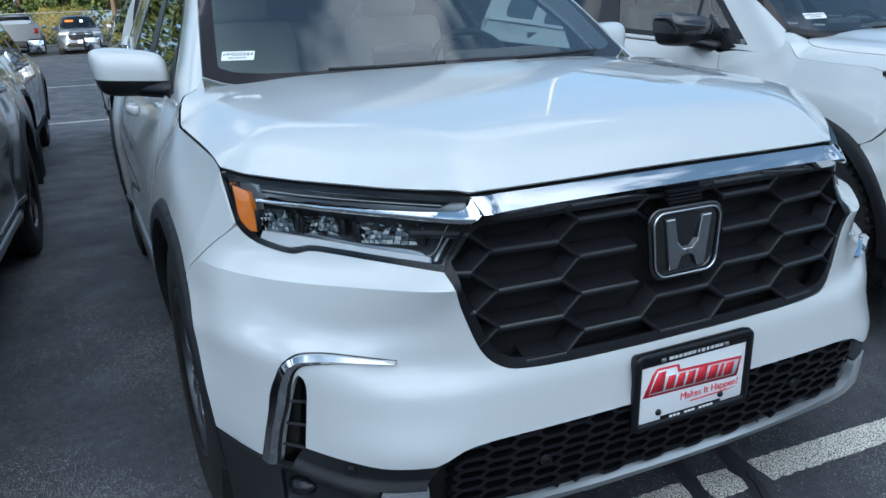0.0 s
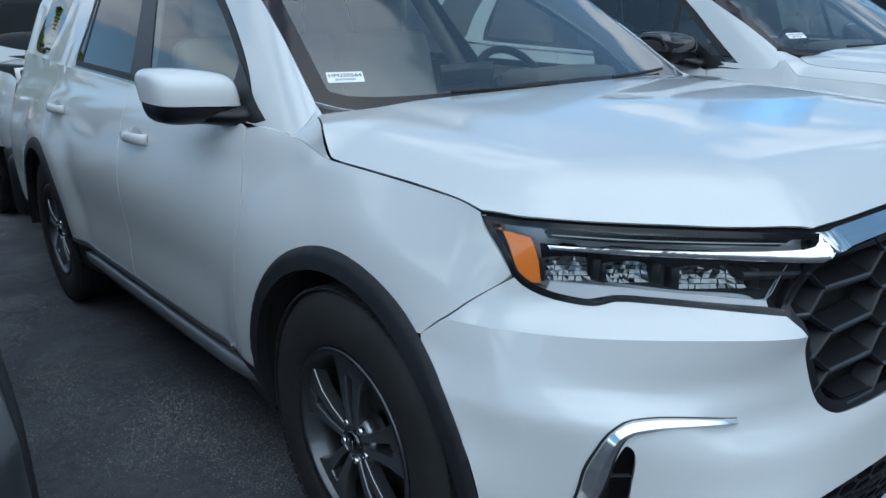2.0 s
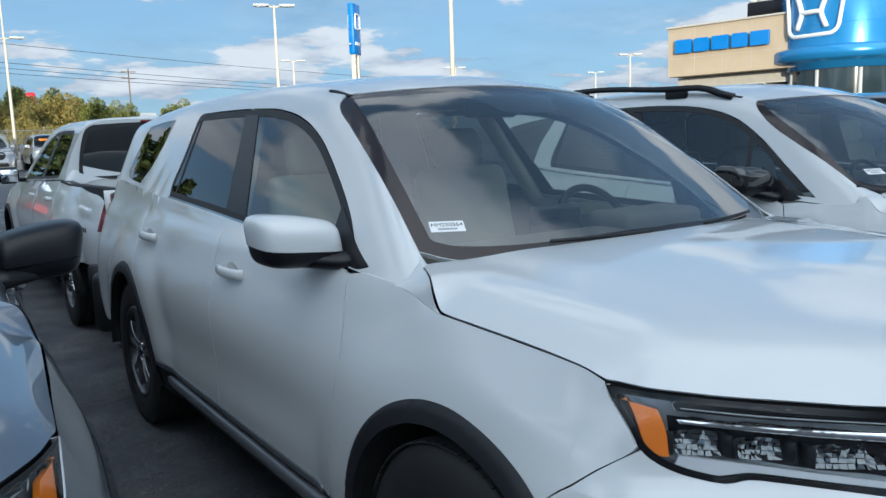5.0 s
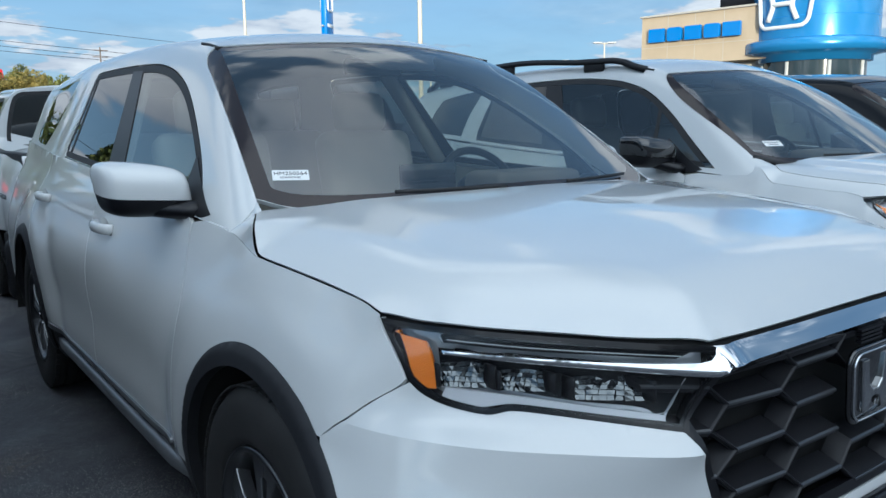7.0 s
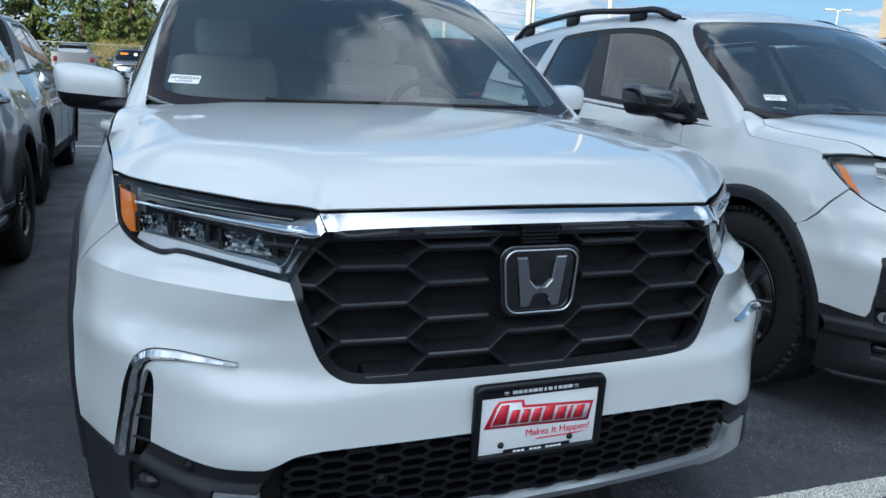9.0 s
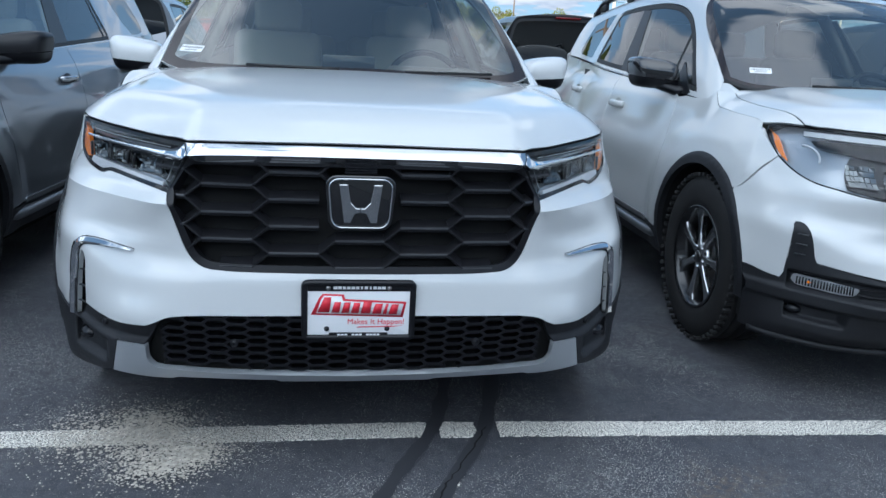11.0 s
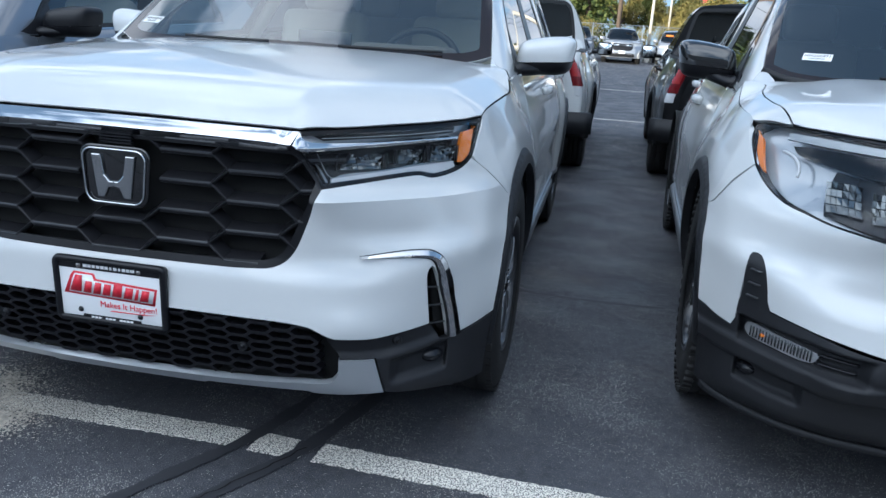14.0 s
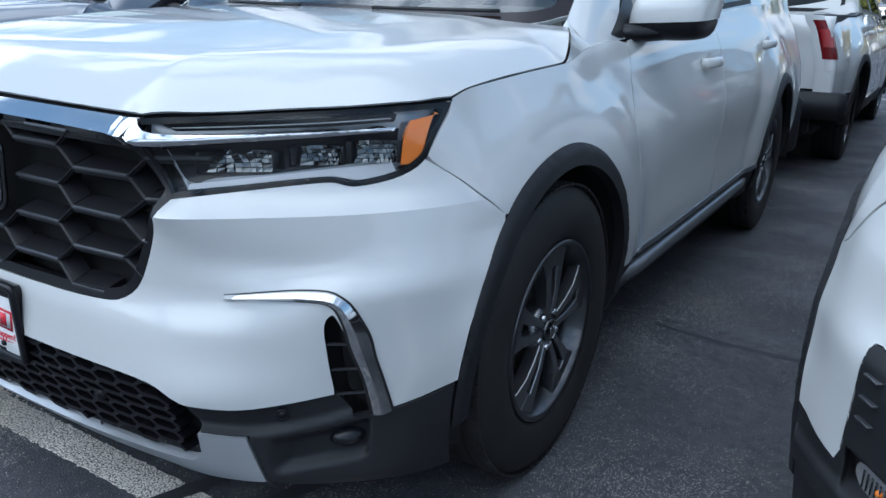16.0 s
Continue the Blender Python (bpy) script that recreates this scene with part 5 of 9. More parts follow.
def suv_body(S, car, coat, mirror_mat, rim_mat, face_mat, handle_mat, o):
    """All behind the nose. o: outlines that differ from model to model."""
    k = (1.12, 1.0)
    # -- hood
    hood = both(np.vstack([curve(r, 0.016) if i == 0 else curve(r, 0.016)[1:] for i, r in enumerate(o["hood"])]))
    part("hood", sheet([hood], lambda x, y: (x, y, S.hood(x, y)), 0.024, 0.005), coat, car)
    # near-black sheet under the whole hood, so the gap round it reads as shade
    part("hood_seal", sheet([band(S, hood, -0.004)], lambda x, y: (x, y, S.hood(x, y) - 0.020), 0.05, 0), VOID, car)
    # -- wings, doors, quarter panels
    (f_y, r_y), wz, wr, L = S.p["hubs"], 0.385, 0.487, S.p["length"]
    dr = r_y - 3.817
    zz = np.linspace(0.766, S.front.top, 16)
    nose = np.stack([S.front.at(np.ones(16), zz)[1], zz], 1)
    y_nose, y_cowl = o["wing_y"]
    top_y = np.linspace(y_nose, y_cowl, 40)
    edge_x, top_zs = S.hood_x(top_y) + 0.003, S.hood(S.hood_x(top_y), top_y) - 0.001
    if o["shoulder"]:
        # behind the widest point of the hood the wing runs on to the pillar and leaves the hood line
        y_s = o["shoulder"]
        w = smooth(top_y, y_s, y_cowl)
        x_s, z_s = float(S.hood_x(y_s)) + 0.003, float(S.hood(S.hood_x(y_s), y_s)) - 0.001
        zb = float(S.belt(y_cowl)) - 0.008
        edge_x = np.where(top_y < y_s, edge_x, x_s + (float(S.side(y_cowl, zb)) - 0.004 - x_s) * w)
        top_zs = np.where(top_y < y_s, top_zs, z_s + (zb - z_s) * w)
    top_z = pchip(top_y, top_zs)
    off_x = pchip(top_y, edge_x - S.side(top_y, top_zs))
    nose[:, 1] = np.minimum(nose[:, 1], top_zs[0])
    gap_z = np.linspace(0.766, S.front.top, 24)
    gx, gy = S.front.at(np.ones(24), gap_z)
    gt = top_z(gy)
    nose_gap = pchip(gap_z, gx - S.side(gy, gap_z) - off_x(gy) * smooth(gap_z, gt - 0.13, gt))
    for sx in (1, -1):
        fn = wing_fn(S, sx)

        def wing_top(y, z):
            t = top_z(y)
            x = S.side(y, z) + off_x(y) * smooth(z, t - 0.13, t) * smooth(-y, -y_cowl - 0.16, -y_cowl)
            zc = np.clip(z, 0.766, S.front.top)
            nx, ny = S.front.at(np.ones_like(zc), zc)
            return sx * (x + nose_gap(zc) * smooth(-(y - ny), -0.30, 0.0)), y, z
        wing = np.vstack([nose[:-1], np.stack([top_y, top_zs], 1), curve([(y_cowl, top_zs[-1]), *o["wing_back"]], 0.02)[1:], curve([o["wing_back"][-1], (1.36, 1.093), (1.44, 1.095), (1.512, 1.085)], 0.02)[1:],
                          curve([(1.512, 1.085), (1.470, 0.96), (1.452, 0.856), (1.468, 0.70), (1.51, 0.52), (1.545, 0.425)], 0.02)[1:], curve([(1.545, 0.425), (1.415, 0.415)], 0.02)[1:], arc(f_y, wz, wr, 0.075, 2.245)])
        # piece of the wing beside the headlight, on the nose
        tip = np.vstack([np.array([(1.0, z) for z in zz]), runs(S, o["lamp_edge"]), runs(S, [o["lamp_edge"][-1], *o["seam"]])[1:-1]])
        both_ = joined(sheet([wing], wing_top, 0.020, 0), sheet([tip], lambda u, z: (sx * S.front.at(u, z)[0], S.front.at(u, z)[1], z), 0.014, 0, scale=k))
        bm = bmesh.new()
        vs = [bm.verts.new(q) for q in both_[0]]
        for q in both_[1]:
            bm.faces.new([vs[i] for i in q])
        bmesh.ops.remove_doubles(bm, verts=bm.verts, dist=0.0035)
        rim_e = [e for e in bm.edges if e.is_boundary]
        got = bmesh.ops.extrude_edge_only(bm, edges=rim_e)["geom"]
        bm.normal_update()
        for q in got:
            if isinstance(q, bmesh.types.BMVert):
                if q.co.z > float(top_z(q.co.y)) - 0.006 and q.co.y < y_cowl:
                    q.co.z -= 0.016
                    q.co.x += sx * 0.001
                else:
                    q.co.x -= sx * 0.014
            elif isinstance(q, bmesh.types.BMFace):
                for e in q.edges:
                    e.smooth = False
        part("front_wing", bm, coat, car)
        f_door = chain([(1.518, 1.083), (1.476, 0.96), (1.458, 0.856), (1.474, 0.70), (1.516, 0.52), (1.551, 0.425)], [(1.551, 0.425), (2.0, 0.432), (2.482, 0.442)], [(2.482, 0.442), (2.478, 0.53), (2.49, 0.74), (2.545, 0.95), (2.585, 1.160)], [(2.585, 1.160), (2.0, 1.128), (1.60, 1.107), (1.518, 1.083)])
        part("front_door", sheet([f_door], fn, 0.03, 0.014), coat, car)
        r_door = np.vstack([curve([(2.591, 1.161), (2.551, 0.95), (2.496, 0.74), (2.484, 0.53), (2.488, 0.442)], 0.02), curve([(2.488, 0.442), (3.0, 0.448), (3.335 + dr, 0.45)], 0.02)[1:], arc(r_y, wz, wr, math.pi - 0.14, 2.06)[1:], curve([(3.588 + dr, 0.815), (3.66 + dr, 0.93), (3.70 + dr, 1.05), (3.715 + dr, 1.222)], 0.02)[1:], curve([(3.715 + dr, 1.222), (3.2, 1.194), (2.591, 1.161)], 0.02)[1:-1]])
        part("rear_door", sheet([r_door], fn, 0.03, 0.014), coat, car)
        quarter = np.vstack([curve([(3.721 + dr, 1.222), (3.706 + dr, 1.05), (3.667 + dr, 0.93), (3.596 + dr, 0.82)], 0.02), arc(r_y, wz, wr, 2.04, 0.06)[1:], curve([(4.31 + dr, 0.41), (L - 0.28, 0.42), (L - 0.03, 0.45)], 0.02)[1:], curve([(L - 0.03, 0.45), (L - 0.01, 0.8), (L - 0.04, 1.295)], 0.02)[1:], curve([(L - 0.04, 1.295), (3.721 + dr, 1.222)], 0.02)[1:-1]])
        part("quarter_panel", sheet([quarter], fn, 0.035, 0.014), coat, car)
        # cladding: wheel arches, sill and step
        for cy, a0, a1 in ((f_y, -0.20, math.pi + 0.10), (r_y, -0.15, math.pi + 0.15)):
            rim_ = np.vstack([arc(cy, wz, wr + 0.001, a0, a1), arc(cy, wz, wr - 0.052, a1, a0)])

            def lip(y, z):
                r = np.hypot(y - cy, z - wz)
                x = S.side(y, np.maximum(z, 0.3))
                if cy < 2:
                    zc = np.clip(z, 0.30, S.front.top)
                    nx, ny = S.front.at(np.ones_like(zc), zc)
                    x = x + (nx - S.side(ny, zc)) * smooth(-(y - ny), -0.30, 0.0)
                return sx * (x + 0.012 - 0.010 * smooth(r, wr - 0.010, wr)), y, z
            part("arch_cladding", sheet([rim_], lip, 0.012, 0.03), PLASTIC, car, "black plastic wheel arch moulding")
            well = [(math.cos(a) * 0.445, math.sin(a) * 0.445) for a in np.linspace(-0.08, math.pi + 0.08, 40)]
            v = [(sx * x, cy + c, wz + s) for c, s in well for x in (0.955, 0.62)]
            f = [(2 * i, 2 * i + 1, 2 * i + 3, 2 * i + 2) for i in range(len(well) - 1)]
            cap = len(v)
            v.append((sx * 0.62, cy, wz))
            f += [(cap, 2 * i + 3, 2 * i + 1) for i in range(len(well) - 1)]
            part("wheel_well", (v, f), VOID, car)
        sill = chain([(1.39, 0.44), (1.42, 0.418), (2.4, 0.436), (3.34, 0.447)], [(3.34, 0.447), (3.37, 0.30)], [(3.37, 0.30), (2.4, 0.28), (1.37, 0.28)], [(1.37, 0.28), (1.39, 0.44)])
        part("sill_cladding", sheet([sill], wing_fn(S, sx, -0.006), 0.05, 0.02), PLASTIC, car)
        path = [(sx * (0.878 + 0.025 * smooth(y, 1.42, 1.6) * smooth(-y, -3.28, -3.12)), y, 0.366 + 0.012 * (y - 1.45)) for y in np.linspace(1.45, 3.26, 24)]
        sec = [(-0.045, -0.030), (0.03, -0.030), (0.050, -0.015), (0.052, 0.008), (0.036, 0.022), (-0.045, 0.034)]
        part("side_step", tube(path, [(a * (1 if sx > 0 else -1), b) for a, b in sec], up=(0, 0, 1)), STEP_TRIM, car, "dark side step along the sill")
        lower = chain([(1.60, 0.436), (2.0, 0.442), (3.30, 0.460)], [(3.30, 0.460), (3.32, 0.436)], [(3.32, 0.436), (2.4, 0.424), (1.60, 0.414)], [(1.60, 0.414), (1.60, 0.436)])
        part("door_moulding", sheet([lower], wing_fn(S, sx, 0.007), 0.03, 0.008), STEP_TRIM, car)
        # handles
        for hy, hz in ((2.35, 0.992), (3.50, 1.028)):
            hx = float(S.side(hy, hz))
            grip = part("door_handle", tube([(sx * (hx + d), hy + a, hz + b) for a, b, d in ((-0.105, 0.0, 0.002), (-0.09, 0.002, 0.022), (-0.05, 0.003, 0.033), (0.03, 0.004, 0.036), (0.075, 0.003, 0.030), (0.095, 0.0, 0.004))], ring(12, 0.011, 0.020)), handle_mat, car)
            part("handle_cup", moved(lathe([(0.0, -0.002), (0.036, 0.0), (0.05, 0.004)], 24), pose(sx * (hx - 0.002), hy, hz) @ Matrix.Diagonal((sx, 1.3, 0.75, 1))), coat if handle_mat == coat else SATIN, grip)
        # mirror: painted cap over a black lower half on a black foot
        mir = new("door_mirror")
        mir.parent = car
        bm = bmesh.new()
        bmesh.ops.create_uvsphere(bm, u_segments=48, v_segments=28, radius=1)
        mx, my, mz = 0.950, 1.705, 1.172 + o.get("mirror_rise", 0.0)
        for q in bm.verts:
            x, y, z = q.co
            px, py, pz = (math.copysign(abs(c) ** e, c) for c, e in ((x, 0.38), (y, 0.55), (z, 0.46)))
            px, pz = px * 0.118, pz * 0.080
            pz *= 1 - 0.16 * float(smooth(-px, -0.04, 0.12)) * (1 if pz > 0 else 0.6)      # lower towards the door
            px += 0.012 * pz / 0.08
            py = py * (0.115 - 0.020 * abs(pz / 0.08) ** 2) if y < 0 else min(py * 0.09, 0.045)
            q.co = Vector((px, py + 0.20 * px, pz + 0.05 * px))
        bmesh.ops.transform(bm, matrix=Matrix.Diagonal((sx, 1, 1, 1)), verts=bm.verts)
        if sx < 0:
            bmesh.ops.reverse_faces(bm, faces=bm.faces)
        bmesh.ops.translate(bm, vec=(sx * mx, my, mz), verts=bm.verts)
        low_bm = bm.copy()
        for piece, keep_low in ((bm, False), (low_bm, True)):
            bmesh.ops.bisect_plane(piece, geom=piece.verts[:] + piece.edges[:] + piece.faces[:], plane_co=(sx * mx, my, mz - 0.018 - (0.003 if keep_low else 0)), plane_no=(-sx * 0.05, -0.06, 1), clear_inner=not keep_low, clear_outer=keep_low)
        part("mirror_cap", bm, mirror_mat, mir, "" if mirror_mat == coat else "black mirror cap")
        bmesh.ops.scale(low_bm, vec=(0.985, 0.985, 1.0), space=Matrix.Translation((-sx * mx, -my, -mz)), verts=low_bm.verts)
        part("mirror_base", low_bm, SATIN, mir, "black lower half of the mirror")
        part("mirror_glass", moved(solid(rounded(0.095, 0.060, 0.03), 0.004), pose(sx * mx, my + 0.055, mz, 90, 0, sx * 11)), MIRROR, mir)
        foot = [(sx * x, y, z) for x, y, z in ((0.812, 1.565, 1.112), (0.842, 1.590, 1.112), (0.880, 1.630, 1.116 + (mz - 1.172) / 2), (0.940, 1.672, mz - 0.048))]
        part("mirror_foot", tube(foot, ring(14, 0.052, 0.030), turn=(0.9, 0.95, 1.0, 1.0)), SATIN, mir)
    # -- cabin shell: windscreen, roof, pillars, side windows
    dlo, quarter_w = chain(*o["windows"], step=0.016), chain(*o["quarter"], step=0.016)
    screen = both(np.vstack([curve(o["screen"][0], 0.016), curve(o["screen"][1], 0.016)[1:], curve(o["screen"][2], 0.016)[1:]]))
    ys = np.linspace(o["pillar_y"], L - 0.16, 90)
    rim_r = np.stack([S.side(ys, S.belt(ys)) - 0.006, ys], 1)
    cowl = np.array(o["screen"][0], float) - (0, 0.002)
    shell = both(np.vstack([curve(cowl, 0.02), curve([cowl[-1], *o["shell_corner"], rim_r[0]], 0.012)[1:-1], rim_r, curve([rim_r[-1], (0.5, L - 0.12), (0, L - 0.09)], 0.03)[1:]]))
    sides = [plan_of(S, dlo, 1), plan_of(S, dlo, -1), plan_of(S, quarter_w, 1), plan_of(S, quarter_w, -1)]
    sy = (2.2, 1.0)
    mid = np.array((0, 2.9, 0.9))
    yr = np.arange(3.30 + dr, L - 0.24, 0.028)
    flank_lines = [plan_of(S, np.stack([yr, S.belt(yr) + d], 1), e) for e in (1, -1) for d in (0.004, 0.016, 0.028, 0.065, 0.11, 0.16, 0.21, 0.26, 0.31, 0.355, 0.395)]
    part("roof", sheet([shell, screen, *sides], roof_fn(S), 0.022, 0.014, scale=sy, middle=mid, along=flank_lines), coat, car)
    # windscreen with its black border
    rim_wide = o.get("frit", 0.072)
    glass_in = band(S, screen, -rim_wide)
    clear_of = np.array([np.linalg.norm(screen - q, axis=1).min() for q in glass_in])
    glass_in = glass_in[clear_of > rim_wide - 0.0025]
    part("windscreen_border", sheet([band(S, screen, -0.003), glass_in], roof_fn(S, -0.004), 0.02, 0.0, middle=mid), FRIT, car, "black printed edge of the windscreen")
    wind = part("windscreen", sheet([glass_in], roof_fn(S, -0.004), 0.03, 0.0, middle=mid), SCREEN, car, "clear windscreen")
    wind.visible_shadow = False
    y_t = o["screen"][2][-1][1]
    shroud = both(np.vstack([curve([(0, y_t - 0.20), (0.10, y_t - 0.198), (0.13, y_t - 0.185)], 0.02), curve([(0.13, y_t - 0.185), (0.18, y_t - 0.10), (0.23, y_t - 0.055)], 0.02)[1:], curve([(0.23, y_t - 0.055), (0, y_t - 0.06)], 0.02)[1:]]))
    part("sensor_shroud", sheet([shroud], roof_fn(S, -0.010), 0.03, 0.0, middle=mid), FRIT, car, "black printed patch round the camera")
    if o.get("seal"):
        low_edge = curve(np.array(o["screen"][0], float), 0.03)
        low_edge = np.vstack([(low_edge * (-1, 1))[::-1][:-1], low_edge])
        part("cowl_seal", tube([(x, y - 0.006, float(S.top(x, y)) - 0.010) for x, y in low_edge], ring(8, 0.010, 0.016)), BLACKGUM, car, "black rubber seal under the windscreen")
    for sx in (1, -1):
        def plan(loop):
            return plan_of(S, loop, sx)
        frame_ = [band(S, dlo, -0.003), band(S, dlo, -0.030)]
        part("window_trim", sheet([plan(q) for q in frame_], roof_fn(S, -0.003), 0.012, 0.006, scale=sy, middle=mid), BLACKGUM, car, "black window surround")
        inner_w = band(S, dlo, -0.029)
        # black centre pillar, then front and rear panes
        pill = chain([(2.44, 1.186), (2.665, 1.198)], [(2.665, 1.198), (2.80, 1.582)], [(2.80, 1.582), (2.66, 1.577)], [(2.66, 1.577), (2.44, 1.186)], step=0.02)
        part("centre_pillar", sheet([plan(pill)], roof_fn(S, 0.001), 0.012, 0.006, scale=sy, middle=mid), SATIN, car, "black centre pillar cover")
        y = inner_w[:, 0]
        lean = 2.44 + (inner_w[:, 1] - 1.186) * 0.56
        front_p = inner_w[y < lean + 0.005]
        rear_p = inner_w[y > lean + 0.13]

        def close(p):
            gaps = np.linalg.norm(np.roll(p, -1, 0) - p, axis=1)
            k_ = int(np.argmax(gaps))
            p = np.roll(p, -k_ - 1, 0)
            return np.vstack([p, curve([p[-1], p[0]], 0.02)[1:-1]])
        for pane, mat in ((front_p, TINT), (rear_p, PRIVACY)):
            part("side_window", sheet([plan(close(pane))], roof_fn(S, -0.006), 0.02, 0.0, scale=sy, middle=mid), mat, car, "lightly tinted front side window" if mat is TINT else "dark privacy rear side window").visible_shadow = False
        bar_ = chain([(3.36, 1.236), (3.385, 1.238)], [(3.385, 1.238), (3.37, 1.58)], [(3.37, 1.58), (3.35, 1.58)], [(3.35, 1.58), (3.36, 1.236)], step=0.02)
        part("window_divider", sheet([plan(bar_)], roof_fn(S, -0.001), 0.012, 0.006, scale=sy, middle=mid), BLACKGUM, car)
        if o.get("divider"):
            bar_f = chain(*o["divider"], step=0.02)
            part("window_divider", sheet([plan(bar_f)], roof_fn(S, -0.001), 0.012, 0.006, scale=sy, middle=mid), BLACKGUM, car)
        part("quarter_window", sheet([plan(quarter_w)], roof_fn(S, -0.002), 0.02, 0.0, scale=sy, middle=mid), PRIVACY, car, "dark privacy quarter window")
        # bright strip along the belt and black corner under the mirror
        belt = chain([(1.72, 1.116), (2.6, 1.164), (3.46, 1.210)], [(3.46, 1.210), (3.46, 1.218)], [(3.46, 1.218), (2.6, 1.172), (1.72, 1.124)], [(1.72, 1.124), (1.72, 1.116)], step=0.02)
        part("belt_trim", sheet([plan(belt)], roof_fn(S, 0.003), 0.02, 0.004, scale=sy, middle=mid), SMOKE_CHROME, car)
        corner = chain([(1.43, 1.108), (1.50, 1.095), (1.60, 1.108), (1.70, 1.120)], [(1.70, 1.120), (1.70, 1.262)], [(1.70, 1.262), (1.52, 1.15), (1.43, 1.108)], step=0.016)
        part("mirror_patch", sheet([plan(corner)], roof_fn(S, 0.004), 0.012, 0.006, scale=sy, middle=mid), SATIN, car)
        # groove of the roof ditch
        ditch = np.array([(sx * (0.585 - 0.02 * smooth(yy, 3, 4.5)), yy, float(S.top(0.585 - 0.02 * float(smooth(yy, 3, 4.5)), yy)) - 0.002) for yy in np.linspace(1.965, 2.10, 8)])
        part("roof_moulding", tube(ditch, [(-0.014, -0.008), (0.014, -0.008), (0.012, 0.0015), (-0.012, 0.0015)]), BLACKGUM, car)
    # tail
    tail_v = []
    for z in np.linspace(0.42, 1.30, 12):
        for u in np.linspace(-1, 1, 14):
            x = float(S.side(L - 0.06, min(z, 1.2))) * u * 0.98
            tail_v.append((x, L - 0.03 - 0.10 * abs(u) ** 4 - 0.05 * abs(z - 0.8), z))
    part("tailgate", (tail_v, [(r * 14 + c, r * 14 + c + 14, r * 14 + c + 15, r * 14 + c + 1) for r in range(11) for c in range(13)]), coat, car)
    for sx in (1, -1):
        part("tail_lamp", box((0.10, 0.12, 0.30), (sx * 0.68, L - 0.08, 1.02), 0.02, 2), RED_LENS, car)
    part("rear_bumper", box((1.80, 0.16, 0.40), (0, L - 0.10, 0.46), 0.06, 3), PLASTIC, car)
    # painted corner between wing, cowl and windscreen pillar
    for sx in (1, -1):
        a_ = [(x, y, float(S.hood(x, y)) - 0.003) for x, y in o["corner"][0]] + [(float(S.side(y, z)) - 0.003, y, z) for y, z in o["corner"][1]]
        b_ = [(x, y, float(S.top(x, y)) - 0.003) for x, y in o["corner"][2]]
        if o["shoulder"]:
            yl = np.linspace(o["shoulder"] + 0.01, 1.215, 14)
            a_ = [(float(S.hood_x(y)) + 0.003, y, float(S.hood(S.hood_x(y), y)) - 0.001) for y in yl] + [(0.804, 1.220, float(S.hood(0.804, 1.220)) - 0.001), (0.78, 1.240, float(S.hood(0.78, 1.240)) - 0.001)]
            xe = pchip(top_y, edge_x)
            b_ = [(float(xe(y)), y, float(top_z(y)) + 0.001) for y in np.linspace(o["shoulder"] + 0.01, y_cowl, 14)] + [(x, y, float(S.top(x, y)) - 0.001) for x, y in o["corner"][2][::-1]]
        a_, b_ = (curve(q, 0.012) for q in (a_, b_))
        n_ = 24
        a_, b_ = (np.stack([np.interp(np.linspace(0, 1, n_), np.linspace(0, 1, len(q)), q[:, c]) for c in range(3)], 1) for q in (a_, b_))
        v = [tuple((a_[i] * (1 - w) + b_[i] * w) * (sx, 1, 1)) for w in np.linspace(0, 1, 5) for i in range(n_)]
        part("cowl_corner", (v, [(r * n_ + c, r * n_ + c + 1, (r + 1) * n_ + c + 1, (r + 1) * n_ + c)[::sx] for r in range(4) for c in range(n_ - 1)]), coat, car)
    # wiper arms in the cowl
    for x0, x1 in ((-0.42, -0.05), (0.22, 0.60)):
        pts = [(x, S.p["screen"][2] + 0.005 + 0.29 * x * x, 0) for x in np.linspace(x0, x1, 8)]
        pts = [(x, y, float(S.top(x, y)) + 0.012) for x, y, z in pts]
        part("wiper", tube(pts, [(-0.004, -0.006), (0.004, -0.006), (0.002, 0.004), (-0.002, 0.004)]), BLACKGUM, car)
    # wheels
    for y in (f_y, r_y):
        for sx in (1, -1):
            wheel(car, (sx * (o["track"] if y < 2 else 0.808), y, 0.386), sx, rim_mat, face_mat, o["wheel"], 0.386, knobs=o["knobs"])


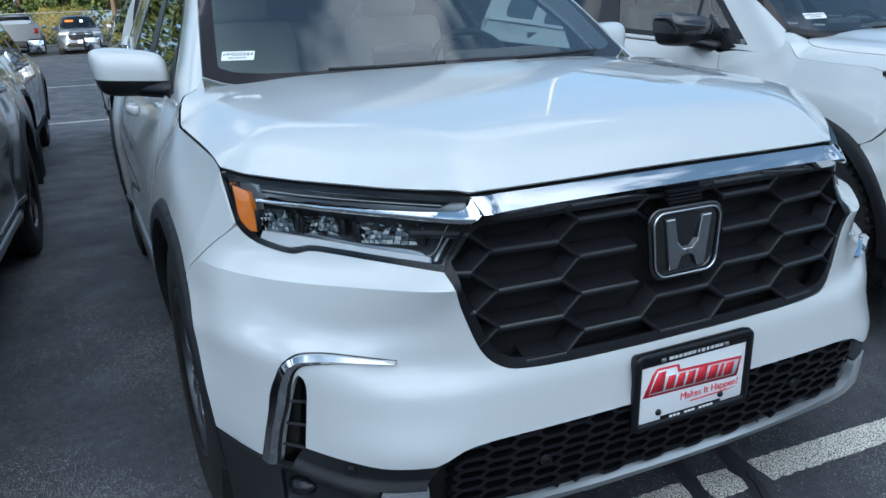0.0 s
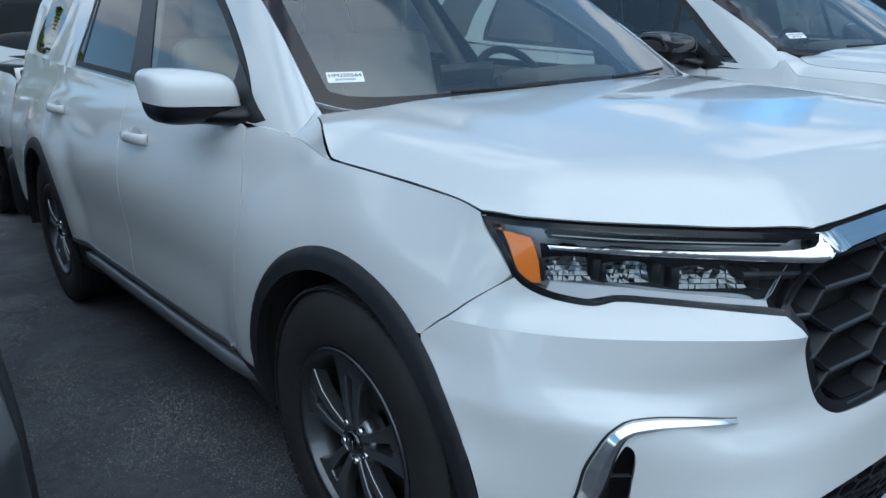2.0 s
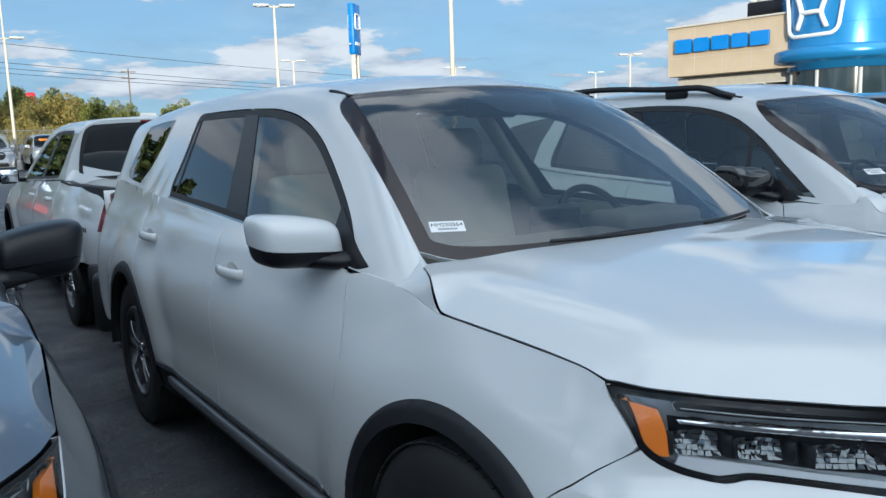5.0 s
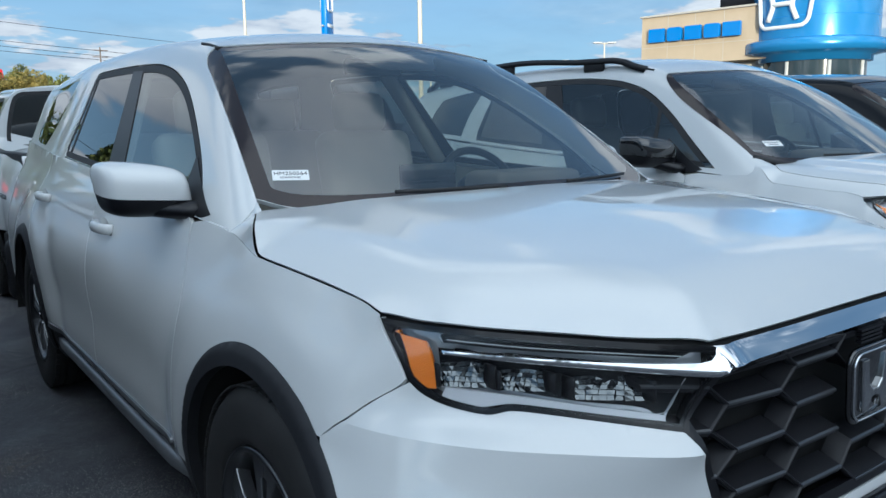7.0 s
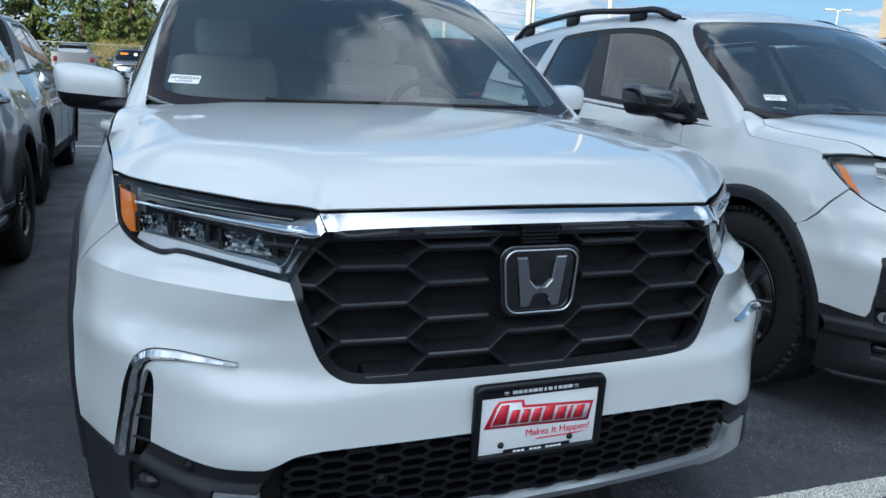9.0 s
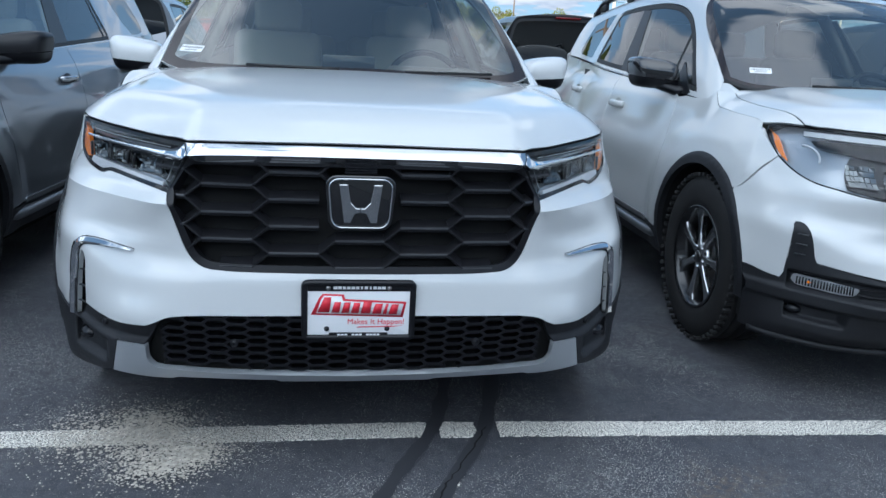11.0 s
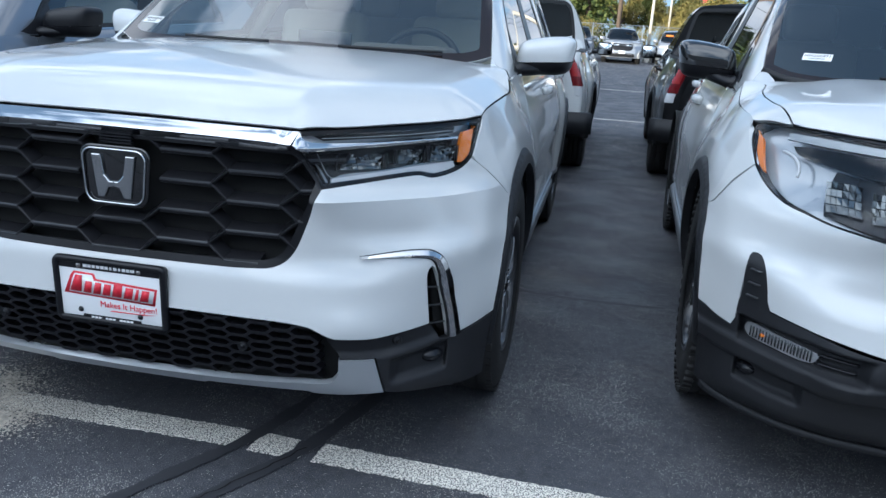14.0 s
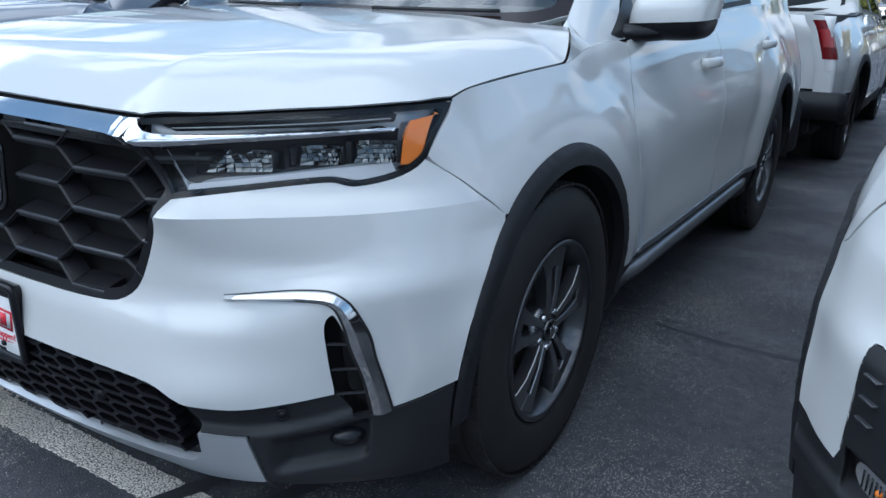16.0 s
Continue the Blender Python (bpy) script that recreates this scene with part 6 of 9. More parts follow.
def cabin(S, car, trim=None, lining=None):
    """Dashboard, wheel, seats and lining, as far as they show through the glass."""
    trim, lining = trim or BEIGE, lining or CABIN
    inside_ = new("interior")
    inside_.parent = car
    ys = np.linspace(1.24, 1.62, 8)
    v, f = [], []
    for y in ys:
        for x in np.linspace(-0.74, 0.74, 17):
            z = 1.10 + 0.03 * math.sin((y - 1.24) / 0.38 * 2.2) - 0.05 * abs(x) ** 3 - 0.25 * max(0, y - 1.55)
            v.append((x, y + 0.12 * x * x, z))
    f = [(r * 17 + c, r * 17 + c + 1, r * 17 + c + 18, r * 17 + c + 17) for r in range(7) for c in range(16)]
    part("dashboard", (v, f), DASH, inside_, "dark brown dashboard top")
    part("dashboard_front", box((1.48, 0.10, 0.42), (0, 1.72, 0.86), 0.04, 3), DASH, inside_)
    part("floor_pan", box((1.60, 2.9, 0.04), (0, 3.0, 0.42)), DASH, inside_)
    part("rear_bulkhead", box((1.40, 0.05, 0.9), (0, 4.45, 0.85), 0.02), lining, inside_)
    head = [(x, y, float(S.top(x, y)) - 0.045) for y in np.linspace(2.02, 4.3, 14) for x in np.linspace(-0.58, 0.58, 11)]
    part("headliner", (head, [(r * 11 + c, r * 11 + c + 1, r * 11 + c + 12, r * 11 + c + 11) for r in range(13) for c in range(10)]), lining, inside_)
    for sx in (1, -1):
        door_in = [(sx * 0.775, y, z) for y in (1.6, 3.6) for z in (0.45, 1.12 if y < 2 else 1.18)]
        part("door_lining", (door_in, [(0, 1, 3, 2)]), trim, inside_)
        post = [(sx * (float(S.top_x(y, z)) - 0.035), y, z) for y, z in ((2.55, 1.12), (2.62, 1.30), (2.70, 1.48), (2.76, 1.60))]
        part("pillar_lining", tube(post, ring(8, 0.03, 0.05), up=(0, 1, 0)), lining, inside_)

    def seat(x, y, wide, head_n=1):
        st = new("seat")
        st.parent = inside_
        part("seat_cushion", box((wide, 0.52, 0.16), (x, y, 0.66), 0.05, 3), trim, st)
        part("seat_back", box((wide * 0.96, 0.15, 0.66), (0, 0, 0), 0.06, 3, pose(x, y + 0.33, 1.00, -14)), trim, st, "leather seat back")
        for h in range(head_n):
            hx = x + (h - (head_n - 1) / 2) * wide / head_n
            part("headrest", box((0.27, 0.11, 0.19), (0, 0, 0), 0.045, 3, pose(hx, y + 0.43, 1.41, -10)), trim, st)
            for e in (1, -1):
                part("headrest_post", tube([(hx + e * 0.06, y + 0.40, 1.26), (hx + e * 0.06, y + 0.42, 1.36)], ring(6, 0.006), up=(0, 1, 0)), CHROME, st)
    seat(-0.38, 2.25, 0.52)
    seat(0.38, 2.25, 0.52)
    seat(-0.34, 3.15, 0.62)
    seat(0.34, 3.15, 0.62)
    # steering wheel, dash hood and screen
    wheel_m = pose(0.38, 1.74, 1.08, 62, 0, 0)
    part("steering_wheel", moved(tube([(0.185 * math.cos(a), 0.185 * math.sin(a), 0) for a in np.linspace(0, 2 * math.pi, 40, endpoint=False)], ring(10, 0.016), True), wheel_m), SATIN, inside_)
    part("steering_hub", moved(solid(rounded(0.09, 0.07, 0.03), 0.05, None, 0.01), wheel_m @ pose(0, 0, -0.03)), SATIN, inside_)
    for a in (0, math.pi, -math.pi / 2):
        part("steering_spoke", moved(tube([(0.06 * math.cos(a), 0.06 * math.sin(a), 0), (0.18 * math.cos(a), 0.18 * math.sin(a), 0)], ring(8, 0.018, 0.010)), wheel_m), SATIN, inside_)
    part("instrument_hood", box((0.42, 0.22, 0.09), (0.38, 1.50, 1.135), 0.035, 3), DASH, inside_)
    part("centre_screen", box((0.24, 0.02, 0.13), (0, 1.58, 1.15), 0.008, 2), GLOSS, inside_)
    part("rear_view_mirror", box((0.25, 0.03, 0.065), (0, 1.93, 1.565), 0.014, 3), SATIN, inside_)


PILOT_LINES = dict(
    hood=([(0, 0.080), (0.25, 0.083), (0.42, 0.090), (0.482, 0.099)], [(0.482, 0.099), (0.55, 0.160), (0.62, 0.221), (0.75, 0.351), (0.83, 0.446), (0.867, 0.53)],
          [(float(PILOT.hood_x(y)) - 0.003, y) for y in (0.53, 0.66, 0.78, 0.90, 1.00, 1.04, 1.09, 1.14, 1.215)], [(0.805, 1.215), (0.78, 1.24), (0.70, 1.215), (0.5, 1.155), (0.25, 1.115), (0, 1.10)]),
    shoulder=1.0, wing_y=(0.53, 1.262), wing_back=[(1.30, 1.089)], pillar_y=1.262, shell_corner=[(0.797, 1.256), (0.832, 1.248)],
    lamp_edge=[(0.8735, 1.0), (0.8705, 0.96), (0.8685, 0.928), (0.8645, 0.899)], seam=[(0.8712, 0.8872), (0.9123, 0.8418), (0.9450, 0.7978), (0.9606, 0.7668)],
    windows=([(1.50, 1.115), (2.0, 1.140), (2.6, 1.172), (3.30, 1.208), (3.455, 1.218)], [(3.455, 1.218), (3.475, 1.26), (3.44, 1.42), (3.42, 1.56), (3.40, 1.600), (3.35, 1.612)], [(3.35, 1.612), (3.0, 1.612), (2.66, 1.604), (2.44, 1.590), (2.23, 1.553), (2.03, 1.484), (1.825, 1.372), (1.625, 1.237), (1.50, 1.115)]),
    quarter=([(4.13, 1.262), (3.98, 1.36), (3.86, 1.50), (3.80, 1.598)], [(3.80, 1.598), (4.1, 1.592), (4.38, 1.575)], [(4.38, 1.575), (4.47, 1.45), (4.52, 1.34), (4.50, 1.30), (4.40, 1.276), (4.13, 1.262)]),
    screen=([(0, 1.085), (0.25, 1.10), (0.5, 1.142), (0.70, 1.22), (0.775, 1.285)], [(0.775, 1.285), (0.745, 1.45), (0.705, 1.66), (0.668, 1.83), (0.640, 1.945), (0.625, 1.972), (0.60, 1.975)], [(0.60, 1.975), (0.45, 1.93), (0.25, 1.895), (0, 1.885)]),
    corner=([(0.78, 1.236), (0.804, 1.216), (0.812, 1.214)], [(1.24, 1.106), (1.262, 1.090)], [(0.776, 1.282), (0.797, 1.256), (0.832, 1.248)]),
    frit=0.048, wheel="five", knobs=False, track=0.842,
)


def pilot(m, coat, label, group, mirror_mat, rim_mat, face_mat, handle_mat):
    car = empty("parked_suv", label, "car", group, m)
    pilot_nose(PILOT, car, coat)
    suv_body(PILOT, car, coat, mirror_mat, rim_mat, face_mat, handle_mat, PILOT_LINES)
    cabin(PILOT, car)
    return car

# ---- the two-row SUV ----
PASSPORT_LINES = dict(
    hood=([(0, 0.126), (0.25, 0.141), (0.42, 0.176), (0.52, 0.226), (0.64, 0.316), (0.75, 0.426), (0.778, 0.468)], [(0.778, 0.468), (0.792, 0.56), (0.806, 0.70), (0.811, 0.85), (0.800, 0.98), (0.782, 1.062)], [(0.782, 1.062), (0.752, 1.100), (0.70, 1.112), (0.5, 1.05), (0.25, 1.00), (0, 0.985)]),
    shoulder=None, wing_y=(0.63, 1.12), wing_back=[(1.15, 1.110), (1.172, 1.096)], pillar_y=1.172, shell_corner=[(0.802, 1.180), (0.828, 1.160)],
    lamp_edge=[(0.868, 1.03), (0.876, 1.0), (0.873, 0.97), (0.868, 0.94), (0.862, 0.918)], seam=[(0.873, 0.905), (0.914, 0.852), (0.956, 0.768)],
    windows=([(1.36, 1.120), (2.0, 1.152), (2.6, 1.188), (3.25, 1.226), (3.40, 1.236)], [(3.40, 1.236), (3.42, 1.28), (3.40, 1.42), (3.36, 1.55), (3.32, 1.592), (3.25, 1.602)], [(3.25, 1.602), (3.0, 1.612), (2.60, 1.616), (2.36, 1.606), (2.13, 1.575), (1.94, 1.515), (1.75, 1.405), (1.55, 1.257), (1.36, 1.120)]),
    quarter=([(3.62, 1.262), (3.60, 1.40), (3.54, 1.52), (3.50, 1.585)], [(3.50, 1.585), (3.80, 1.565), (4.05, 1.53)], [(4.05, 1.53), (4.12, 1.42), (4.14, 1.34), (4.10, 1.30), (4.0, 1.285), (3.62, 1.262)]),
    screen=([(0, 0.985), (0.25, 1.00), (0.5, 1.045), (0.70, 1.128), (0.783, 1.205)], [(0.783, 1.205), (0.764, 1.33), (0.724, 1.55), (0.676, 1.74), (0.635, 1.84), (0.61, 1.868), (0.585, 1.87)], [(0.585, 1.87), (0.45, 1.83), (0.25, 1.795), (0, 1.785)]),
    corner=([(0.745, 1.103), (0.765, 1.088), (0.782, 1.070), (0.805, 1.098), (0.842, 1.118)], [(1.15, 1.108), (1.172, 1.094)], [(0.776, 1.201), (0.786, 1.197), (0.803, 1.180), (0.828, 1.160), (0.858, 1.172)]),
    divider=([(1.76, 1.163), (1.785, 1.164)], [(1.785, 1.164), (1.835, 1.445)], [(1.835, 1.445), (1.81, 1.432)], [(1.81, 1.432), (1.76, 1.163)]),
    frit=0.035, seal=True, mirror_rise=0.024, wheel="seven", knobs=True, track=0.828,
)


def passport_nose(S, car, coat):
    F, k = on_front(S), (1.12, 1.0)
    lamp_low = [(0.862, 0.918), (0.852, 0.896), (0.830, 0.865), (0.792, 0.836), (0.74, 0.822), (0.694, 0.811), (0.62, 0.803), (0.58, 0.799), (0.515, 0.793)]
    vent = [(0.798, 0.552), (0.806, 0.575), (0.810, 0.60), (0.824, 0.67), (0.832, 0.690), (0.852, 0.692), (0.862, 0.672), (0.866, 0.60), (0.868, 0.55), (0.870, 0.497)]
    low = runs(S, [(0, 0.580), (0.28, 0.580), (0.40, 0.574), (0.46, 0.556), (0.545, 0.520)], [(0.545, 0.520), (0.62, 0.529), (0.70, 0.538), (0.798, 0.552)], vent, [(0.870, 0.497), (0.879, 0.468)], [(0.879, 0.468), (0.915, 0.475), (0.945, 0.487)])
    rim = np.array([(1.0, z) for z in np.linspace(0.49, 0.766, 20)])
    seam = runs(S, [(0.955, 0.766), (0.911, 0.850), (0.869, 0.905), (0.862, 0.914)])[1:]
    grille_edge = [(0.515, 0.793), (0.500, 0.76), (0.470, 0.70), (0.438, 0.665), (0.36, 0.648), (0, 0.645)]
    up = runs(S, lamp_low, grille_edge)
    part("front_bumper", sheet([both(np.vstack([low, rim, seam, up[1:]]))], F, 0.02, 0.004, scale=k), coat, car)
    cu = np.vstack([[(u, 0.24) for u in np.linspace(-0.99, 0.99, 60)], [(u, 1.0) for u in np.linspace(0.90, -0.90, 60)]])
    part("bumper_core", sheet([cu], lambda u, z: (S.front.at(u, z)[0] * 0.97, S.front.at(u, z)[1] + 0.085, z), 0.06, 0, scale=k), VOID, car)
    # lower black fascia with a recessed band for fog lamps
    for sx in (1, -1):
        edge = runs(S, [(0.0, 0.576), (0.28, 0.576), (0.40, 0.570), (0.46, 0.552), (0.545, 0.516)], [(0.545, 0.516), (0.62, 0.525), (0.70, 0.534), (0.798, 0.548)], [(q[0] - (0.0 if i < 5 else -0.002), q[1] - 0.002) for i, q in enumerate(vent)], [(0.870, 0.495), (0.879, 0.464)], [(0.879, 0.464), (0.915, 0.471), (0.945, 0.483)])
        side_rim = np.array([(1.0, z) for z in np.linspace(0.485, 0.232, 16)])
        bottom = runs(S, [(0.93, 0.228), (0.86, 0.226), (0.70, 0.230), (0.5, 0.245), (0.3, 0.26), (0, 0.262)])

        def fascia(u, z):
            x, y = S.front.at(u, z)
            groove = smooth(z, 0.436, 0.444) * smooth(-z, -0.506, -0.498) * smooth(-u, -0.772, -0.757) * smooth(u, 0.30, 0.33)
            shelf = 0.026 * smooth(z, 0.378, 0.392) * smooth(-z, -0.446, -0.430) * smooth(u, 0.22, 0.36)
            hook = 0.040 * smooth(-np.abs(u - 0.63), -0.14, -0.11) * smooth(-np.abs(z - 0.352), -0.035, -0.018)
            nose_ = 0.02 * smooth(-u, -0.52, -0.40) * smooth(z, 0.33, 0.42)
            return sx * x, y + 0.050 * groove - shelf + hook - nose_, z
        part("lower_fascia", sheet([np.vstack([edge, side_rim, bottom])], fascia, 0.007, 0.02, scale=k), PLASTIC, car, "black textured lower bumper fascia")
        lampz = to_u(S, chain([(0.842, 0.470), (0.837, 0.490), (0.78, 0.490), (0.70, 0.484), (0.676, 0.480)], [(0.676, 0.480), (0.690, 0.452), (0.78, 0.449), (0.832, 0.453), (0.842, 0.470)], step=0.01))
        fog = part("fog_lamp", sheet([lampz], lambda u, z: (sx * S.front.at(u, z)[0], S.front.at(u, z)[1] + 0.026, z), 0.008, 0.02, scale=k), FOG_LENS, car, "clear ribbed fog lamp")
        for q in np.linspace(0.695, 0.828, 20):
            x, y = S.front.at(S.front.u_of(q, 0.467), 0.467)
            part("lens_rib", box((0.003, 0.008, 0.030), (sx * float(x), float(y) + 0.024, 0.469), 0.001, 1), REFLECTOR, fog)
        x, y = S.front.at(S.front.u_of(0.80, 0.465), 0.465)
        part("amber_bulb", box((0.014, 0.010, 0.012), (sx * float(x), float(y) + 0.025, 0.470), 0.005, 3), AMBER, fog)
        x, y = S.front.at(S.front.u_of(0.828, 0.352), 0.352)
        part("lower_lamp", moved(lathe([(0.0, -0.012), (0.022, -0.010), (0.034, 0.0), (0.038, 0.02)], 20, "y"), pose(sx * float(x), float(y) + 0.03, 0.352, 0, 0, sx * 46) @ Matrix.Diagonal((1, 1, 0.55, 1))), LAMP_BODY, car)
        for zz in (0.575, 0.613, 0.651):
            x, y = S.front.at(S.front.u_of(0.840, zz), zz)
            part("vent_louvre", box((0.040, 0.02, 0.004), (0, 0, 0), 0.001, 1, pose(sx * float(x), float(y) + 0.002, zz, 0, 0, sx * 55)), LIP_GLINT, car)
        for zz in (0.458, 0.482):
            bar = [(sx * float(a), float(b) + 0.028, zz) for q in np.linspace(0.325, 0.455, 10) for a, b in [S.front.at(q, zz)]]
            part("slot_bar", tube(bar, [(-0.010, -0.003), (0.010, -0.003), (0.010, 0.003), (-0.010, 0.003)]), SATIN, car)
        part("bumper_lip", tube([(sx * float(a), float(b) - 0.004, 0.226 + 0.004 * abs(q)) for q in np.linspace(0.0, 0.93, 24) for a, b in [S.front.at(q, 0.235)]], [(-0.008, -0.012), (0.008, -0.012), (0.006, 0.008), (-0.006, 0.008)]), PLASTIC, car)
        # headlight
        top = [(0.50, 1.024), (0.56, 1.028), (0.632, 1.031), (0.70, 1.033), (0.762, 1.036), (0.80, 1.036), (0.835, 1.033), (0.856, 1.024)]
        edge_out = [(0.856, 1.024), (0.868, 1.0), (0.870, 0.97), (0.866, 0.94), (0.862, 0.918)]
        outline = runs(S, top, edge_out, lamp_low, [(0.515, 0.793), (0.520, 0.86), (0.510, 0.96), (0.500, 1.024)])
        head = new("headlight")
        head.parent = car

        def lay(lift):
            def fn(u, z):
                x, y = S.front.at(u, z)
                return sx * (x + 0.5 * lift * smooth(u, 0.5, 0.8)), y - lift, z
            return fn

        def zone(*rr):
            return [to_u(S, chain(*rr, step=0.012))]
        part("housing", sheet([outline], lay(-0.05), 0.03, 0, scale=k), LAMP_MIST, head, "grey reflective lamp housing")
        part("bezel", sheet([outline, band(S, outline, -0.005)], lay(-0.002), 0.014, 0.05, scale=k), LAMP_EDGE, head)
        part("amber_reflector", sheet(zone([(0.858, 1.008), (0.848, 0.99)], [(0.848, 0.99), (0.846, 0.94), (0.842, 0.90)], [(0.842, 0.90), (0.852, 0.915), (0.860, 0.95), (0.856, 1.008)]), lay(-0.012), 0.014, 0.01, scale=k), AMBER, head)
        part("brow", sheet(zone([(0.512, 0.990), (0.62, 0.990), (0.74, 0.990), (0.778, 0.986)], [(0.778, 0.986), (0.770, 0.968), (0.70, 0.950), (0.60, 0.936), (0.52, 0.928)], [(0.52, 0.928), (0.512, 0.990)]), lay(-0.008), 0.014, 0.03, scale=k), LAMP_EDGE, head, "black brow above the lamps")
        part("light_guide", sheet(zone([(0.515, 1.010), (0.60, 1.014), (0.70, 1.018), (0.785, 1.019)], [(0.785, 1.019), (0.792, 1.002)], [(0.792, 1.002), (0.70, 0.998), (0.60, 0.996), (0.515, 0.995)], [(0.515, 0.995), (0.515, 1.010)]), lay(-0.006), 0.012, 0.008, scale=k), LAMP_GREY, head, "grey light guide along the top")
        part("inner_bezel", sheet(zone([(0.525, 0.922), (0.60, 0.930), (0.68, 0.938)], [(0.68, 0.938), (0.70, 0.88), (0.705, 0.825)], [(0.705, 0.825), (0.62, 0.812), (0.525, 0.802)], [(0.525, 0.802), (0.525, 0.922)]), lay(-0.036), 0.02, 0.012, scale=k), LAMP_BODY, head, "black lamp inner panel")
        # two faceted bowls, one beside the other
        for a, b, za, zb in ((0.545, 0.605, 0.832, 0.905), (0.625, 0.700, 0.838, 0.915)):
            facets, rng = [], random.Random(int(a * 1000))
            for i in range(6):
                for j in range(4):
                    corners = []
                    for zz in (za + (zb - za) * (j + 0.06) / 4, za + (zb - za) * (j + 0.94) / 4):
                        for xx in (a + (b - a) * (i + 0.05) / 6, a + (b - a) * (i + 0.95) / 6):
                            yy = float(S.front.at(S.front.u_of(xx, zz), zz)[1])
                            mid_x, mid_z = (xx - (a + b) / 2) / (b - a), (zz - (za + zb) / 2) / (zb - za)
                            corners.append((sx * xx, yy + 0.034 - 0.05 * mid_x**2 - 0.04 * mid_z**2 + rng.uniform(-0.004, 0.004), zz))
                    facets.append((corners, [(0, 1, 3, 2)]))
            part("reflector_bowl", joined(*facets), REFLECTOR, head, flat=True)
        arcp = []
        for a in np.linspace(1.5, 3.6, 14):
            q, zc = 0.795 + 0.035 * math.cos(a), 0.925 + 0.042 * math.sin(a)
            x, y = S.front.at(S.front.u_of(q, zc), zc)
            arcp.append((sx * float(x), float(y) + 0.012, zc))
        part("light_ring", tube(arcp, ring(6, 0.0045), up=(0, 1, 0)), LAMP_PALE, head, "pale curved light guide")
        part("lens", sheet([band(S, outline, -0.005)], lay(0.0), 0.02, 0, scale=k), CLEAR, head, "clear headlight lens").visible_shadow = False
        # top of the wing between hood line and flank
        y0, y1 = 0.45, 1.12
        inner = [(0.782, 0.470), (0.796, 0.56), (0.810, 0.70), (0.815, 0.85), (0.804, 0.98), (0.786, 1.062)]
        fl = np.linspace(0.63, 1.12, 24)
        flank = np.stack([S.hood_x(fl), fl], 1)
        rim_top = np.vstack([curve(inner, 0.02), curve([(0.786, 1.062), (0.805, 1.10), flank[-1]], 0.02)[1:], flank[::-1][1:], curve([flank[0], (0.84, 0.575), (0.82, 0.535), (0.784, 0.470)], 0.02)[1:-1]])
        part("wing_shoulder", sheet([rim_top], lambda x, y: (sx * x, y, S.hood(x, y)), 0.02, 0.012), coat, car)
    # grille with a black wing across the top
    edge = np.vstack([runs(S, [(0, 0.935), (0.30, 0.925), (0.495, 0.905)], [(0.495, 0.905), (0.512, 0.84), (0.513, 0.797)]), runs(S, grille_edge)])
    full = both(edge)
    grille = part("grille", sheet([full, band(S, full, -0.018)], on_front(S, 0.006), 0.02, 0.04, scale=k), SMOKE_CHROME, car, "dark grille surround")
    part("grille_backing", sheet([full], on_front(S, -0.05), 0.06, 0, scale=k), VOID, grille)
    for z in (0.69, 0.735, 0.78, 0.825, 0.87):
        wide = float(np.interp(z, (0.65, 0.70, 0.793, 0.9), (0.38, 0.462, 0.50, 0.48)))
        path = [(float(a), float(b) + 0.012, z) for q in np.linspace(-wide, wide, 26) for a, b in [S.front.at(S.front.u_of(q, z), z)]]
        part("grille_bar", tube(path, [(-0.012, -0.010), (0.016, -0.006), (0.016, 0.006), (-0.012, 0.010)]), SMOKE_CHROME, grille)
    wing = both(runs(S, [(0, 0.948), (0.30, 0.935), (0.50, 0.908), (0.53, 0.903)], [(0.53, 0.903), (0.55, 0.945), (0.53, 0.968)], [(0.53, 0.968), (0.30, 0.995), (0, 1.01)]))
    part("grille_wing", sheet([wing], on_front(S, 0.012), 0.018, 0.02, scale=k), GLOSS, car, "gloss black bar over the grille")


def passport(m, coat, label, group):
    S = PASSPORT
    car = empty("parked_suv", label, "car", group, m)
    passport_nose(S, car, coat)
    suv_body(S, car, coat, GLOSS, BLACK_ALLOY, MACHINED, coat, PASSPORT_LINES)
    cabin(S, car, BLACK_TRIM, GREY_LINING)
    for sx in (1, -1):
        ys = np.linspace(2.02, 4.35, 30)
        in_x = lambda y: 0.60 - 0.09 * float(smooth(y, 2.5, 4.2))
        path = [(sx * in_x(y), y, float(S.top(in_x(y), y)) + (0.050 + 0.018 * float(smooth(y, 2.4, 3.2))) * float(smooth(y, 2.02, 2.25) * smooth(-y, -4.35, -4.12)) + 0.006) for y in ys]
        rail = part("roof_rail", tube(path, [(-0.020, -0.018), (0.020, -0.018), (0.015, 0.016), (-0.015, 0.016)]), SATIN, car, "black roof rail")
        for y in (2.42, 3.3, 4.1):
            part("rail_foot", box((0.03, 0.16, 0.07), (sx * in_x(y), y, float(S.top(in_x(y), y)) + 0.030), 0.01, 2), SATIN, rail)
    return car

# ---- pickup trucks, parked tail to tail with the first row ----
TRUCK = shaped(PILOT, length=5.34, hubs=(0.98, 4.16), belt=(1.13, 0.03, 1.43), tail=(1.745, 3.72, 5.0), tail_round=0.05,
               roof=((1.5, 1.7, 1.95, 2.4, 2.9, 3.6, 4.3, 5.0), (1.62, 1.66, 1.70, 1.745, 1.76, 1.745, 1.72, 1.70)))


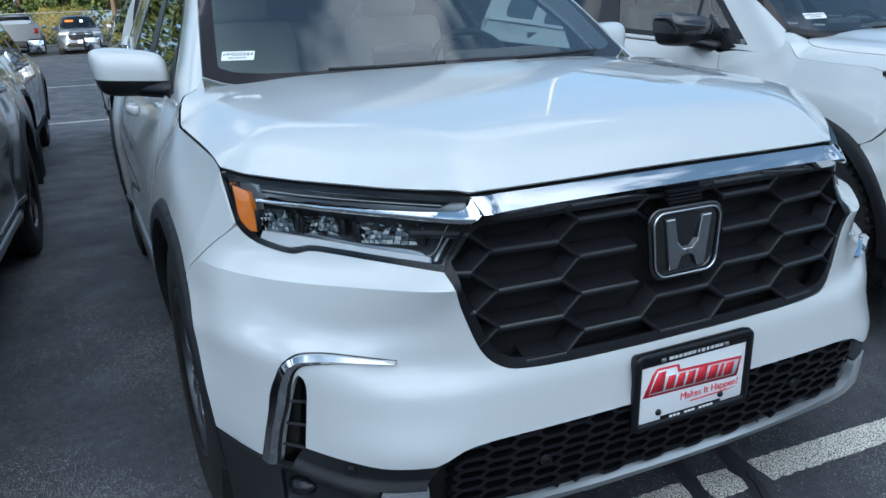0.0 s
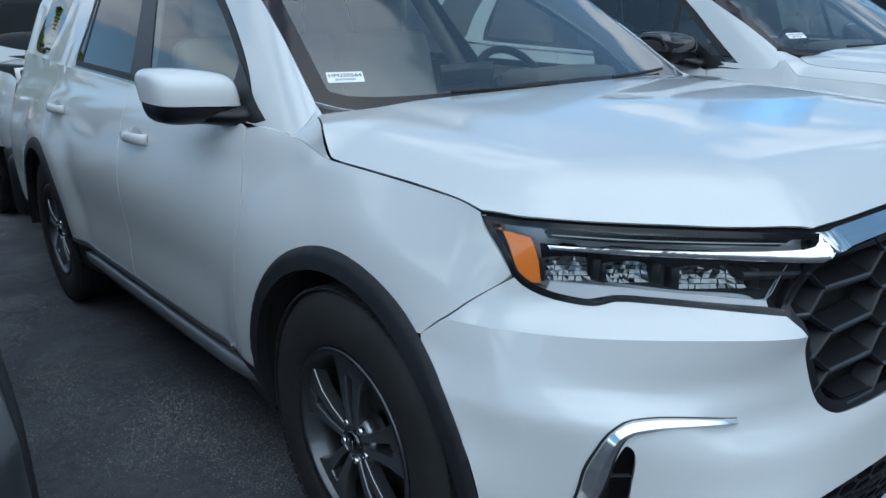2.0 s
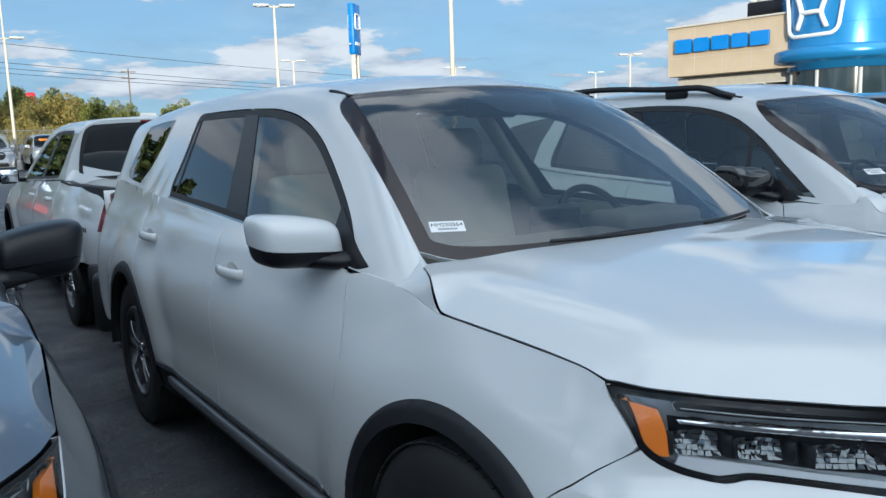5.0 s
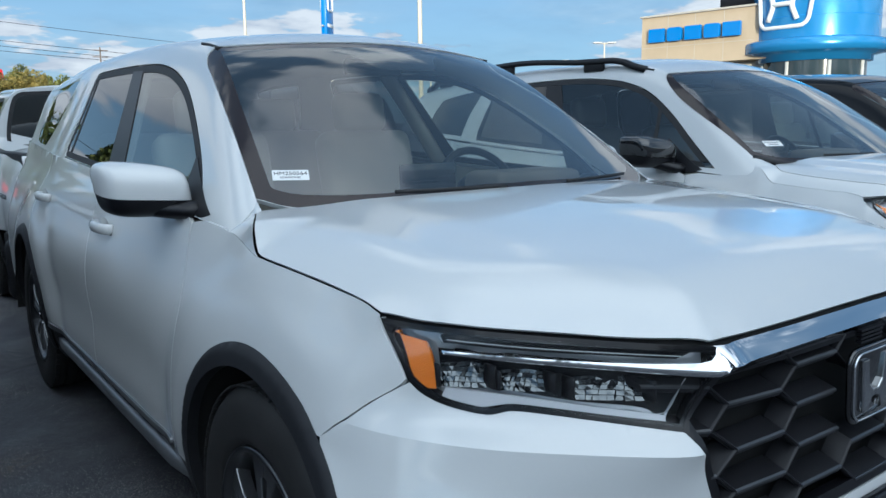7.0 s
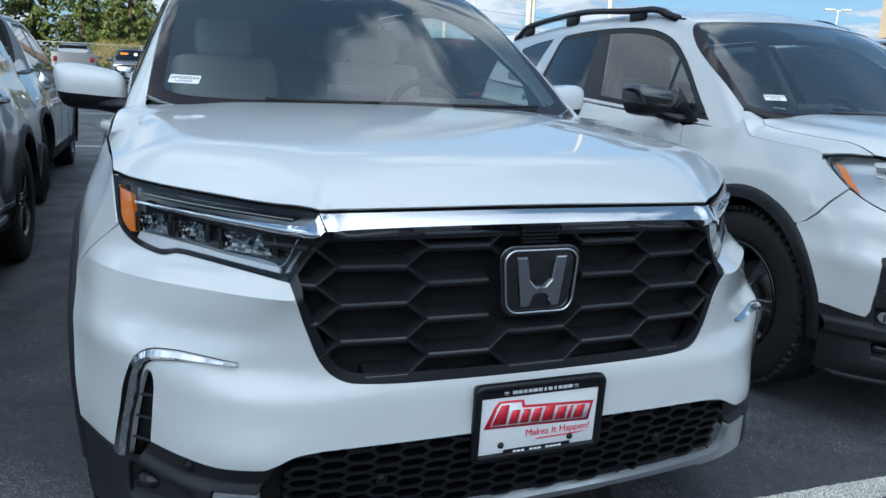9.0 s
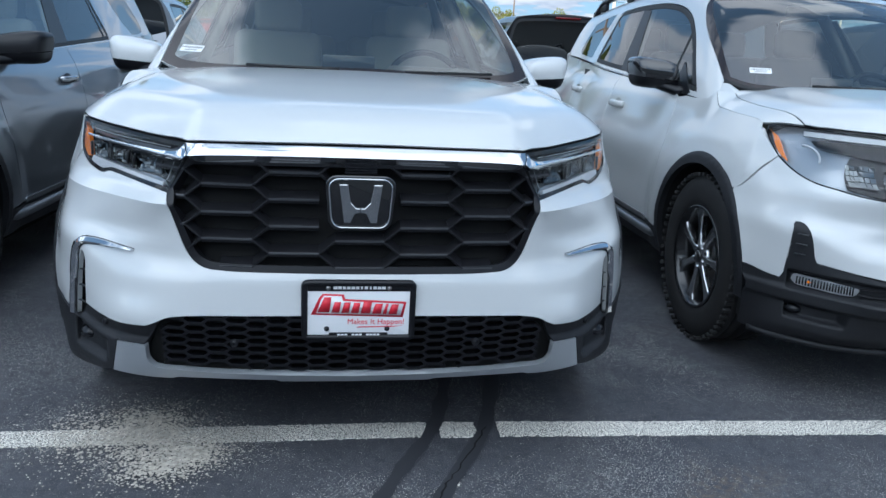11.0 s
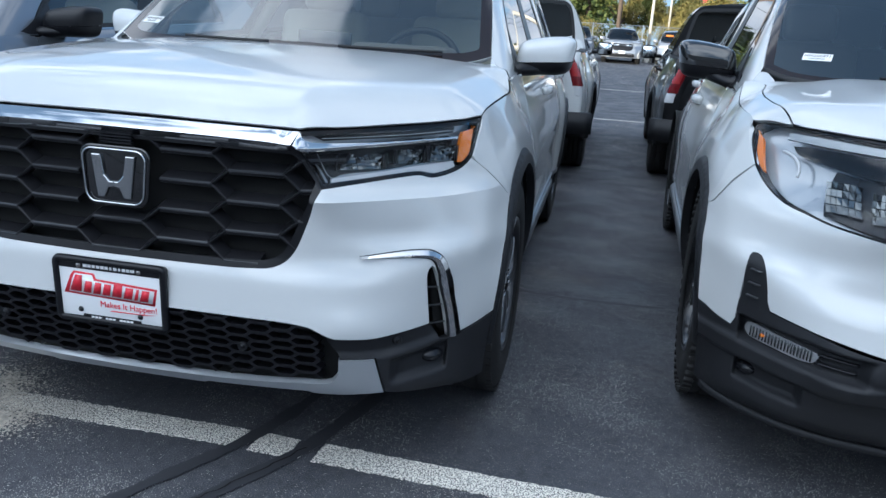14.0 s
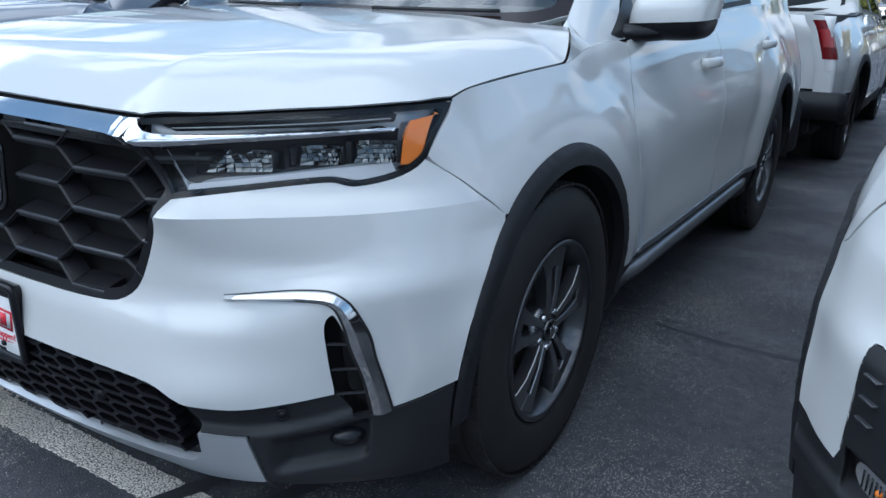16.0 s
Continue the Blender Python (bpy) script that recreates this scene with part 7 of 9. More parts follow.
def truck(m, coat, label, group):
    S = TRUCK
    car = empty("pickup_truck", label, "truck", group, m)
    L, (f_y, r_y), wz, wr = S.p["length"], S.p["hubs"], 0.385, 0.487
    k, mid = (1.12, 1.0), np.array((0, 2.6, 0.9))
    cu = np.vstack([[(u, 0.25) for u in np.linspace(-1, 1, 60)], [(u, 1.0) for u in np.linspace(1, -1, 60)]])
    part("nose", sheet([cu], on_front(S), 0.05, 0, scale=k), coat, car)
    part("hood", sheet([both(np.vstack([curve([(0, 0.08), (0.42, 0.09), (0.482, 0.099), (0.75, 0.351), (0.866, 0.53)], 0.05), curve([(0.866, 0.53), (0.88, 0.9), (0.80, 1.22)], 0.05)[1:], curve([(0.80, 1.22), (0.5, 1.15), (0, 1.10)], 0.05)[1:]]))], lambda x, y: (x, y, S.hood(x, y)), 0.06, 0.01), coat, car)
    bed_z = 1.165
    for sx in (1, -1):
        fn = wing_fn(S, sx)
        front = np.vstack([curve([(0.45, 0.30), (0.46, 0.5), (0.55, 0.8), (0.53, 1.0)], 0.04), curve([(0.53, 1.0), (0.9, 1.04), (1.25, 1.14), (1.5, 1.125)], 0.04)[1:], curve([(1.5, 1.125), (1.5, 0.42)], 0.04)[1:], curve([(1.5, 0.42), (1.47, 0.41)], 0.04)[1:], arc(f_y, wz, wr, 0.05, math.pi - 0.02, 0.04)])
        part("front_wing", sheet([front], fn, 0.06, 0.01), coat, car)
        for a, b in ((1.506, 2.60), (2.606, 3.60)):
            if a < 2:
                out = chain([(a, 0.42), (b, 0.43)], [(b, 0.43), (b, 1.162)], [(b, 1.162), (a, 1.13)], [(a, 1.13), (a, 0.42)], step=0.04)
            else:
                out = np.vstack([curve([(a, 0.43), (3.60, 0.44)], 0.04), curve([(3.60, 0.44), (3.62, 0.8), (3.66, 1.19)], 0.04)[1:], curve([(3.66, 1.19), (a, 1.162)], 0.04)[1:-1]])
            part("door", sheet([out], fn, 0.05, 0.012), coat, car)
            hx = float(S.side(b - 0.14, 1.03))
            part("door_handle", tube([(sx * (hx + d), b - 0.16 + q, 1.03) for q, d in ((-0.10, 0.0), (-0.07, 0.03), (0.07, 0.034), (0.10, 0.0))], ring(8, 0.009, 0.016)), coat, car)
        bed = np.vstack([curve([(3.606, 0.44), (3.626, 0.8), (3.666, 1.19)], 0.04), curve([(3.666, 1.19), (3.9, 1.19), (4.1, 1.175), (5.30, bed_z)], 0.04)[1:], curve([(5.30, bed_z), (5.33, 1.0), (5.30, 0.62)], 0.04)[1:], curve([(5.30, 0.62), (4.66, 0.60)], 0.04)[1:], arc(r_y, wz, wr, 0.46, math.pi - 0.10, 0.04)])
        part("bed_side", sheet([bed], fn, 0.05, 0.012), coat, car)
        # top rail and inner wall of the bed
        rail = [(sx * (float(S.side(y, bed_z)) - 0.035), y, bed_z + 0.004 + 0.02 * float(smooth(-y, -4.1, -3.75))) for y in np.linspace(3.70, 5.29, 24)]
        part("bed_rail", tube(rail, [(-0.045, -0.012), (0.040, -0.012), (0.036, 0.005), (-0.040, 0.005)]), PLASTIC, car, "black bed rail cap")
        part("bed_wall", ([(sx * 0.80, 3.72, 0.72), (sx * 0.80, 5.28, 0.72), (sx * 0.80, 5.28, bed_z), (sx * 0.80, 3.72, bed_z)], [(0, 1, 2, 3)]), PLASTIC, car)
        for cy in (f_y, r_y):
            rim_ = np.vstack([arc(cy, wz, wr + 0.001, -0.15, math.pi + 0.15, 0.04), arc(cy, wz, wr - 0.052, math.pi + 0.15, -0.15, 0.04)])
            part("arch_cladding", sheet([rim_], wing_fn(S, sx, 0.010), 0.03, 0.03), PLASTIC, car)
            well = [(math.cos(a) * 0.445, math.sin(a) * 0.445) for a in np.linspace(-0.10, math.pi + 0.10, 24)]
            v = [(sx * x, cy + c, wz + s) for c, s in well for x in (0.955, 0.62)] + [(sx * 0.62, cy, wz)]
            part("wheel_well", (v, [(2 * i, 2 * i + 1, 2 * i + 3, 2 * i + 2) for i in range(len(well) - 1)] + [(len(v) - 1, 2 * i + 3, 2 * i + 1) for i in range(len(well) - 1)]), VOID, car)
        sill = chain([(1.42, 0.43), (3.70, 0.45)], [(3.70, 0.45), (3.72, 0.30)], [(3.72, 0.30), (1.42, 0.28)], [(1.42, 0.28), (1.42, 0.43)], step=0.05)
        part("sill_cladding", sheet([sill], wing_fn(S, sx, -0.002), 0.06, 0.02), PLASTIC, car)
        # tail lamp that wraps the corner: red above, clear below
        lamp = new("tail_lamp")
        lamp.parent = car
        def wrap(z0, z1, mat, name, bulge=0.012, start=5.14, inset=0.0, wide=0.12):
            v, f = [], []
            zs = np.linspace(z0, z1, 8)
            for z in zs:
                for q in np.linspace(0, 1, 9):
                    if q < 0.5:
                        y = start + (5.32 - start) * q / 0.5
                        x = float(S.side(y, z)) + bulge * math.sin(math.pi * min(1, q * 1.6))
                    else:
                        y, x = 5.335 + 0.010 * math.sin((q - 0.5) * 6), float(S.side(5.32, z)) - wide * (q - 0.5) / 0.5 + 0.006
                    v.append((sx * (x - inset), y - inset, z))
            f = [(r * 9 + c, r * 9 + c + 1, r * 9 + c + 10, r * 9 + c + 9) for r in range(7) for c in range(8)]
            part(name, (v, f), mat, lamp)
        wrap(0.872, 1.137, RED_LENS, "red_lens", 0.014, 5.215, 0.0, 0.088)
        wrap(0.790, 0.869, WHITE_LENS, "reversing_lens", 0.013, 5.262, 0.0, 0.078)
        wrap(0.790, 1.137, coat, "corner_skin", 0.0, 5.14, 0.004)
        wrap(0.61, 0.788, coat, "corner_skin", 0.0)
        wrap(1.138, 1.17, coat, "corner_skin", 0.0)
        wrap(0.955, 1.075, LAMP_CORE, "lamp_core", 0.0155, 5.265, -0.003, 0.070)
        for y in (f_y, r_y):
            wheel(car, (sx * 0.800, y, 0.386), sx, BLACK_ALLOY, MACHINED if coat is not DARK else BLACK_ALLOY, "seven", 0.386)
        # mirror
        mir = part("door_mirror", box((0.20, 0.13, 0.17), (sx * 1.00, 1.66, 1.20), 0.05, 3), SATIN, car, "black door mirror")
        part("mirror_glass", box((0.16, 0.006, 0.13), (sx * 1.00, 1.727, 1.20), 0.002, 1), MIRROR, mir)
        part("mirror_foot", tube([(sx * 0.84, 1.62, 1.15), (sx * 0.94, 1.65, 1.16)], ring(8, 0.04, 0.025)), SATIN, mir)
    # tailgate, bumper, bed floor
    gate = chain([(-0.81, 0.66), (0.81, 0.66)], [(0.81, 0.66), (0.82, 1.165)], [(0.82, 1.165), (-0.82, 1.165)], [(-0.82, 1.165), (-0.81, 0.66)], step=0.04)
    gate_fn = lambda x, z: (x, 5.335 - 0.03 * x * x - 0.03 * smooth(z, 1.09, 1.165) + 0.012 * smooth(z, 0.98, 1.02), z)
    tg = part("tailgate", sheet([gate], gate_fn, 0.04, 0.03), coat, car)
    part("gate_handle", box((0.24, 0.03, 0.07), (0, 5.345, 1.05), 0.012, 2), PLASTIC, tg)
    part("gate_inner", box((1.6, 0.04, 0.46), (0, 5.27, 0.92)), PLASTIC, car)
    part("rear_bumper", joined(tube([(x, 5.36 - 0.10 * abs(x / 0.95) ** 4 + 0.02, 0.56) for x in np.linspace(-0.95, 0.95, 30)], [(-0.10, -0.10), (0.05, -0.09), (0.055, 0.05), (0.03, 0.085), (-0.10, 0.085)])), PLASTIC, car, "black rear bumper")
    part("bumper_valance", box((1.5, 0.10, 0.16), (0, 5.24, 0.40), 0.03, 2), PLASTIC, car)
    part("bed_floor", box((1.62, 1.60, 0.03), (0, 4.50, 0.73)), PLASTIC, car)
    part("undertray", box((1.5, 4.6, 0.04), (0, 2.7, 0.30)), VOID, car)
    # cab shell
    dlo = chain([(1.54, 1.150), (2.6, 1.180), (3.40, 1.205)], [(3.40, 1.205), (3.44, 1.24), (3.46, 1.45), (3.42, 1.60), (3.36, 1.632)], [(3.36, 1.632), (2.66, 1.634), (2.45, 1.615), (2.25, 1.57), (2.06, 1.49), (1.80, 1.335), (1.54, 1.150)], step=0.03)
    ys = np.linspace(1.30, 3.74, 50)
    rim_r = np.stack([S.side(ys, S.belt(ys)) - 0.012, ys], 1)
    back = 3.825
    shell = both(np.vstack([curve([(0, 1.085), (0.5, 1.14), (0.80, 1.27)], 0.04), rim_r, curve([rim_r[-1], (0.80, back - 0.02), (0.5, back), (0, back + 0.01)], 0.03)[1:]]))
    screen = both(np.vstack([curve([(0, 1.095), (0.5, 1.15), (0.76, 1.285)], 0.04), curve([(0.76, 1.285), (0.70, 1.66), (0.62, 1.94)], 0.04)[1:], curve([(0.62, 1.94), (0.3, 1.90), (0, 1.885)], 0.04)[1:]]))
    sides = [plan_of(S, dlo, 1), plan_of(S, dlo, -1)]
    part("cab_roof", sheet([shell, screen, *sides], roof_fn(S), 0.03, 0.012, scale=(2.2, 1.6), middle=mid), coat, car)
    part("windscreen", sheet([screen], roof_fn(S, -0.003), 0.06, 0, middle=mid), PRIVACY, car)
    for sx in (1, -1):
        part("window_trim", sheet([plan_of(S, band(S, dlo, -0.002), sx), plan_of(S, band(S, dlo, -0.03), sx)], roof_fn(S, -0.003), 0.02, 0, scale=(2.2, 1.0), middle=mid), BLACKGUM, car)
        part("side_window", sheet([plan_of(S, band(S, dlo, -0.03), sx)], roof_fn(S, -0.004), 0.04, 0, scale=(2.2, 1.0), middle=mid), PRIVACY, car, "dark tinted side window")
        pill = chain([(2.50, 1.20), (2.66, 1.205)], [(2.66, 1.205), (2.78, 1.60)], [(2.78, 1.60), (2.68, 1.60)], [(2.68, 1.60), (2.50, 1.20)], step=0.03)
        part("centre_pillar", sheet([plan_of(S, pill, sx)], roof_fn(S, 0.001), 0.02, 0, scale=(2.2, 1.0), middle=mid), SATIN, car)
    # rear wall of the cab and its window
    win = chain([(-0.66, 1.20), (0.66, 1.20)], [(0.66, 1.20), (0.68, 1.26), (0.60, 1.62), (0.54, 1.655)], [(0.54, 1.655), (0.2, 1.672), (-0.2, 1.672), (-0.54, 1.655)], [(-0.54, 1.655), (-0.60, 1.62), (-0.68, 1.26), (-0.66, 1.20)], step=0.03)
    wall = chain([(-0.83, 0.75), (0.83, 0.75)], [(0.83, 0.75), (0.82, 1.16), (0.62, 1.64), (0.5, 1.70)], [(0.5, 1.70), (0.2, 1.715), (-0.2, 1.715), (-0.5, 1.70)], [(-0.5, 1.70), (-0.62, 1.64), (-0.82, 1.16), (-0.83, 0.75)], step=0.03)
    bow = lambda d: (lambda x, z: (x, 3.835 + d - 0.05 * (z - 1.2) - 0.06 * x * x, z))
    part("cab_back", sheet([wall, win], bow(0), 0.05, 0.02), coat, car)
    part("rear_window", sheet([win], bow(-0.008), 0.05, 0), PRIVACY, car, "dark rear window of the cab")
    part("rear_window_seal", sheet([band(S, win, 0.012), band(S, win, -0.02)], bow(0.003), 0.02, 0), BLACKGUM, car)
    part("high_lamp", box((0.30, 0.02, 0.025), (0, 3.83, 1.692), 0.006, 2), RED_LENS, car)
    for q in range(5):
        part("side_script", box((0.004, 0.045, 0.035), ((float(S.side(4.75, 0.86)) + 0.003), 4.70 + 0.06 * q, 0.86), 0.001, 1), GLOSS, car)
    return car

# ---- the cars nearby ----
suv = pilot(pose(0, 0, 0), WHITE, "pearl white three-row SUV with black grille and chrome bar", "parked cars", WHITE, RIM_SHADED, ALLOY, WHITE)
grey_suv = copy_thing(suv, pose(-2.63, 0.44, 0, 0, 0, -3.5))
tagged(grey_suv, "grey metallic three-row SUV with black mirrors and black wheels")
for part_ in grey_suv.children_recursive:
    for slot in part_.material_slots:
        swap = {WHITE: GREY, ALLOY: BLACK_ALLOY, RIM_SHADED: BLACK_ALLOY}.get(slot.material)
        if part_.name.startswith("mirror_cap"):
            swap = SATIN
        if part_.name.startswith("door_handle"):
            swap = SMOKE_CHROME
        if swap:
            slot.link = "OBJECT"
            slot.material = swap

white_two_row = passport(pose(2.515, 0.200, 0, 0, 0, -2.2), WHITE, "white two-row SUV with black mirrors, black cladding and roof rails", "parked cars")
truck(pose(0.14, 10.76, 0, 0, 0, 180), WHITE, "white pickup truck parked tail to tail with the SUV", "parked cars")
truck(pose(2.76, 10.75, 0, 0, 0, 178.3), DARK, "black pickup truck with red tail lamps", "parked cars")
truck(pose(-2.42, 10.80, 0, 0, 0, 179), GREY, "grey pickup truck with dark alloy wheels", "parked cars")


def repainted(ob, label, swaps):
    tagged(ob, label)
    for piece in ob.children_recursive:
        for slot in piece.material_slots:
            if slot.material in swaps:
                slot.link, keep = "OBJECT", swaps[slot.material]
                slot.material = keep
    return ob


repainted(copy_thing(suv, pose(5.15, 0.35, 0)), "dark grey three-row SUV parked beyond the white one", {WHITE: DARK, ALLOY: BLACK_ALLOY, RIM_SHADED: BLACK_ALLOY})

# ---- plate and window stickers ----
def lettering(text, size, depth=0.0006):
    """Words as a mesh, centred, lying in x and z."""
    cu = bpy.data.curves.new("letters", "FONT")
    cu.body, cu.size, cu.extrude, cu.align_x, cu.align_y = text, size, depth, "CENTER", "CENTER"
    ob = bpy.data.objects.new("letters", cu)
    scene.collection.objects.link(ob)
    bpy.context.view_layer.update()
    me = ob.evaluated_get(bpy.context.evaluated_depsgraph_get()).to_mesh()
    data = [tuple(v.co) for v in me.vertices], [tuple(p.vertices) for p in me.polygons]
    bpy.data.objects.remove(ob)
    bpy.data.curves.remove(cu)
    return data


def dealer_plate(parent):
    plate = empty("number_plate_holder", "", "")
    plate.parent = parent
    plate.matrix_basis = pose(0.0, 0.004, 0.516, 90 + 3, 0, 0)

    def slab(w, h, r, d, z, x=0, y=0):
        return moved(solid(rounded(w / 2, h / 2, r, 5), d, None, min(0.002, d / 3)), pose(x, y, z))
    part("holder_base", slab(0.318, 0.176, 0.010, 0.016, -0.012), SATIN, plate)
    rim = moved(tube([(x, y, 0) for x, y in rounded(0.155, 0.084, 0.010, 5)], [(-0.010, -0.004), (0.010, -0.004), (0.007, 0.006), (-0.007, 0.006)], True, up=(0, 0, 1)), pose(0, 0, 0.006))
    part("holder_rim", rim, SATIN, plate, "black plate frame")
    part("holder_band", slab(0.300, 0.024, 0.003, 0.003, 0.0045, 0, 0.072), SATIN, plate)
    part("holder_band", slab(0.17, 0.017, 0.003, 0.003, 0.0045, 0.0, -0.076), SATIN, plate)
    part("plate_sheet", slab(0.296, 0.150, 0.006, 0.002, 0.004), PLATE_WHITE, plate, "white advertising plate")
    # brand drawn as plain red blocks on a leaning red-edged band
    band_ = [(-0.137, -0.012), (0.128, -0.020), (0.137, 0.028), (-0.040, 0.036), (-0.044, 0.050), (-0.104, 0.052), (-0.114, 0.040)]
    part("brand_band", moved(solid(band_, 0.0006), pose(0, 0, 0.006)), PLATE_RED, plate)
    inner_ = [(-0.122, -0.007), (0.121, -0.014), (0.129, 0.022), (-0.046, 0.030), (-0.050, 0.045), (-0.100, 0.046), (-0.108, 0.034)]
    part("brand_field", moved(solid(inner_, 0.0006), pose(0, 0, 0.0066)), PLATE_WHITE, plate)
    x = -0.119
    for i, (w, h) in enumerate(((0.034, 0.046), (0.022, 0.032), (0.021, 0.032), (0.022, 0.032), (0.027, 0.036), (0.025, 0.031), (0.010, 0.031), (0.024, 0.031))):
        y0 = -0.004 - 0.0009 * i
        lean = 0.009 if i else 0.020
        out = [(x, y0), (x + w, y0), (x + w + 0.006, y0 + h), (x + lean, y0 + h)]
        part("brand_block", moved(solid(out, 0.0008), pose(0, 0, 0.0072)), PLATE_RED, plate)
        x += w + 0.0062
    part("brand_underline", moved(solid([(-0.006, -0.052), (0.10, -0.050), (0.128, -0.046), (0.10, -0.0475), (0.0, -0.049)], 0.0008), pose(0, 0, 0.0062)), PLATE_RED, plate)
    part("slogan", moved(lettering("Makes It Happen!", 0.0235), pose(0.050, -0.034, 0.0066)), PLATE_RED, plate, "red slogan", flat=True)
    for k, w in enumerate((0.012, 0.010, 0.009, 0.010, 0.011, 0.010, 0.006, 0.010, 0.006, 0.010, 0.010, 0.012)):
        part("writing_bar", slab(w, 0.011, 0.001, 0.0008, 0.0076, -0.068 + 0.0125 * k, 0.072), PLATE_WHITE, plate)
    for k in range(12):
        if k not in (3, 7):
            part("writing_bar", slab(0.0082, 0.0095, 0.001, 0.0008, 0.0076, -0.057 + 0.0104 * k, -0.076), PLATE_WHITE, plate)
    for x, y in ((-0.092, -0.056), (0.083, -0.056), (-0.088, 0.070), (0.086, 0.070)):
        part("plate_screw", moved(lathe([(0.0, 0.006), (0.005, 0.005), (0.008, 0.0)], 14, "z"), pose(x, y, 0.006)), SATIN if y < 0 else STEEL, plate)


def sticker(parent, S, x, y, text, turn):
    """A stock label behind the windscreen, following its slope."""
    e = 0.01
    z = float(S.top(x, y))
    du = Vector((e, 0, float(S.top(x + e, y)) - z)).normalized()
    dv = Vector((0, e, float(S.top(x, y + e)) - z)).normalized()
    n = du.cross(dv).normalized()
    dv = n.cross(du)
    at = Vector((x, y, z)) - n * 0.003
    m = Matrix(((du.x, dv.x, n.x, at.x), (du.y, dv.y, n.y, at.y), (du.z, dv.z, n.z, at.z), (0, 0, 0, 1)))
    m = m @ pose(0, 0, 0, 0, 0, turn)
    tag = part("stock_label", moved(solid(rounded(0.050, 0.0215, 0.002, 3), 0.0006), m), PAPER, parent, "white paper stock label", flat=True)
    part("label_text", moved(lettering(text, 0.0205, 0.0002), m @ pose(0, 0.006, 0.0012)), INK, tag, "", flat=True)
    bars = [moved(solid([(-0.028 + 0.004 * k, -0.014), (-0.0262 + 0.004 * k, -0.014), (-0.0262 + 0.004 * k, -0.0065), (-0.028 + 0.004 * k, -0.0065)], 0.0003), m @ pose(0, 0, 0.001)) for k in range(14)]
    part("label_bar_code", joined(*bars), INK, tag, "", flat=True)


dealer_plate(suv)
sticker(suv, PILOT, -0.656, 1.318, "HM250564", -26)
sticker(white_two_row, PASSPORT, -0.600, 1.215, "HM250471", -22)

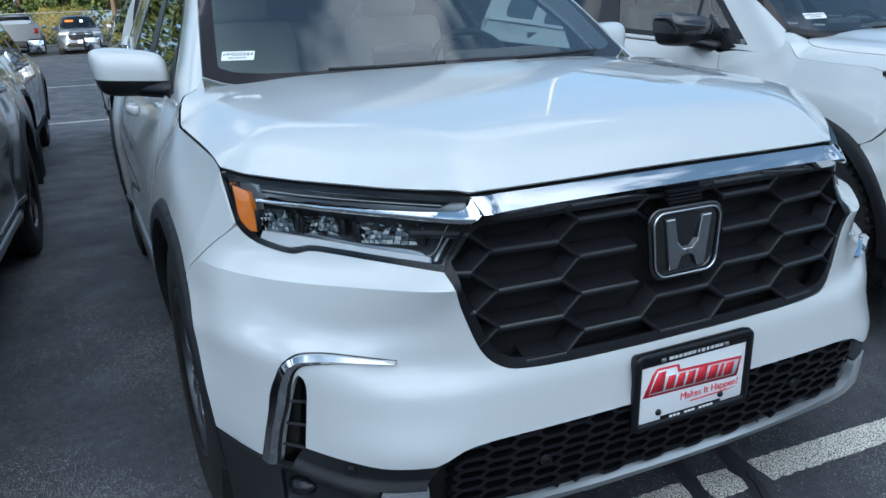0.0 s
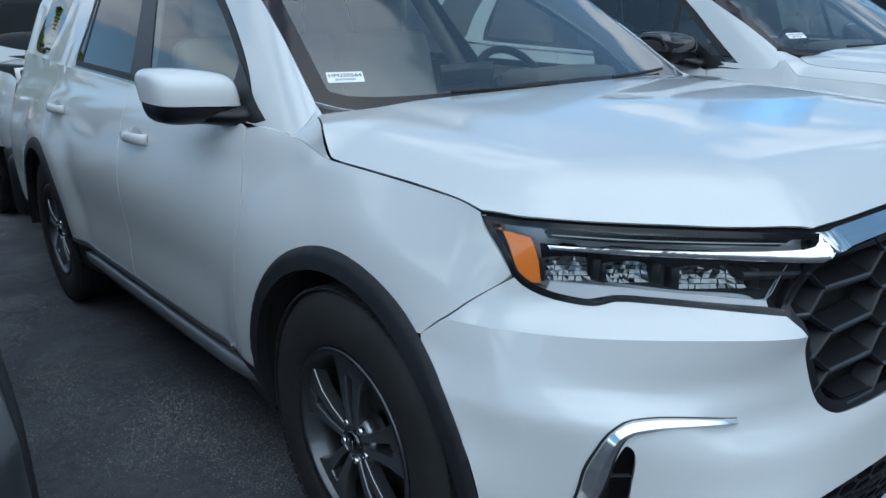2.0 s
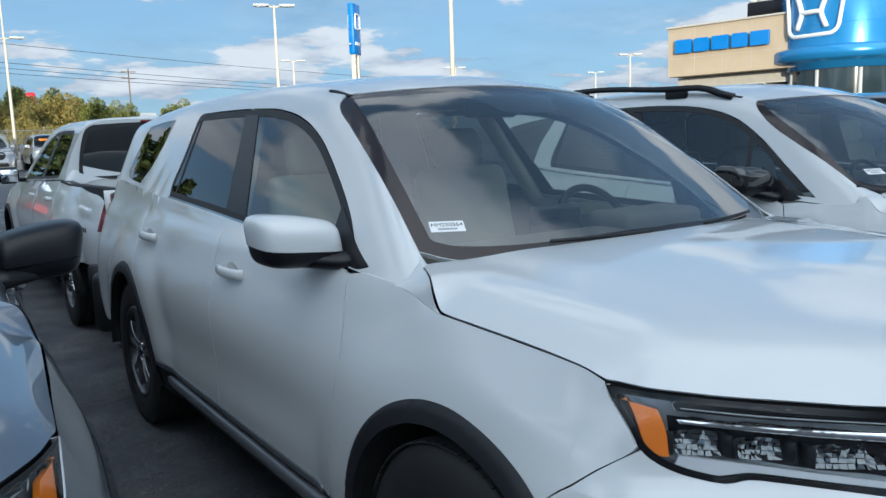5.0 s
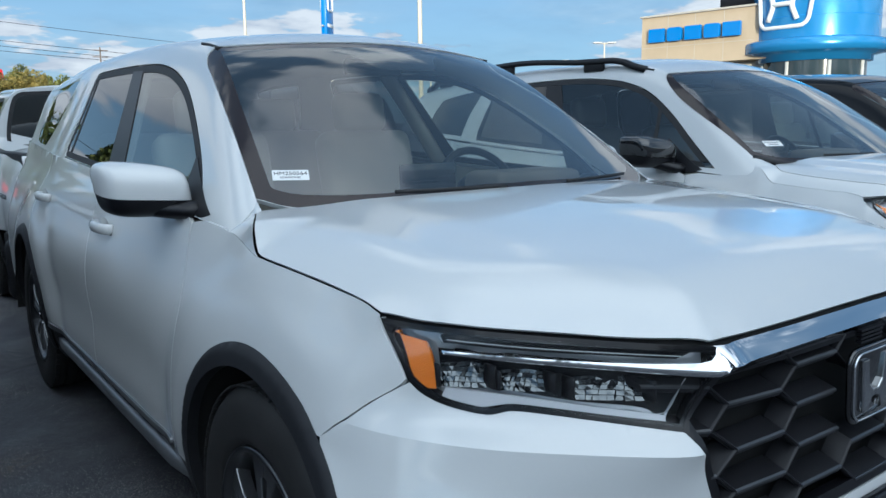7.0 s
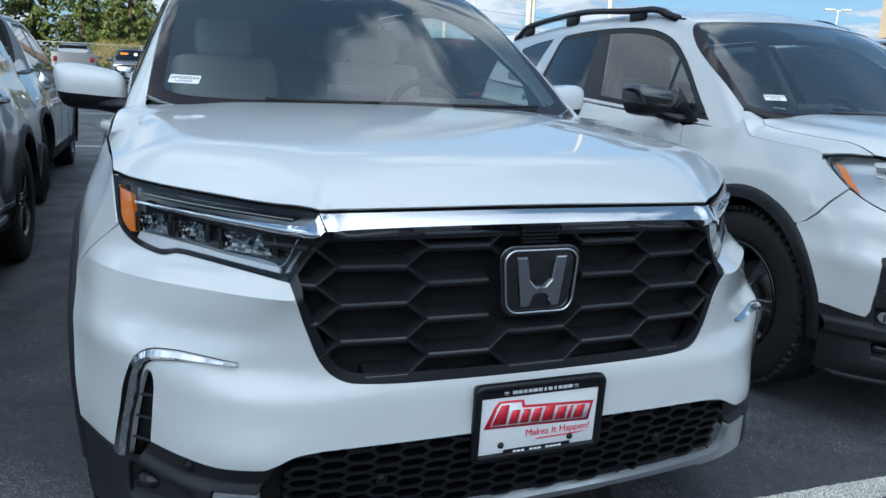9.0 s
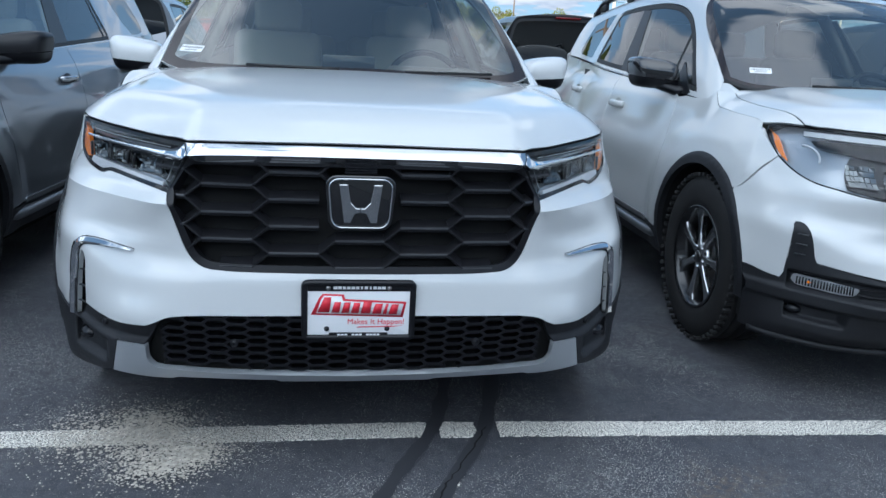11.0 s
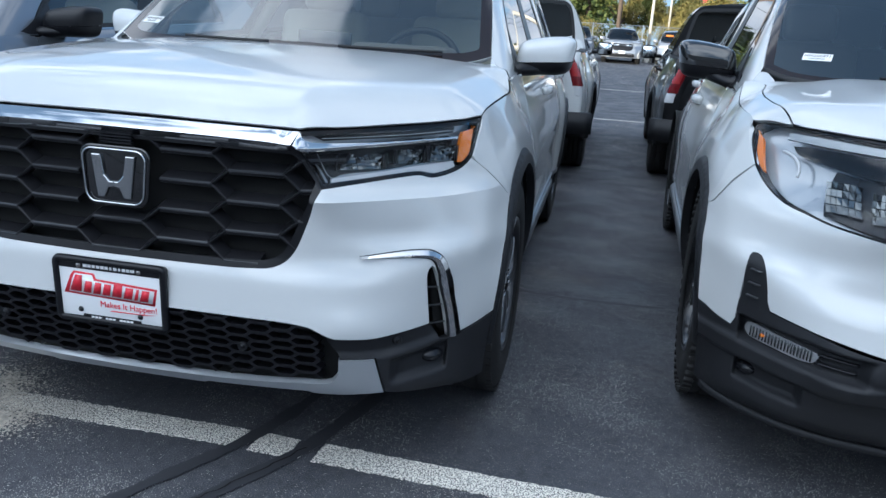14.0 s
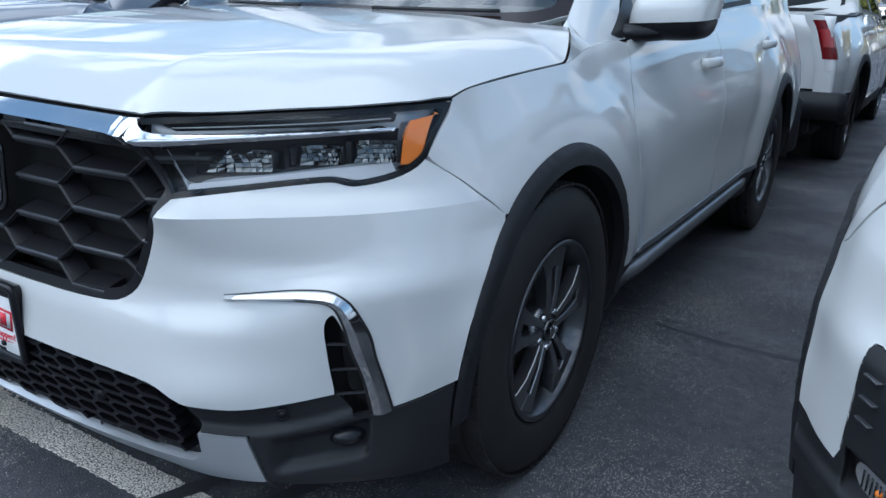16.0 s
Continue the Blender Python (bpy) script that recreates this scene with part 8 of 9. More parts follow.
# ---- far cars, trees, poles, buildings ----
def far_car(m, coat, label, facing=True, note=None, low=False):
    """A car across the aisle, plainer than the near ones."""
    S = PILOT if not low else SEDAN
    car = empty("far_car", label, "car", "cars across the aisle", m)
    L, (f_y, r_y), wz, wr = S.p["length"], S.p["hubs"], 0.385, 0.47
    k, mid = (1.12, 1.0), np.array((0, 2.6, 0.9))
    cu = np.vstack([[(u, 0.30) for u in np.linspace(-1, 1, 40)], [(u, 0.98) for u in np.linspace(1, -1, 40)]])
    part("nose", sheet([cu], on_front(S), 0.07, 0, scale=k), coat, car)
    part("grille", sheet([both(runs(S, [(0, 0.94), (0.44, 0.93), (0.50, 0.80), (0.40, 0.64), (0, 0.63)], step=0.05))], on_front(S, 0.006), 0.07, 0.006, scale=k), SATIN, car)
    part("lower_intake", sheet([both(runs(S, [(0, 0.49), (0.55, 0.48), (0.60, 0.36), (0, 0.33)], step=0.05))], on_front(S, 0.006), 0.07, 0.006, scale=k), PLASTIC, car)
    part("grille_bar", sheet([both(runs(S, [(0, 0.90), (0.45, 0.90), (0.45, 0.86), (0, 0.86)], step=0.05))], on_front(S, 0.014), 0.07, 0.006, scale=k), CHROME, car)
    part("number_plate", box((0.31, 0.01, 0.15), (0, -0.012, 0.55), 0.004, 1), PLATE_WHITE, car)
    part("hood", sheet([both(np.vstack([curve([(0, 0.08), (0.42, 0.09), (0.75, 0.351), (0.866, 0.53)], 0.08), curve([(0.866, 0.53), (0.88, 0.9), (0.80, 1.22)], 0.08)[1:], curve([(0.80, 1.22), (0.5, 1.15), (0, 1.10)], 0.08)[1:]]))], lambda x, y: (x, y, S.hood(x, y)), 0.09, 0), coat, car)
    for sx in (1, -1):
        part("headlight", sheet([runs(S, [(0.50, 0.96), (0.80, 0.97), (0.85, 0.96)], [(0.85, 0.96), (0.84, 0.86), (0.56, 0.84), (0.50, 0.96)], step=0.04)], lambda u, z: (sx * S.front.at(u, z)[0], S.front.at(u, z)[1] - 0.008, z), 0.05, 0.008, scale=k), WHITE_LENS, car)
        side = np.vstack([curve([(0.45, 0.30), (0.50, 0.7), (0.53, 1.0)], 0.06), curve([(0.53, 1.0), (1.25, 1.14), (1.5, 1.12), (L - 0.15, S.belt(L) - 0.02)], 0.06)[1:], curve([(L - 0.15, S.belt(L) - 0.02), (L - 0.03, 0.8), (L - 0.05, 0.45)], 0.06)[1:], curve([(L - 0.05, 0.45), (r_y + wr, 0.40)], 0.06)[1:], arc(r_y, wz, wr, 0.03, math.pi - 0.03, 0.06), curve([(r_y - wr, 0.40), (f_y + wr, 0.40)], 0.06)[1:-1], arc(f_y, wz, wr, 0.03, math.pi - 0.03, 0.06)])
        part("body_side", sheet([side], wing_fn(S, sx), 0.09, 0.01), coat, car)
        for y in (f_y, r_y):
            t = part("wheel", moved(lathe([(0.20, 0.10), (0.24, 0.12), (0.36, 0.118), (0.385, 0.09), (0.385, -0.09), (0.36, -0.118)], 24), pose(sx * 0.80, y, 0.385, 0, 0, 0 if sx > 0 else 180)), RUBBER, car)
            part("rim", moved(lathe([(0.0, 0.09), (0.07, 0.10), (0.20, 0.075), (0.225, 0.11)], 20), pose(sx * 0.80, y, 0.385, 0, 0, 0 if sx > 0 else 180)), ALLOY, t)
        part("door_mirror", box((0.20, 0.12, 0.15), (sx * 0.99, 1.64, 1.17), 0.04, 2), coat, car)
        part("tail_lamp", box((0.16, 0.06, 0.22), (sx * 0.74, L - 0.03, 0.98), 0.02, 2), RED_LENS, car)
    ys = np.linspace(1.30, L - 0.16, 40)
    rim_r = np.stack([S.side(ys, S.belt(ys)) - 0.012, ys], 1)
    shell = both(np.vstack([curve([(0, 1.085), (0.5, 1.14), (0.80, 1.27)], 0.06), rim_r, curve([rim_r[-1], (0.5, L - 0.12), (0, L - 0.09)], 0.06)[1:]]))
    screen = both(np.vstack([curve([(0, 1.095), (0.5, 1.15), (0.76, 1.285)], 0.06), curve([(0.76, 1.285), (0.70, 1.66), (0.62, 1.94)], 0.06)[1:], curve([(0.62, 1.94), (0.3, 1.90), (0, 1.885)], 0.06)[1:]]))
    h = S.top(0.3, 2.9) - S.belt(2.9)
    dlo = chain([(1.60, S.belt(1.6) + 0.03), (L - 1.3, S.belt(L - 1.3) + 0.03)], [(L - 1.3, S.belt(L - 1.3) + 0.03), (L - 1.45, S.belt(L) + 0.62 * h)], [(L - 1.45, S.belt(L) + 0.62 * h), (2.4, S.belt(2.4) + 0.74 * h), (2.0, S.belt(2.0) + 0.58 * h), (1.60, S.belt(1.6) + 0.03)], step=0.06)
    part("roof", sheet([shell, screen, plan_of(S, dlo, 1), plan_of(S, dlo, -1)], roof_fn(S), 0.05, 0, scale=(2, 1.2), middle=mid), coat, car)
    part("windscreen", sheet([screen], roof_fn(S, -0.003), 0.08, 0, middle=mid), PRIVACY, car)
    for sx in (1, -1):
        part("side_window", sheet([plan_of(S, dlo, sx)], roof_fn(S, -0.003), 0.06, 0, scale=(2, 1.0), middle=mid), PRIVACY, car)
    part("rear_window", box((1.15, 0.02, 0.40), (0, 0, 0), 0.01, 1, pose(0, L - 0.21 if not low else L - 0.75, 1.42 if not low else 1.2, -30, 0, 0)), PRIVACY, car)
    v = [(x, L - 0.03 - 0.06 * abs(x) ** 3, z) for z in np.linspace(0.40, 1.28 if not low else 1.0, 6) for x in np.linspace(-0.88, 0.88, 9)]
    part("tailgate", (v, [(r * 9 + c, r * 9 + c + 9, r * 9 + c + 10, r * 9 + c + 1) for r in range(5) for c in range(8)]), coat, car)
    part("rear_bumper", box((1.76, 0.14, 0.26), (0, L - 0.05, 0.46), 0.05, 2), PLASTIC, car)
    part("undertray", box((1.6, 4.2, 0.04), (0, 2.5, 0.32)), VOID, car)
    if note:
        for x, w, hh, mat in ((-0.34, 0.34, 0.14, note), (0.16, 0.14, 0.20, PAPER)):
            zz = float(S.top(x, 1.55))
            part("price_card", box((w, 0.006, hh), (0, 0, 0), 0.002, 1, pose(x, 1.55 if hh < 0.18 else 1.50, zz + 0.02 if hh < 0.18 else zz - 0.02, -52, 0, 0)), mat, car, "orange price card" if mat is not PAPER else "white price sheet")
    return car


SEDAN = shaped(PILOT, roof=((1.5, 1.7, 1.95, 2.4, 2.9, 3.6, 4.3, 5.0), (1.36, 1.39, 1.42, 1.45, 1.45, 1.42, 1.36, 1.30)), tail=(1.40, 3.75, 0.42), belt=(1.06, 0.02, 1.43), screen=(1.12, 0.52, 1.10, 0.28))
ORANGE = material("orange_card", (0.75, 0.22, 0.02), 0.6)
FAR = 37.5
for x, y, turn, coat, note, low, label in (
        (-11.2, FAR, 1, DARK, None, False, "black SUV parked across the aisle"), (-8.4, FAR, -1, SILVER, None, False, "silver SUV parked across the aisle"), (-5.7, FAR + 5, 180, RED_CAR, None, False, "red SUV with its tail to the aisle"),
        (-3.0, FAR + 5, 180, GREY, None, False, "grey SUV with its tail to the aisle"), (-0.55, FAR, 1, GREY, ORANGE, False, "grey SUV with an orange price card in the windscreen"), (1.75, FAR, 1, SILVER, None, False, "silver SUV facing the aisle"),
        (4.3, FAR, 0, SILVER, ORANGE, False, "silver SUV with a price card in the windscreen"), (7.0, FAR + 0.4, 2, DARK, ORANGE, False, "dark SUV with an orange price card in the windscreen"), (9.6, FAR + 0.6, -2, RED_CAR, None, False, "red SUV parked across the aisle"),
        (12.3, FAR + 0.5, 0, SILVER, None, True, "silver sedan parked across the aisle"), (15.0, FAR + 0.4, 1, WHITE, None, False, "white SUV parked across the aisle"), (17.8, FAR, 0, BLUE_CAR, None, False, "blue SUV parked across the aisle")):
    far_car(pose(x, y, float(rise(y)) - 0.02, 0, 0, turn), coat, label, True, note, low)


# -- trees
BARK = material("bark", (0.09, 0.065, 0.045), 0.9, bump=0.6, bump_scale=20, vary=0.3, vary_scale=4)


def leaf_mat(name, a, b):
    m = material(name, a, 0.6, spec=0.3)
    nt = m.node_tree
    N, L = nt.nodes.new, nt.links.new
    geo, mix, bs = N("ShaderNodeNewGeometry"), N("ShaderNodeMix"), nt.nodes["Principled BSDF"]
    mix.data_type = "RGBA"
    mix.inputs["A"].default_value, mix.inputs["B"].default_value = (*a, 1), (*b, 1)
    L(geo.outputs["Random Per Island"], mix.inputs["Factor"])
    L(mix.outputs["Result"], bs.inputs["Base Color"])
    bs.inputs["Subsurface Weight"].default_value = 0.0
    return m


GREEN = leaf_mat("green_leaves", (0.11, 0.14, 0.030), (0.25, 0.24, 0.060))
FIR = leaf_mat("fir_needles", (0.045, 0.075, 0.022), (0.13, 0.15, 0.040))
AUTUMN = leaf_mat("turning_leaves", (0.20, 0.19, 0.05), (0.36, 0.27, 0.08))
REDLEAF = leaf_mat("dark_red_leaves", (0.10, 0.02, 0.02), (0.18, 0.05, 0.04))


def leaves(points, size, rng):
    v, f = [], []
    for p in points:
        n = Vector((rng.gauss(0, 1), rng.gauss(0, 1), rng.gauss(0.5, 1))).normalized()
        t = n.orthogonal().normalized()
        t.rotate(Matrix.Rotation(rng.random() * 6.28, 3, n))
        b = n.cross(t)
        s = size * rng.uniform(0.6, 1.4)
        k = len(v)
        v += [tuple(Vector(p) + t * s * a + b * s * c) for a, c in ((-1, -0.15), (0.1, -0.6), (1, 0.1), (-0.1, 0.65))]
        f.append((k, k + 1, k + 2, k + 3))
    return v, f


def tree(name, label, height, spread, leaf, seed, kind="round"):
    rng = random.Random(seed)
    ob = empty(name, label, "tree", "trees beyond the car park")
    trunk = tube([(0.05 * math.sin(3 * q) * height / 8, 0.04 * math.cos(2 * q) * height / 8, q * height * (0.72 if kind == "round" else 0.97)) for q in np.linspace(0, 1, 9)], ring(8, 0.035 * height * 0.6), up=(0, 1, 0), turn=np.linspace(1, 0.15, 9))
    tr = part("trunk", trunk, BARK, ob)
    pts = []
    if kind == "round":
        for i in range(11):
            a, q = rng.random() * 6.28, rng.uniform(0.3, 0.62)
            r = spread * rng.uniform(0.5, 0.95)
            end = (r * math.cos(a), r * math.sin(a), height * (q + rng.uniform(0.12, 0.34)))
            start = (0, 0, height * q * 0.9)
            path = [tuple(np.array(start) * (1 - u) + np.array(end) * u + np.array((0, 0, 0.25 * math.sin(u * 3)))) for u in np.linspace(0, 1, 5)]
            part("limb", tube(path, ring(6, 0.012 * height), up=(0.3, 0.2, 1), turn=np.linspace(1, 0.3, 5)), BARK, tr)
            for c in range(5):
                cc = np.array(end) * rng.uniform(0.72, 1.05) + np.array((rng.gauss(0, 0.2), rng.gauss(0, 0.2), rng.gauss(0, 0.12))) * spread
                cr = spread * rng.uniform(0.16, 0.34)
                for _ in range(230):
                    d = np.array((rng.gauss(0, 1), rng.gauss(0, 1), rng.gauss(0, 0.8)))
                    d = d / np.linalg.norm(d) * cr * rng.uniform(0.65, 1.05)
                    pts.append(cc + d)
        size = 0.0135 * height
    else:
        for i in range(40):
            q = 0.06 + 0.92 * i / 40
            r = spread * (1 - q) ** 0.8 * rng.uniform(0.8, 1.1)
            for j in range(9):
                a = rng.random() * 6.28
                for s in np.linspace(0.2, 1, 16):
                    pts.append((r * s * math.cos(a) + rng.gauss(0, 0.05), r * s * math.sin(a) + rng.gauss(0, 0.05), height * q - 0.25 * r * s + rng.gauss(0, 0.06)))
        size = 0.0145 * height
    part("crown", leaves(pts, size, rng), leaf, ob, flat=True)
    return ob


protos = {
    "oak": tree("broadleaf_tree", "green broadleaf tree beyond the car park", 7.5, 2.8, GREEN, 1),
    "maple": tree("broadleaf_tree", "broadleaf tree with turning yellow leaves", 6.5, 2.5, AUTUMN, 2),
    "lime": tree("broadleaf_tree", "full green broadleaf tree behind the fence", 8.5, 3.0, GREEN, 3),
    "fir": tree("conifer", "tall dark green conifer behind the fence", 10.5, 2.7, FIR, 4, "fir"),
    "plum": tree("broadleaf_tree", "small tree with dark red leaves", 6.0, 2.0, REDLEAF, 5),
    "shrub": tree("shrub", "low roadside shrub with yellow green leaves", 2.6, 2.0, AUTUMN, 6),
}
spots_ = {"oak": [(9.5, 92), (21, 98), (30, 104), (-2, 75), (44, 110), (-30, 60)], "maple": [(5, 60), (13, 84), (1.5, 66), (-38, 55), (8, 63)], "lime": [(-1.5, 58), (4, 70), (9, 75), (13.5, 76), (-22, 62), (-46, 40), (26, 112)],
          "fir": [(-3.5, 55), (-0.5, 53.5), (-6.2, 56), (-8.8, 54.5), (-11.6, 56), (-14.5, 55), (-17.4, 57), (-20.5, 56), (-25, 52), (-29, 48), (-33, 44), (-36, 38), (-39, 32)], "plum": [(30, 57)], "shrub": [(2.5, 52), (6, 53), (10, 54), (14, 58), (17, 62), (-1, 51), (22, 66), (27, 66), (5, 50.5)]}
for kind_, where in spots_.items():
    for n, (x, y) in enumerate(where):
        s = (0.88 + 0.24 * ((n * 37 % 11) / 10)) * (1.0 if kind_ == "fir" else 0.74)
        m = pose(x, y, float(rise(min(y, 90))) - 0.05, 0, 0, 67 * n)
        if n == 0:
            protos[kind_].matrix_basis = m
            protos[kind_].scale = (s, s, s)
        else:
            copy_thing(protos[kind_], m).scale = (s, s, s)

# -- chain-link fence
WIRE = material("galvanised_steel", (0.36, 0.37, 0.37), 0.5, 0.8)
fence = empty("chain_link_fence", "galvanised chain-link fence behind the far cars", "fence")
FY = 49.0
for x in np.arange(-30, 26, 3.0):
    part("fence_post", tube([(x, FY, float(rise(FY))), (x, FY, float(rise(FY)) + 1.9)], ring(6, 0.03), up=(0, 1, 0)), WIRE, fence)
for z in (0.1, 1.85):
    part("fence_rail", tube([(-30, FY, float(rise(FY)) + z), (25.5, FY, float(rise(FY)) + z)], ring(6, 0.022)), WIRE, fence)
wires = []
for x in np.arange(-30, 24, 0.30):
    for e in (1, -1):
        x0, x1 = (x, x + 1.8) if e > 0 else (x + 1.8, x)
        a, b = np.array((x0, FY + 0.01 * e, float(rise(FY)) + 0.08)), np.array((x1, FY + 0.01 * e, float(rise(FY)) + 1.85))
        d = np.array((0.006, 0, 0))
        wires.append(([a - d, a + d, b + d, b - d], [(0, 1, 2, 3)]))
tagged(part("wire_mesh", joined(*wires), WIRE, fence, flat=True), kind="stuff")

# -- lamp posts
CREAM = material("cream_painted_steel", (0.62, 0.56, 0.46), 0.5, vary=0.05)
LAMPHEAD = material("pale_lamp_head", (0.60, 0.60, 0.58), 0.4)


def lamp_post(x, y, top, turn=0, heads=True, thick=0.07):
    z0 = float(rise(y))
    ob = empty("street_lamp", "cream painted car park lamp post with flat twin heads" if heads else "tall cream painted post", "street lamp", "lamp posts", pose(x, y, z0, 0, 0, turn))
    h = top - z0
    part("base", lathe([(0.0, 0.45), (0.22, 0.45), (0.25, 0.40), (0.25, 0.0)], 20, "z"), PLASTER, ob, "concrete base")
    part("pole", tube([(0, 0, q * h) for q in (0.05, 0.4, 0.7, 1)], ring(10, thick), up=(0, 1, 0), turn=[1.1, 1, 0.85, 0.7]), CREAM, ob)
    if heads:
        for e in (1, -1):
            part("lamp_arm", tube([(0, 0, h - 0.08), (e * 0.25, 0, h - 0.03)], ring(8, 0.035)), CREAM, ob)
            hd = part("lamp_head", box((0.62, 0.30, 0.09), (e * 0.52, 0, h), 0.03, 2), LAMPHEAD, ob)
            part("lamp_lens", box((0.40, 0.22, 0.02), (e * 0.54, 0, h - 0.052), 0.004, 1), WHITE_LENS, hd)
    return ob


for x, y, top, turn, heads in ((11.6, 30.2, 7.0, -20, True), (3.1, 41.2, 6.65, 0, True), (21.5, 50, 7.0, -15, True), (36, 51, 7.0, -30, True), (53, 52, 7.1, -30, True), (42.5, 38.6, 7.0, -35, True), (5.03, 57.45, 11.5, 0, False), (12.9, 19.8, 10.5, 0, False)):
    lamp_post(x, y, top, turn, heads)

# -- wooden power poles and their wires
WOOD = material("weathered_pole_wood", (0.16, 0.12, 0.09), 0.9, vary=0.2)
for x, y, h in ((1.5, 47.5, 10.5), (30, 128, 12.0)):
    pole = empty("power_pole", "weathered wooden power pole with cross arms", "power pole", "", pose(x, y, float(rise(min(y, 90)))))
    part("post", tube([(0, 0, 0), (0, 0, h)], ring(8, 0.14), up=(0, 1, 0), turn=[1, 0.7]), WOOD, pole)
    for z in (h - 0.5, h - 1.5):
        part("cross_arm", box((2.2, 0.1, 0.12), (0, 0, z), 0.01, 1), WOOD, pole)
    for q in (-0.9, -0.3, 0.3, 0.9):
        part("insulator", lathe([(0.0, h - 0.28), (0.04, h - 0.30), (0.05, h - 0.40), (0.03, h - 0.44)], 10, "z"), LAMPHEAD, pole) if q == 0.3 else None
BLACKWIRE = material("black_cable", (0.02, 0.02, 0.02), 0.6)
for n, (z0, z1, y1) in enumerate(((8.3, 7.4, 66), (7.3, 6.2, 66), (7.0, 5.9, 66.3), (6.6, 5.75, 65.7))):
    a, b = np.array((-24.0, 43.0, z0 + 0.6)), np.array((52.0, y1, z1 - 0.4))
    pts = [a * (1 - q) + b * q - np.array((0, 0, 2.6 * q * (1 - q))) for q in np.linspace(0, 1, 30)]
    tagged(part("power_line", tube(pts, ring(5, 0.015)), BLACKWIRE, None, "black overhead power line above the far trees"), category="cable", group="power lines")

# -- pylon sign
BLUE = material("sign_blue", (0.01, 0.18, 0.56), 0.35, coat=0.4)
WHITE_SIGN = material("sign_white", (0.75, 0.76, 0.77), 0.4)
pyl = empty("pylon_sign", "tall blue pylon sign on two cream posts", "sign", "", pose(20.1, 38.8, float(rise(38.8)), 0, 0, 40))
for e in (-0.28, 0.28):
    part("sign_post", box((0.20, 0.24, 5.9), (e, 0, 2.95), 0.02, 1), CREAM, pyl)
part("sign_panel", box((1.05, 0.34, 2.75), (0, 0, 7.05), 0.06, 2), BLUE, pyl)
for e in (1, -1):
    part("sign_mark", moved(tube([(x, 0, z) for x, z in rounded(0.34, 0.40, 0.14, 5)], ring(6, 0.06), True, up=(0, 1, 0)), pose(0, e * 0.19, 7.45)), WHITE_SIGN, pyl)
    part("sign_bars", box((0.8, 0.05, 0.18), (0, e * 0.18, 6.25), 0.01, 1), WHITE_SIGN, pyl)
for e in (1, -1):
    part("camera_arm", box((0.30, 0.08, 0.08), (e * 0.65, 0, 6.2), 0.02, 1), LAMPHEAD, pyl)

# -- low white building and red sign far behind
ROOF = material("pale_metal_roof", (0.55, 0.54, 0.52), 0.5, 0.2, vary=0.06)
far_house = empty("far_building", "low white building with a pale gabled roof", "building", "", pose(22, 118, 1.5, 0, 0, -12))
part("wall", box((16, 8, 3.0), (0, 0, 1.5)), PLASTER, far_house, flat=True)
part("roof", ([(-8.6, -4.6, 2.9), (8.6, -4.6, 2.9), (8.6, 4.6, 2.9), (-8.6, 4.6, 2.9), (-8.6, 0, 4.8), (8.6, 0, 4.8)], [(0, 1, 5, 4), (2, 3, 4, 5), (0, 4, 3), (1, 2, 5), (0, 3, 2, 1)]), ROOF, far_house, flat=True)
for q in (-5, -1.5, 2, 5.5):
    wn = part("window", box((1.3, 0.1, 1.2), (q, -4.0, 1.6), 0.02, 1), GLOSS, far_house)
    part("sill", box((1.5, 0.2, 0.08), (q, -4.05, 0.95)), WHITE_SIGN, wn)
red = empty("red_sign", "small red sign on a post", "sign", "", pose(10.5, 88, 1.5))
part("post", tube([(0, 0, 0), (0, 0, 5.0)], ring(8, 0.1), up=(0, 1, 0)), CREAM, red)
part("panel", box((0.9, 0.2, 1.4), (0, 0, 5.0), 0.2, 3), PLATE_RED, red)

# -- dealership: cream wall with blue letters, blue round tower with a canopy
TOWER = material("tower_blue_panels", (0.035, 0.22, 0.50), 0.25, 0.3, coat=0.5, vary=0.03, vary_scale=0.5)
TRIM = material("pale_concrete", (0.48, 0.45, 0.40), 0.8, vary=0.06)
WALL = material("cream_panel_wall", (0.47, 0.38, 0.27), 0.85, vary=0.05, vary_scale=0.8, bump=0.15, bump_scale=40)
SHOP_GLASS = material("dark_shop_glass", (0.022, 0.034, 0.040), 0.07, spec=0.7, vary=0.2, vary_scale=0.4)
deal = empty("dealership_building", "cream walled car showroom with a round blue tower", "building")
A, B = Vector((41.3, 34.27, 0)), Vector((42.37, 26.81, 0))
along = (B - A).normalized()
out = Vector((along.y, -along.x, 0))
if out.x > 0:
    out = -out
length, H = (B - A).length, 7.85
base = Matrix(((along.x, out.x, 0, A.x), (along.y, out.y, 0, A.y), (0, 0, 1, 0.25), (0, 0, 0, 1)))


def put(bm_or_data, at):
    if isinstance(bm_or_data, tuple):
        return moved(bm_or_data, at)
    bmesh.ops.transform(bm_or_data, matrix=at, verts=bm_or_data.verts)
    bmesh.ops.recalc_face_normals(bm_or_data, faces=bm_or_data.faces)
    return bm_or_data


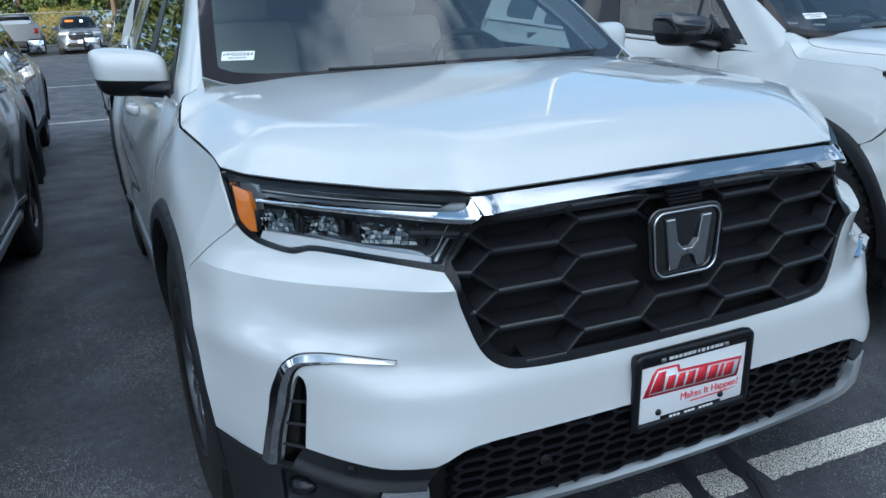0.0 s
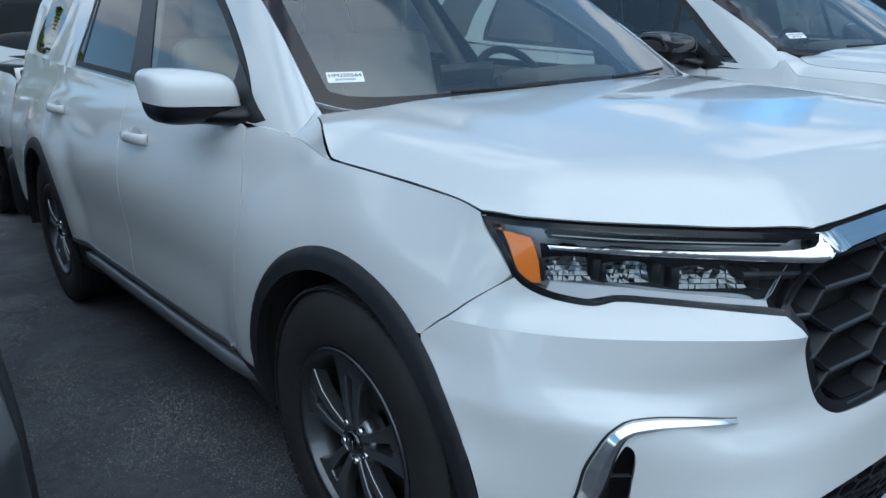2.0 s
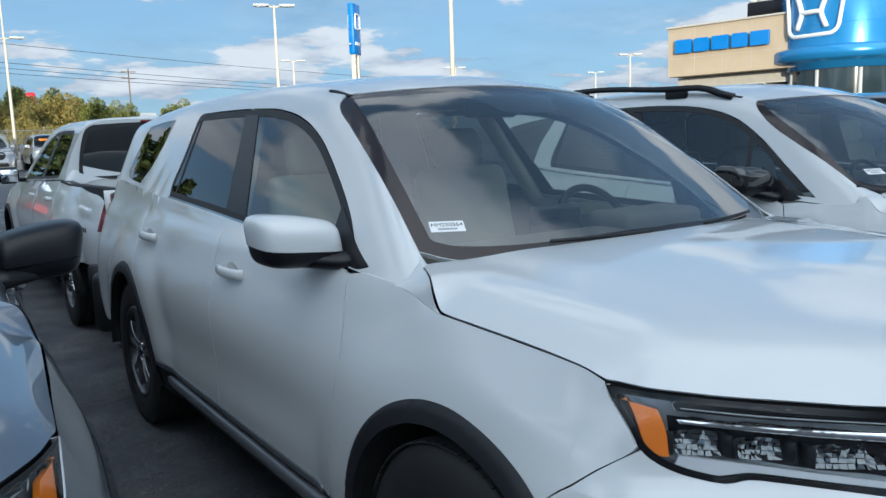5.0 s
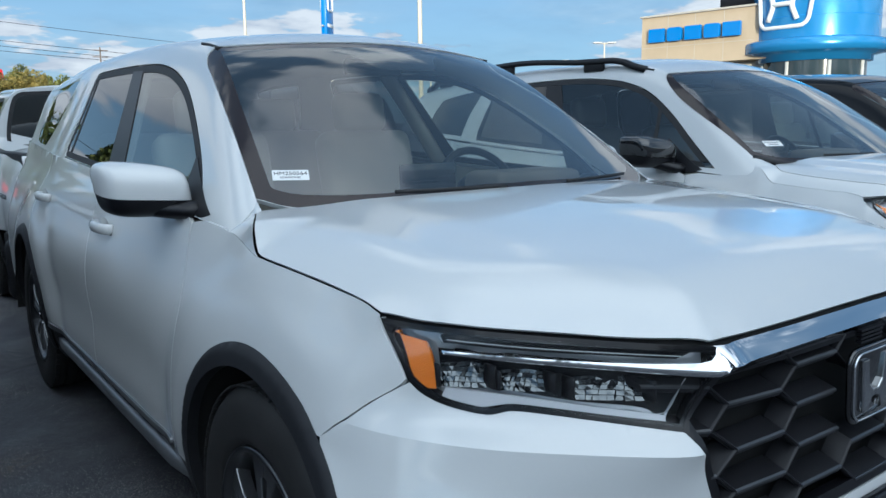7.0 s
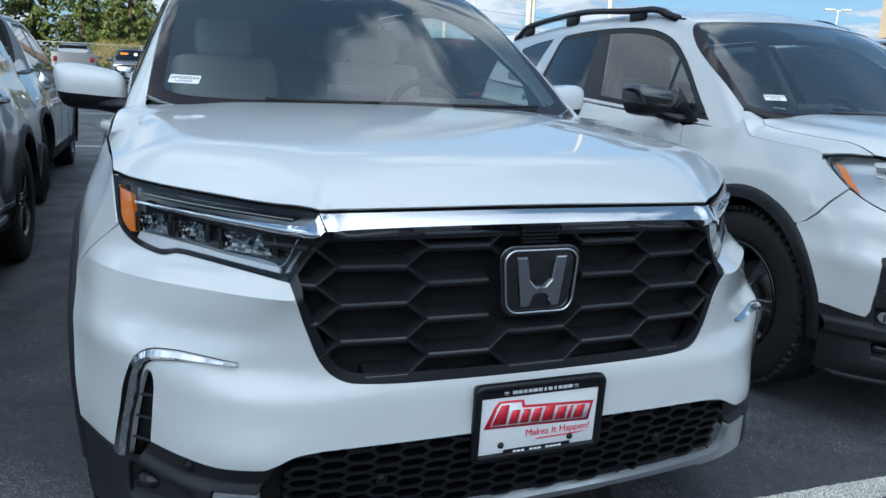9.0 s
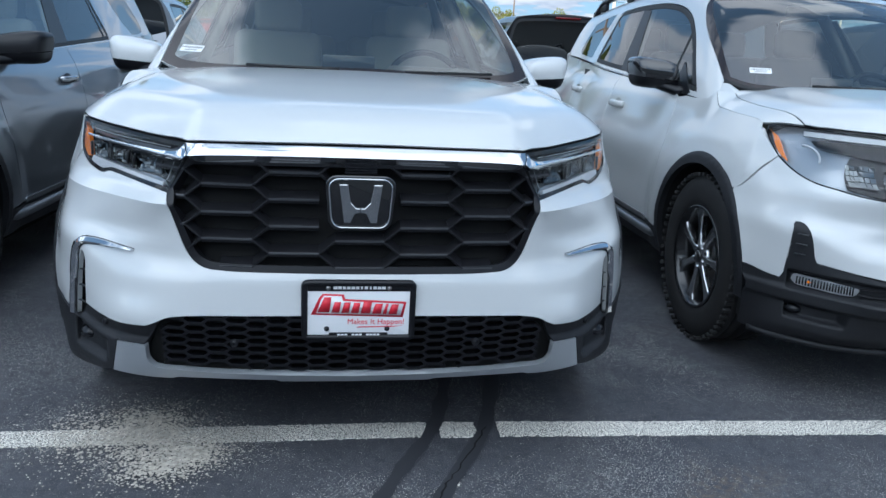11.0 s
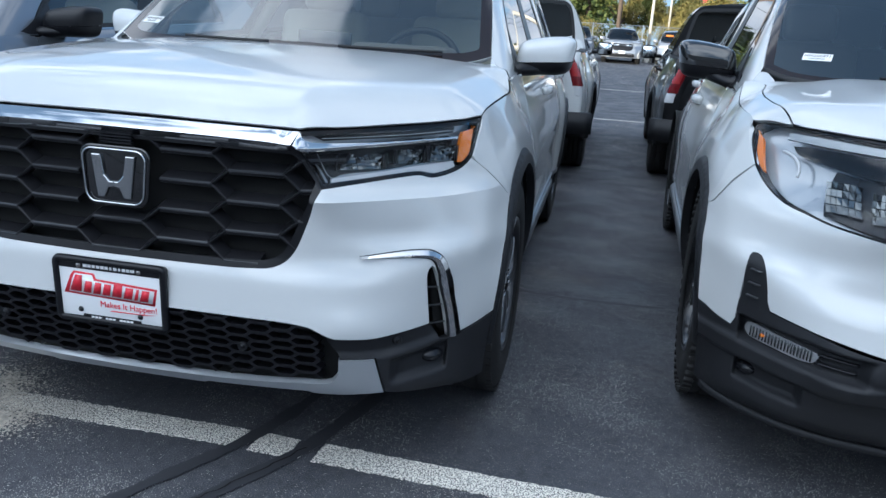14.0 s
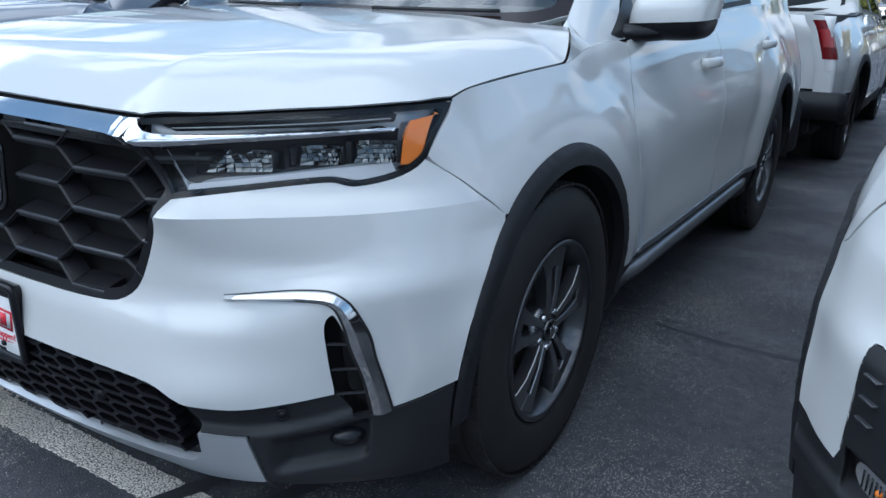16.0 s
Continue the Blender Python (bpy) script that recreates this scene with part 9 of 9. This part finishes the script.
part("upper_wall", put(box((length + 2, 9, 3.1), (length / 2 + 1, -4.5, H - 1.55)), base), WALL, deal, flat=True)
part("wall_cap", put(box((length + 2.2, 9.3, 0.12), (length / 2 + 1, -4.5, H + 0.06), 0.02, 1), base), TRIM, deal, flat=True)
for q in (1.9, 3.8, 5.7):
    part("wall_joint", put(box((0.03, 0.012, 3.1), (q, 0.006, H - 1.55)), base), TRIM, deal, flat=True)
part("wall_joint", put(box((length, 0.012, 0.03), (length / 2, 0.006, H - 1.95)), base), TRIM, deal, flat=True)
part("lower_wall", put(box((length + 2, 7, 4.7), (length / 2 + 1, -4.8, 2.35)), base), TRIM, deal, flat=True)
for q in np.arange(0.8, 7.2, 1.5):
    pane = part("shop_window", put(box((1.3, 0.1, 3.2), (q, -1.26, 2.4), 0.01, 1), base), PRIVACY, deal, "dark shop window")
    part("window_frame", put(box((1.42, 0.06, 3.32), (q, -1.29, 2.4), 0.01, 1), base), LAMPHEAD, pane)
part("roof_house", put(box((3.6, 4, 1.0), (6.7, -3.0, H + 0.6), 0.03, 1), base), SATIN, deal, "dark roof plant housing")
for q in (5.1, 5.7):
    part("roof_vent", put(box((0.45, 0.3, 0.22), (q, -1.4, H + 1.25), 0.05, 1), base), LAMPHEAD, deal)
# the name, drawn as five plain blue blocks standing off the wall
for n, w in enumerate((1.12, 1.04, 1.10, 1.04, 1.14)):
    o = rounded(w / 2, 0.43, 0.18 if n in (1, 3) else 0.05, 5)
    m2 = base @ Matrix(((1, 0, 0, 1.25 + 1.27 * n), (0, 0, 1, 0.14), (0, 1, 0, H - 1.22), (0, 0, 0, 1)))
    blk = part("name_block", moved(solid(o, 0.22, None, 0.02), m2), BLUE, deal, "blue block standing off the wall", flat=True)
T, R = Vector((45.38, 24.58, 0.2)), 3.5
part("tower", moved(lathe([(R, 5.3), (R, 13.5), (R - 0.1, 13.6), (0.0, 13.6)], 64, "z"), pose(*T)), TOWER, deal)
for z in (7.0, 8.6, 10.2, 11.8):
    part("tower_joint", moved(lathe([(R + 0.004, z - 0.015), (R + 0.012, z), (R + 0.004, z + 0.015)], 64, "z"), pose(*T)), BLUE, deal)
part("tower_canopy", moved(lathe([(R - 0.1, 5.85), (R + 0.45, 5.72), (R + 0.55, 5.6), (R + 0.55, 5.1), (R + 0.40, 5.0), (R - 0.3, 4.85), (R - 0.3, 4.55), (0.5, 4.5)], 64, "z"), pose(*T)), TOWER, deal)
part("tower_base", moved(lathe([(R - 0.6, 0.0), (R - 0.6, 4.55)], 64, "z"), pose(*T)), SHOP_GLASS, deal, "dark glazing under the canopy")
for a in np.arange(0, 360, 45):
    part("tower_column", box((0.16, 0.16, 4.5), (T.x + (R - 0.58) * math.cos(radians(a)), T.y + (R - 0.58) * math.sin(radians(a)), 2.45), 0.01, 1), LAMPHEAD, deal)
# round-cornered white mark on the tower
mark_a = math.atan2(-0.5 - T.y, -1.9 - T.x) - radians(30)
mm = pose(T.x, T.y, 8.0, 0, 0, math.degrees(mark_a))


def wrapped(x, z, r):
    return r * math.cos(x / R), r * math.sin(x / R), z


rimp = [wrapped(x, z, R + 0.10) for x, z in rounded(1.62, 1.38, 0.5, 8, flare=0.08)]
part("tower_mark_rim", moved(tube(rimp, ring(8, 0.12), True, up=(1, 0, 0)), mm), WHITE_SIGN, deal, "white rounded frame on the tower")
bars_ = []
for e in (1, -1):
    pts = [(e * 1.0, 1.05), (e * 0.62, 0.1), (e * 0.58, -0.2), (e * 0.88, -1.0)]
    bars_.append(tube([wrapped(x, z, R + 0.09) for x, z in curve(pts, 0.2)], ring(8, 0.15), up=(1, 0, 0)))
bars_.append(tube([wrapped(x, -0.1, R + 0.09) for x in np.linspace(-0.62, 0.62, 6)], ring(8, 0.14), up=(1, 0, 0)))
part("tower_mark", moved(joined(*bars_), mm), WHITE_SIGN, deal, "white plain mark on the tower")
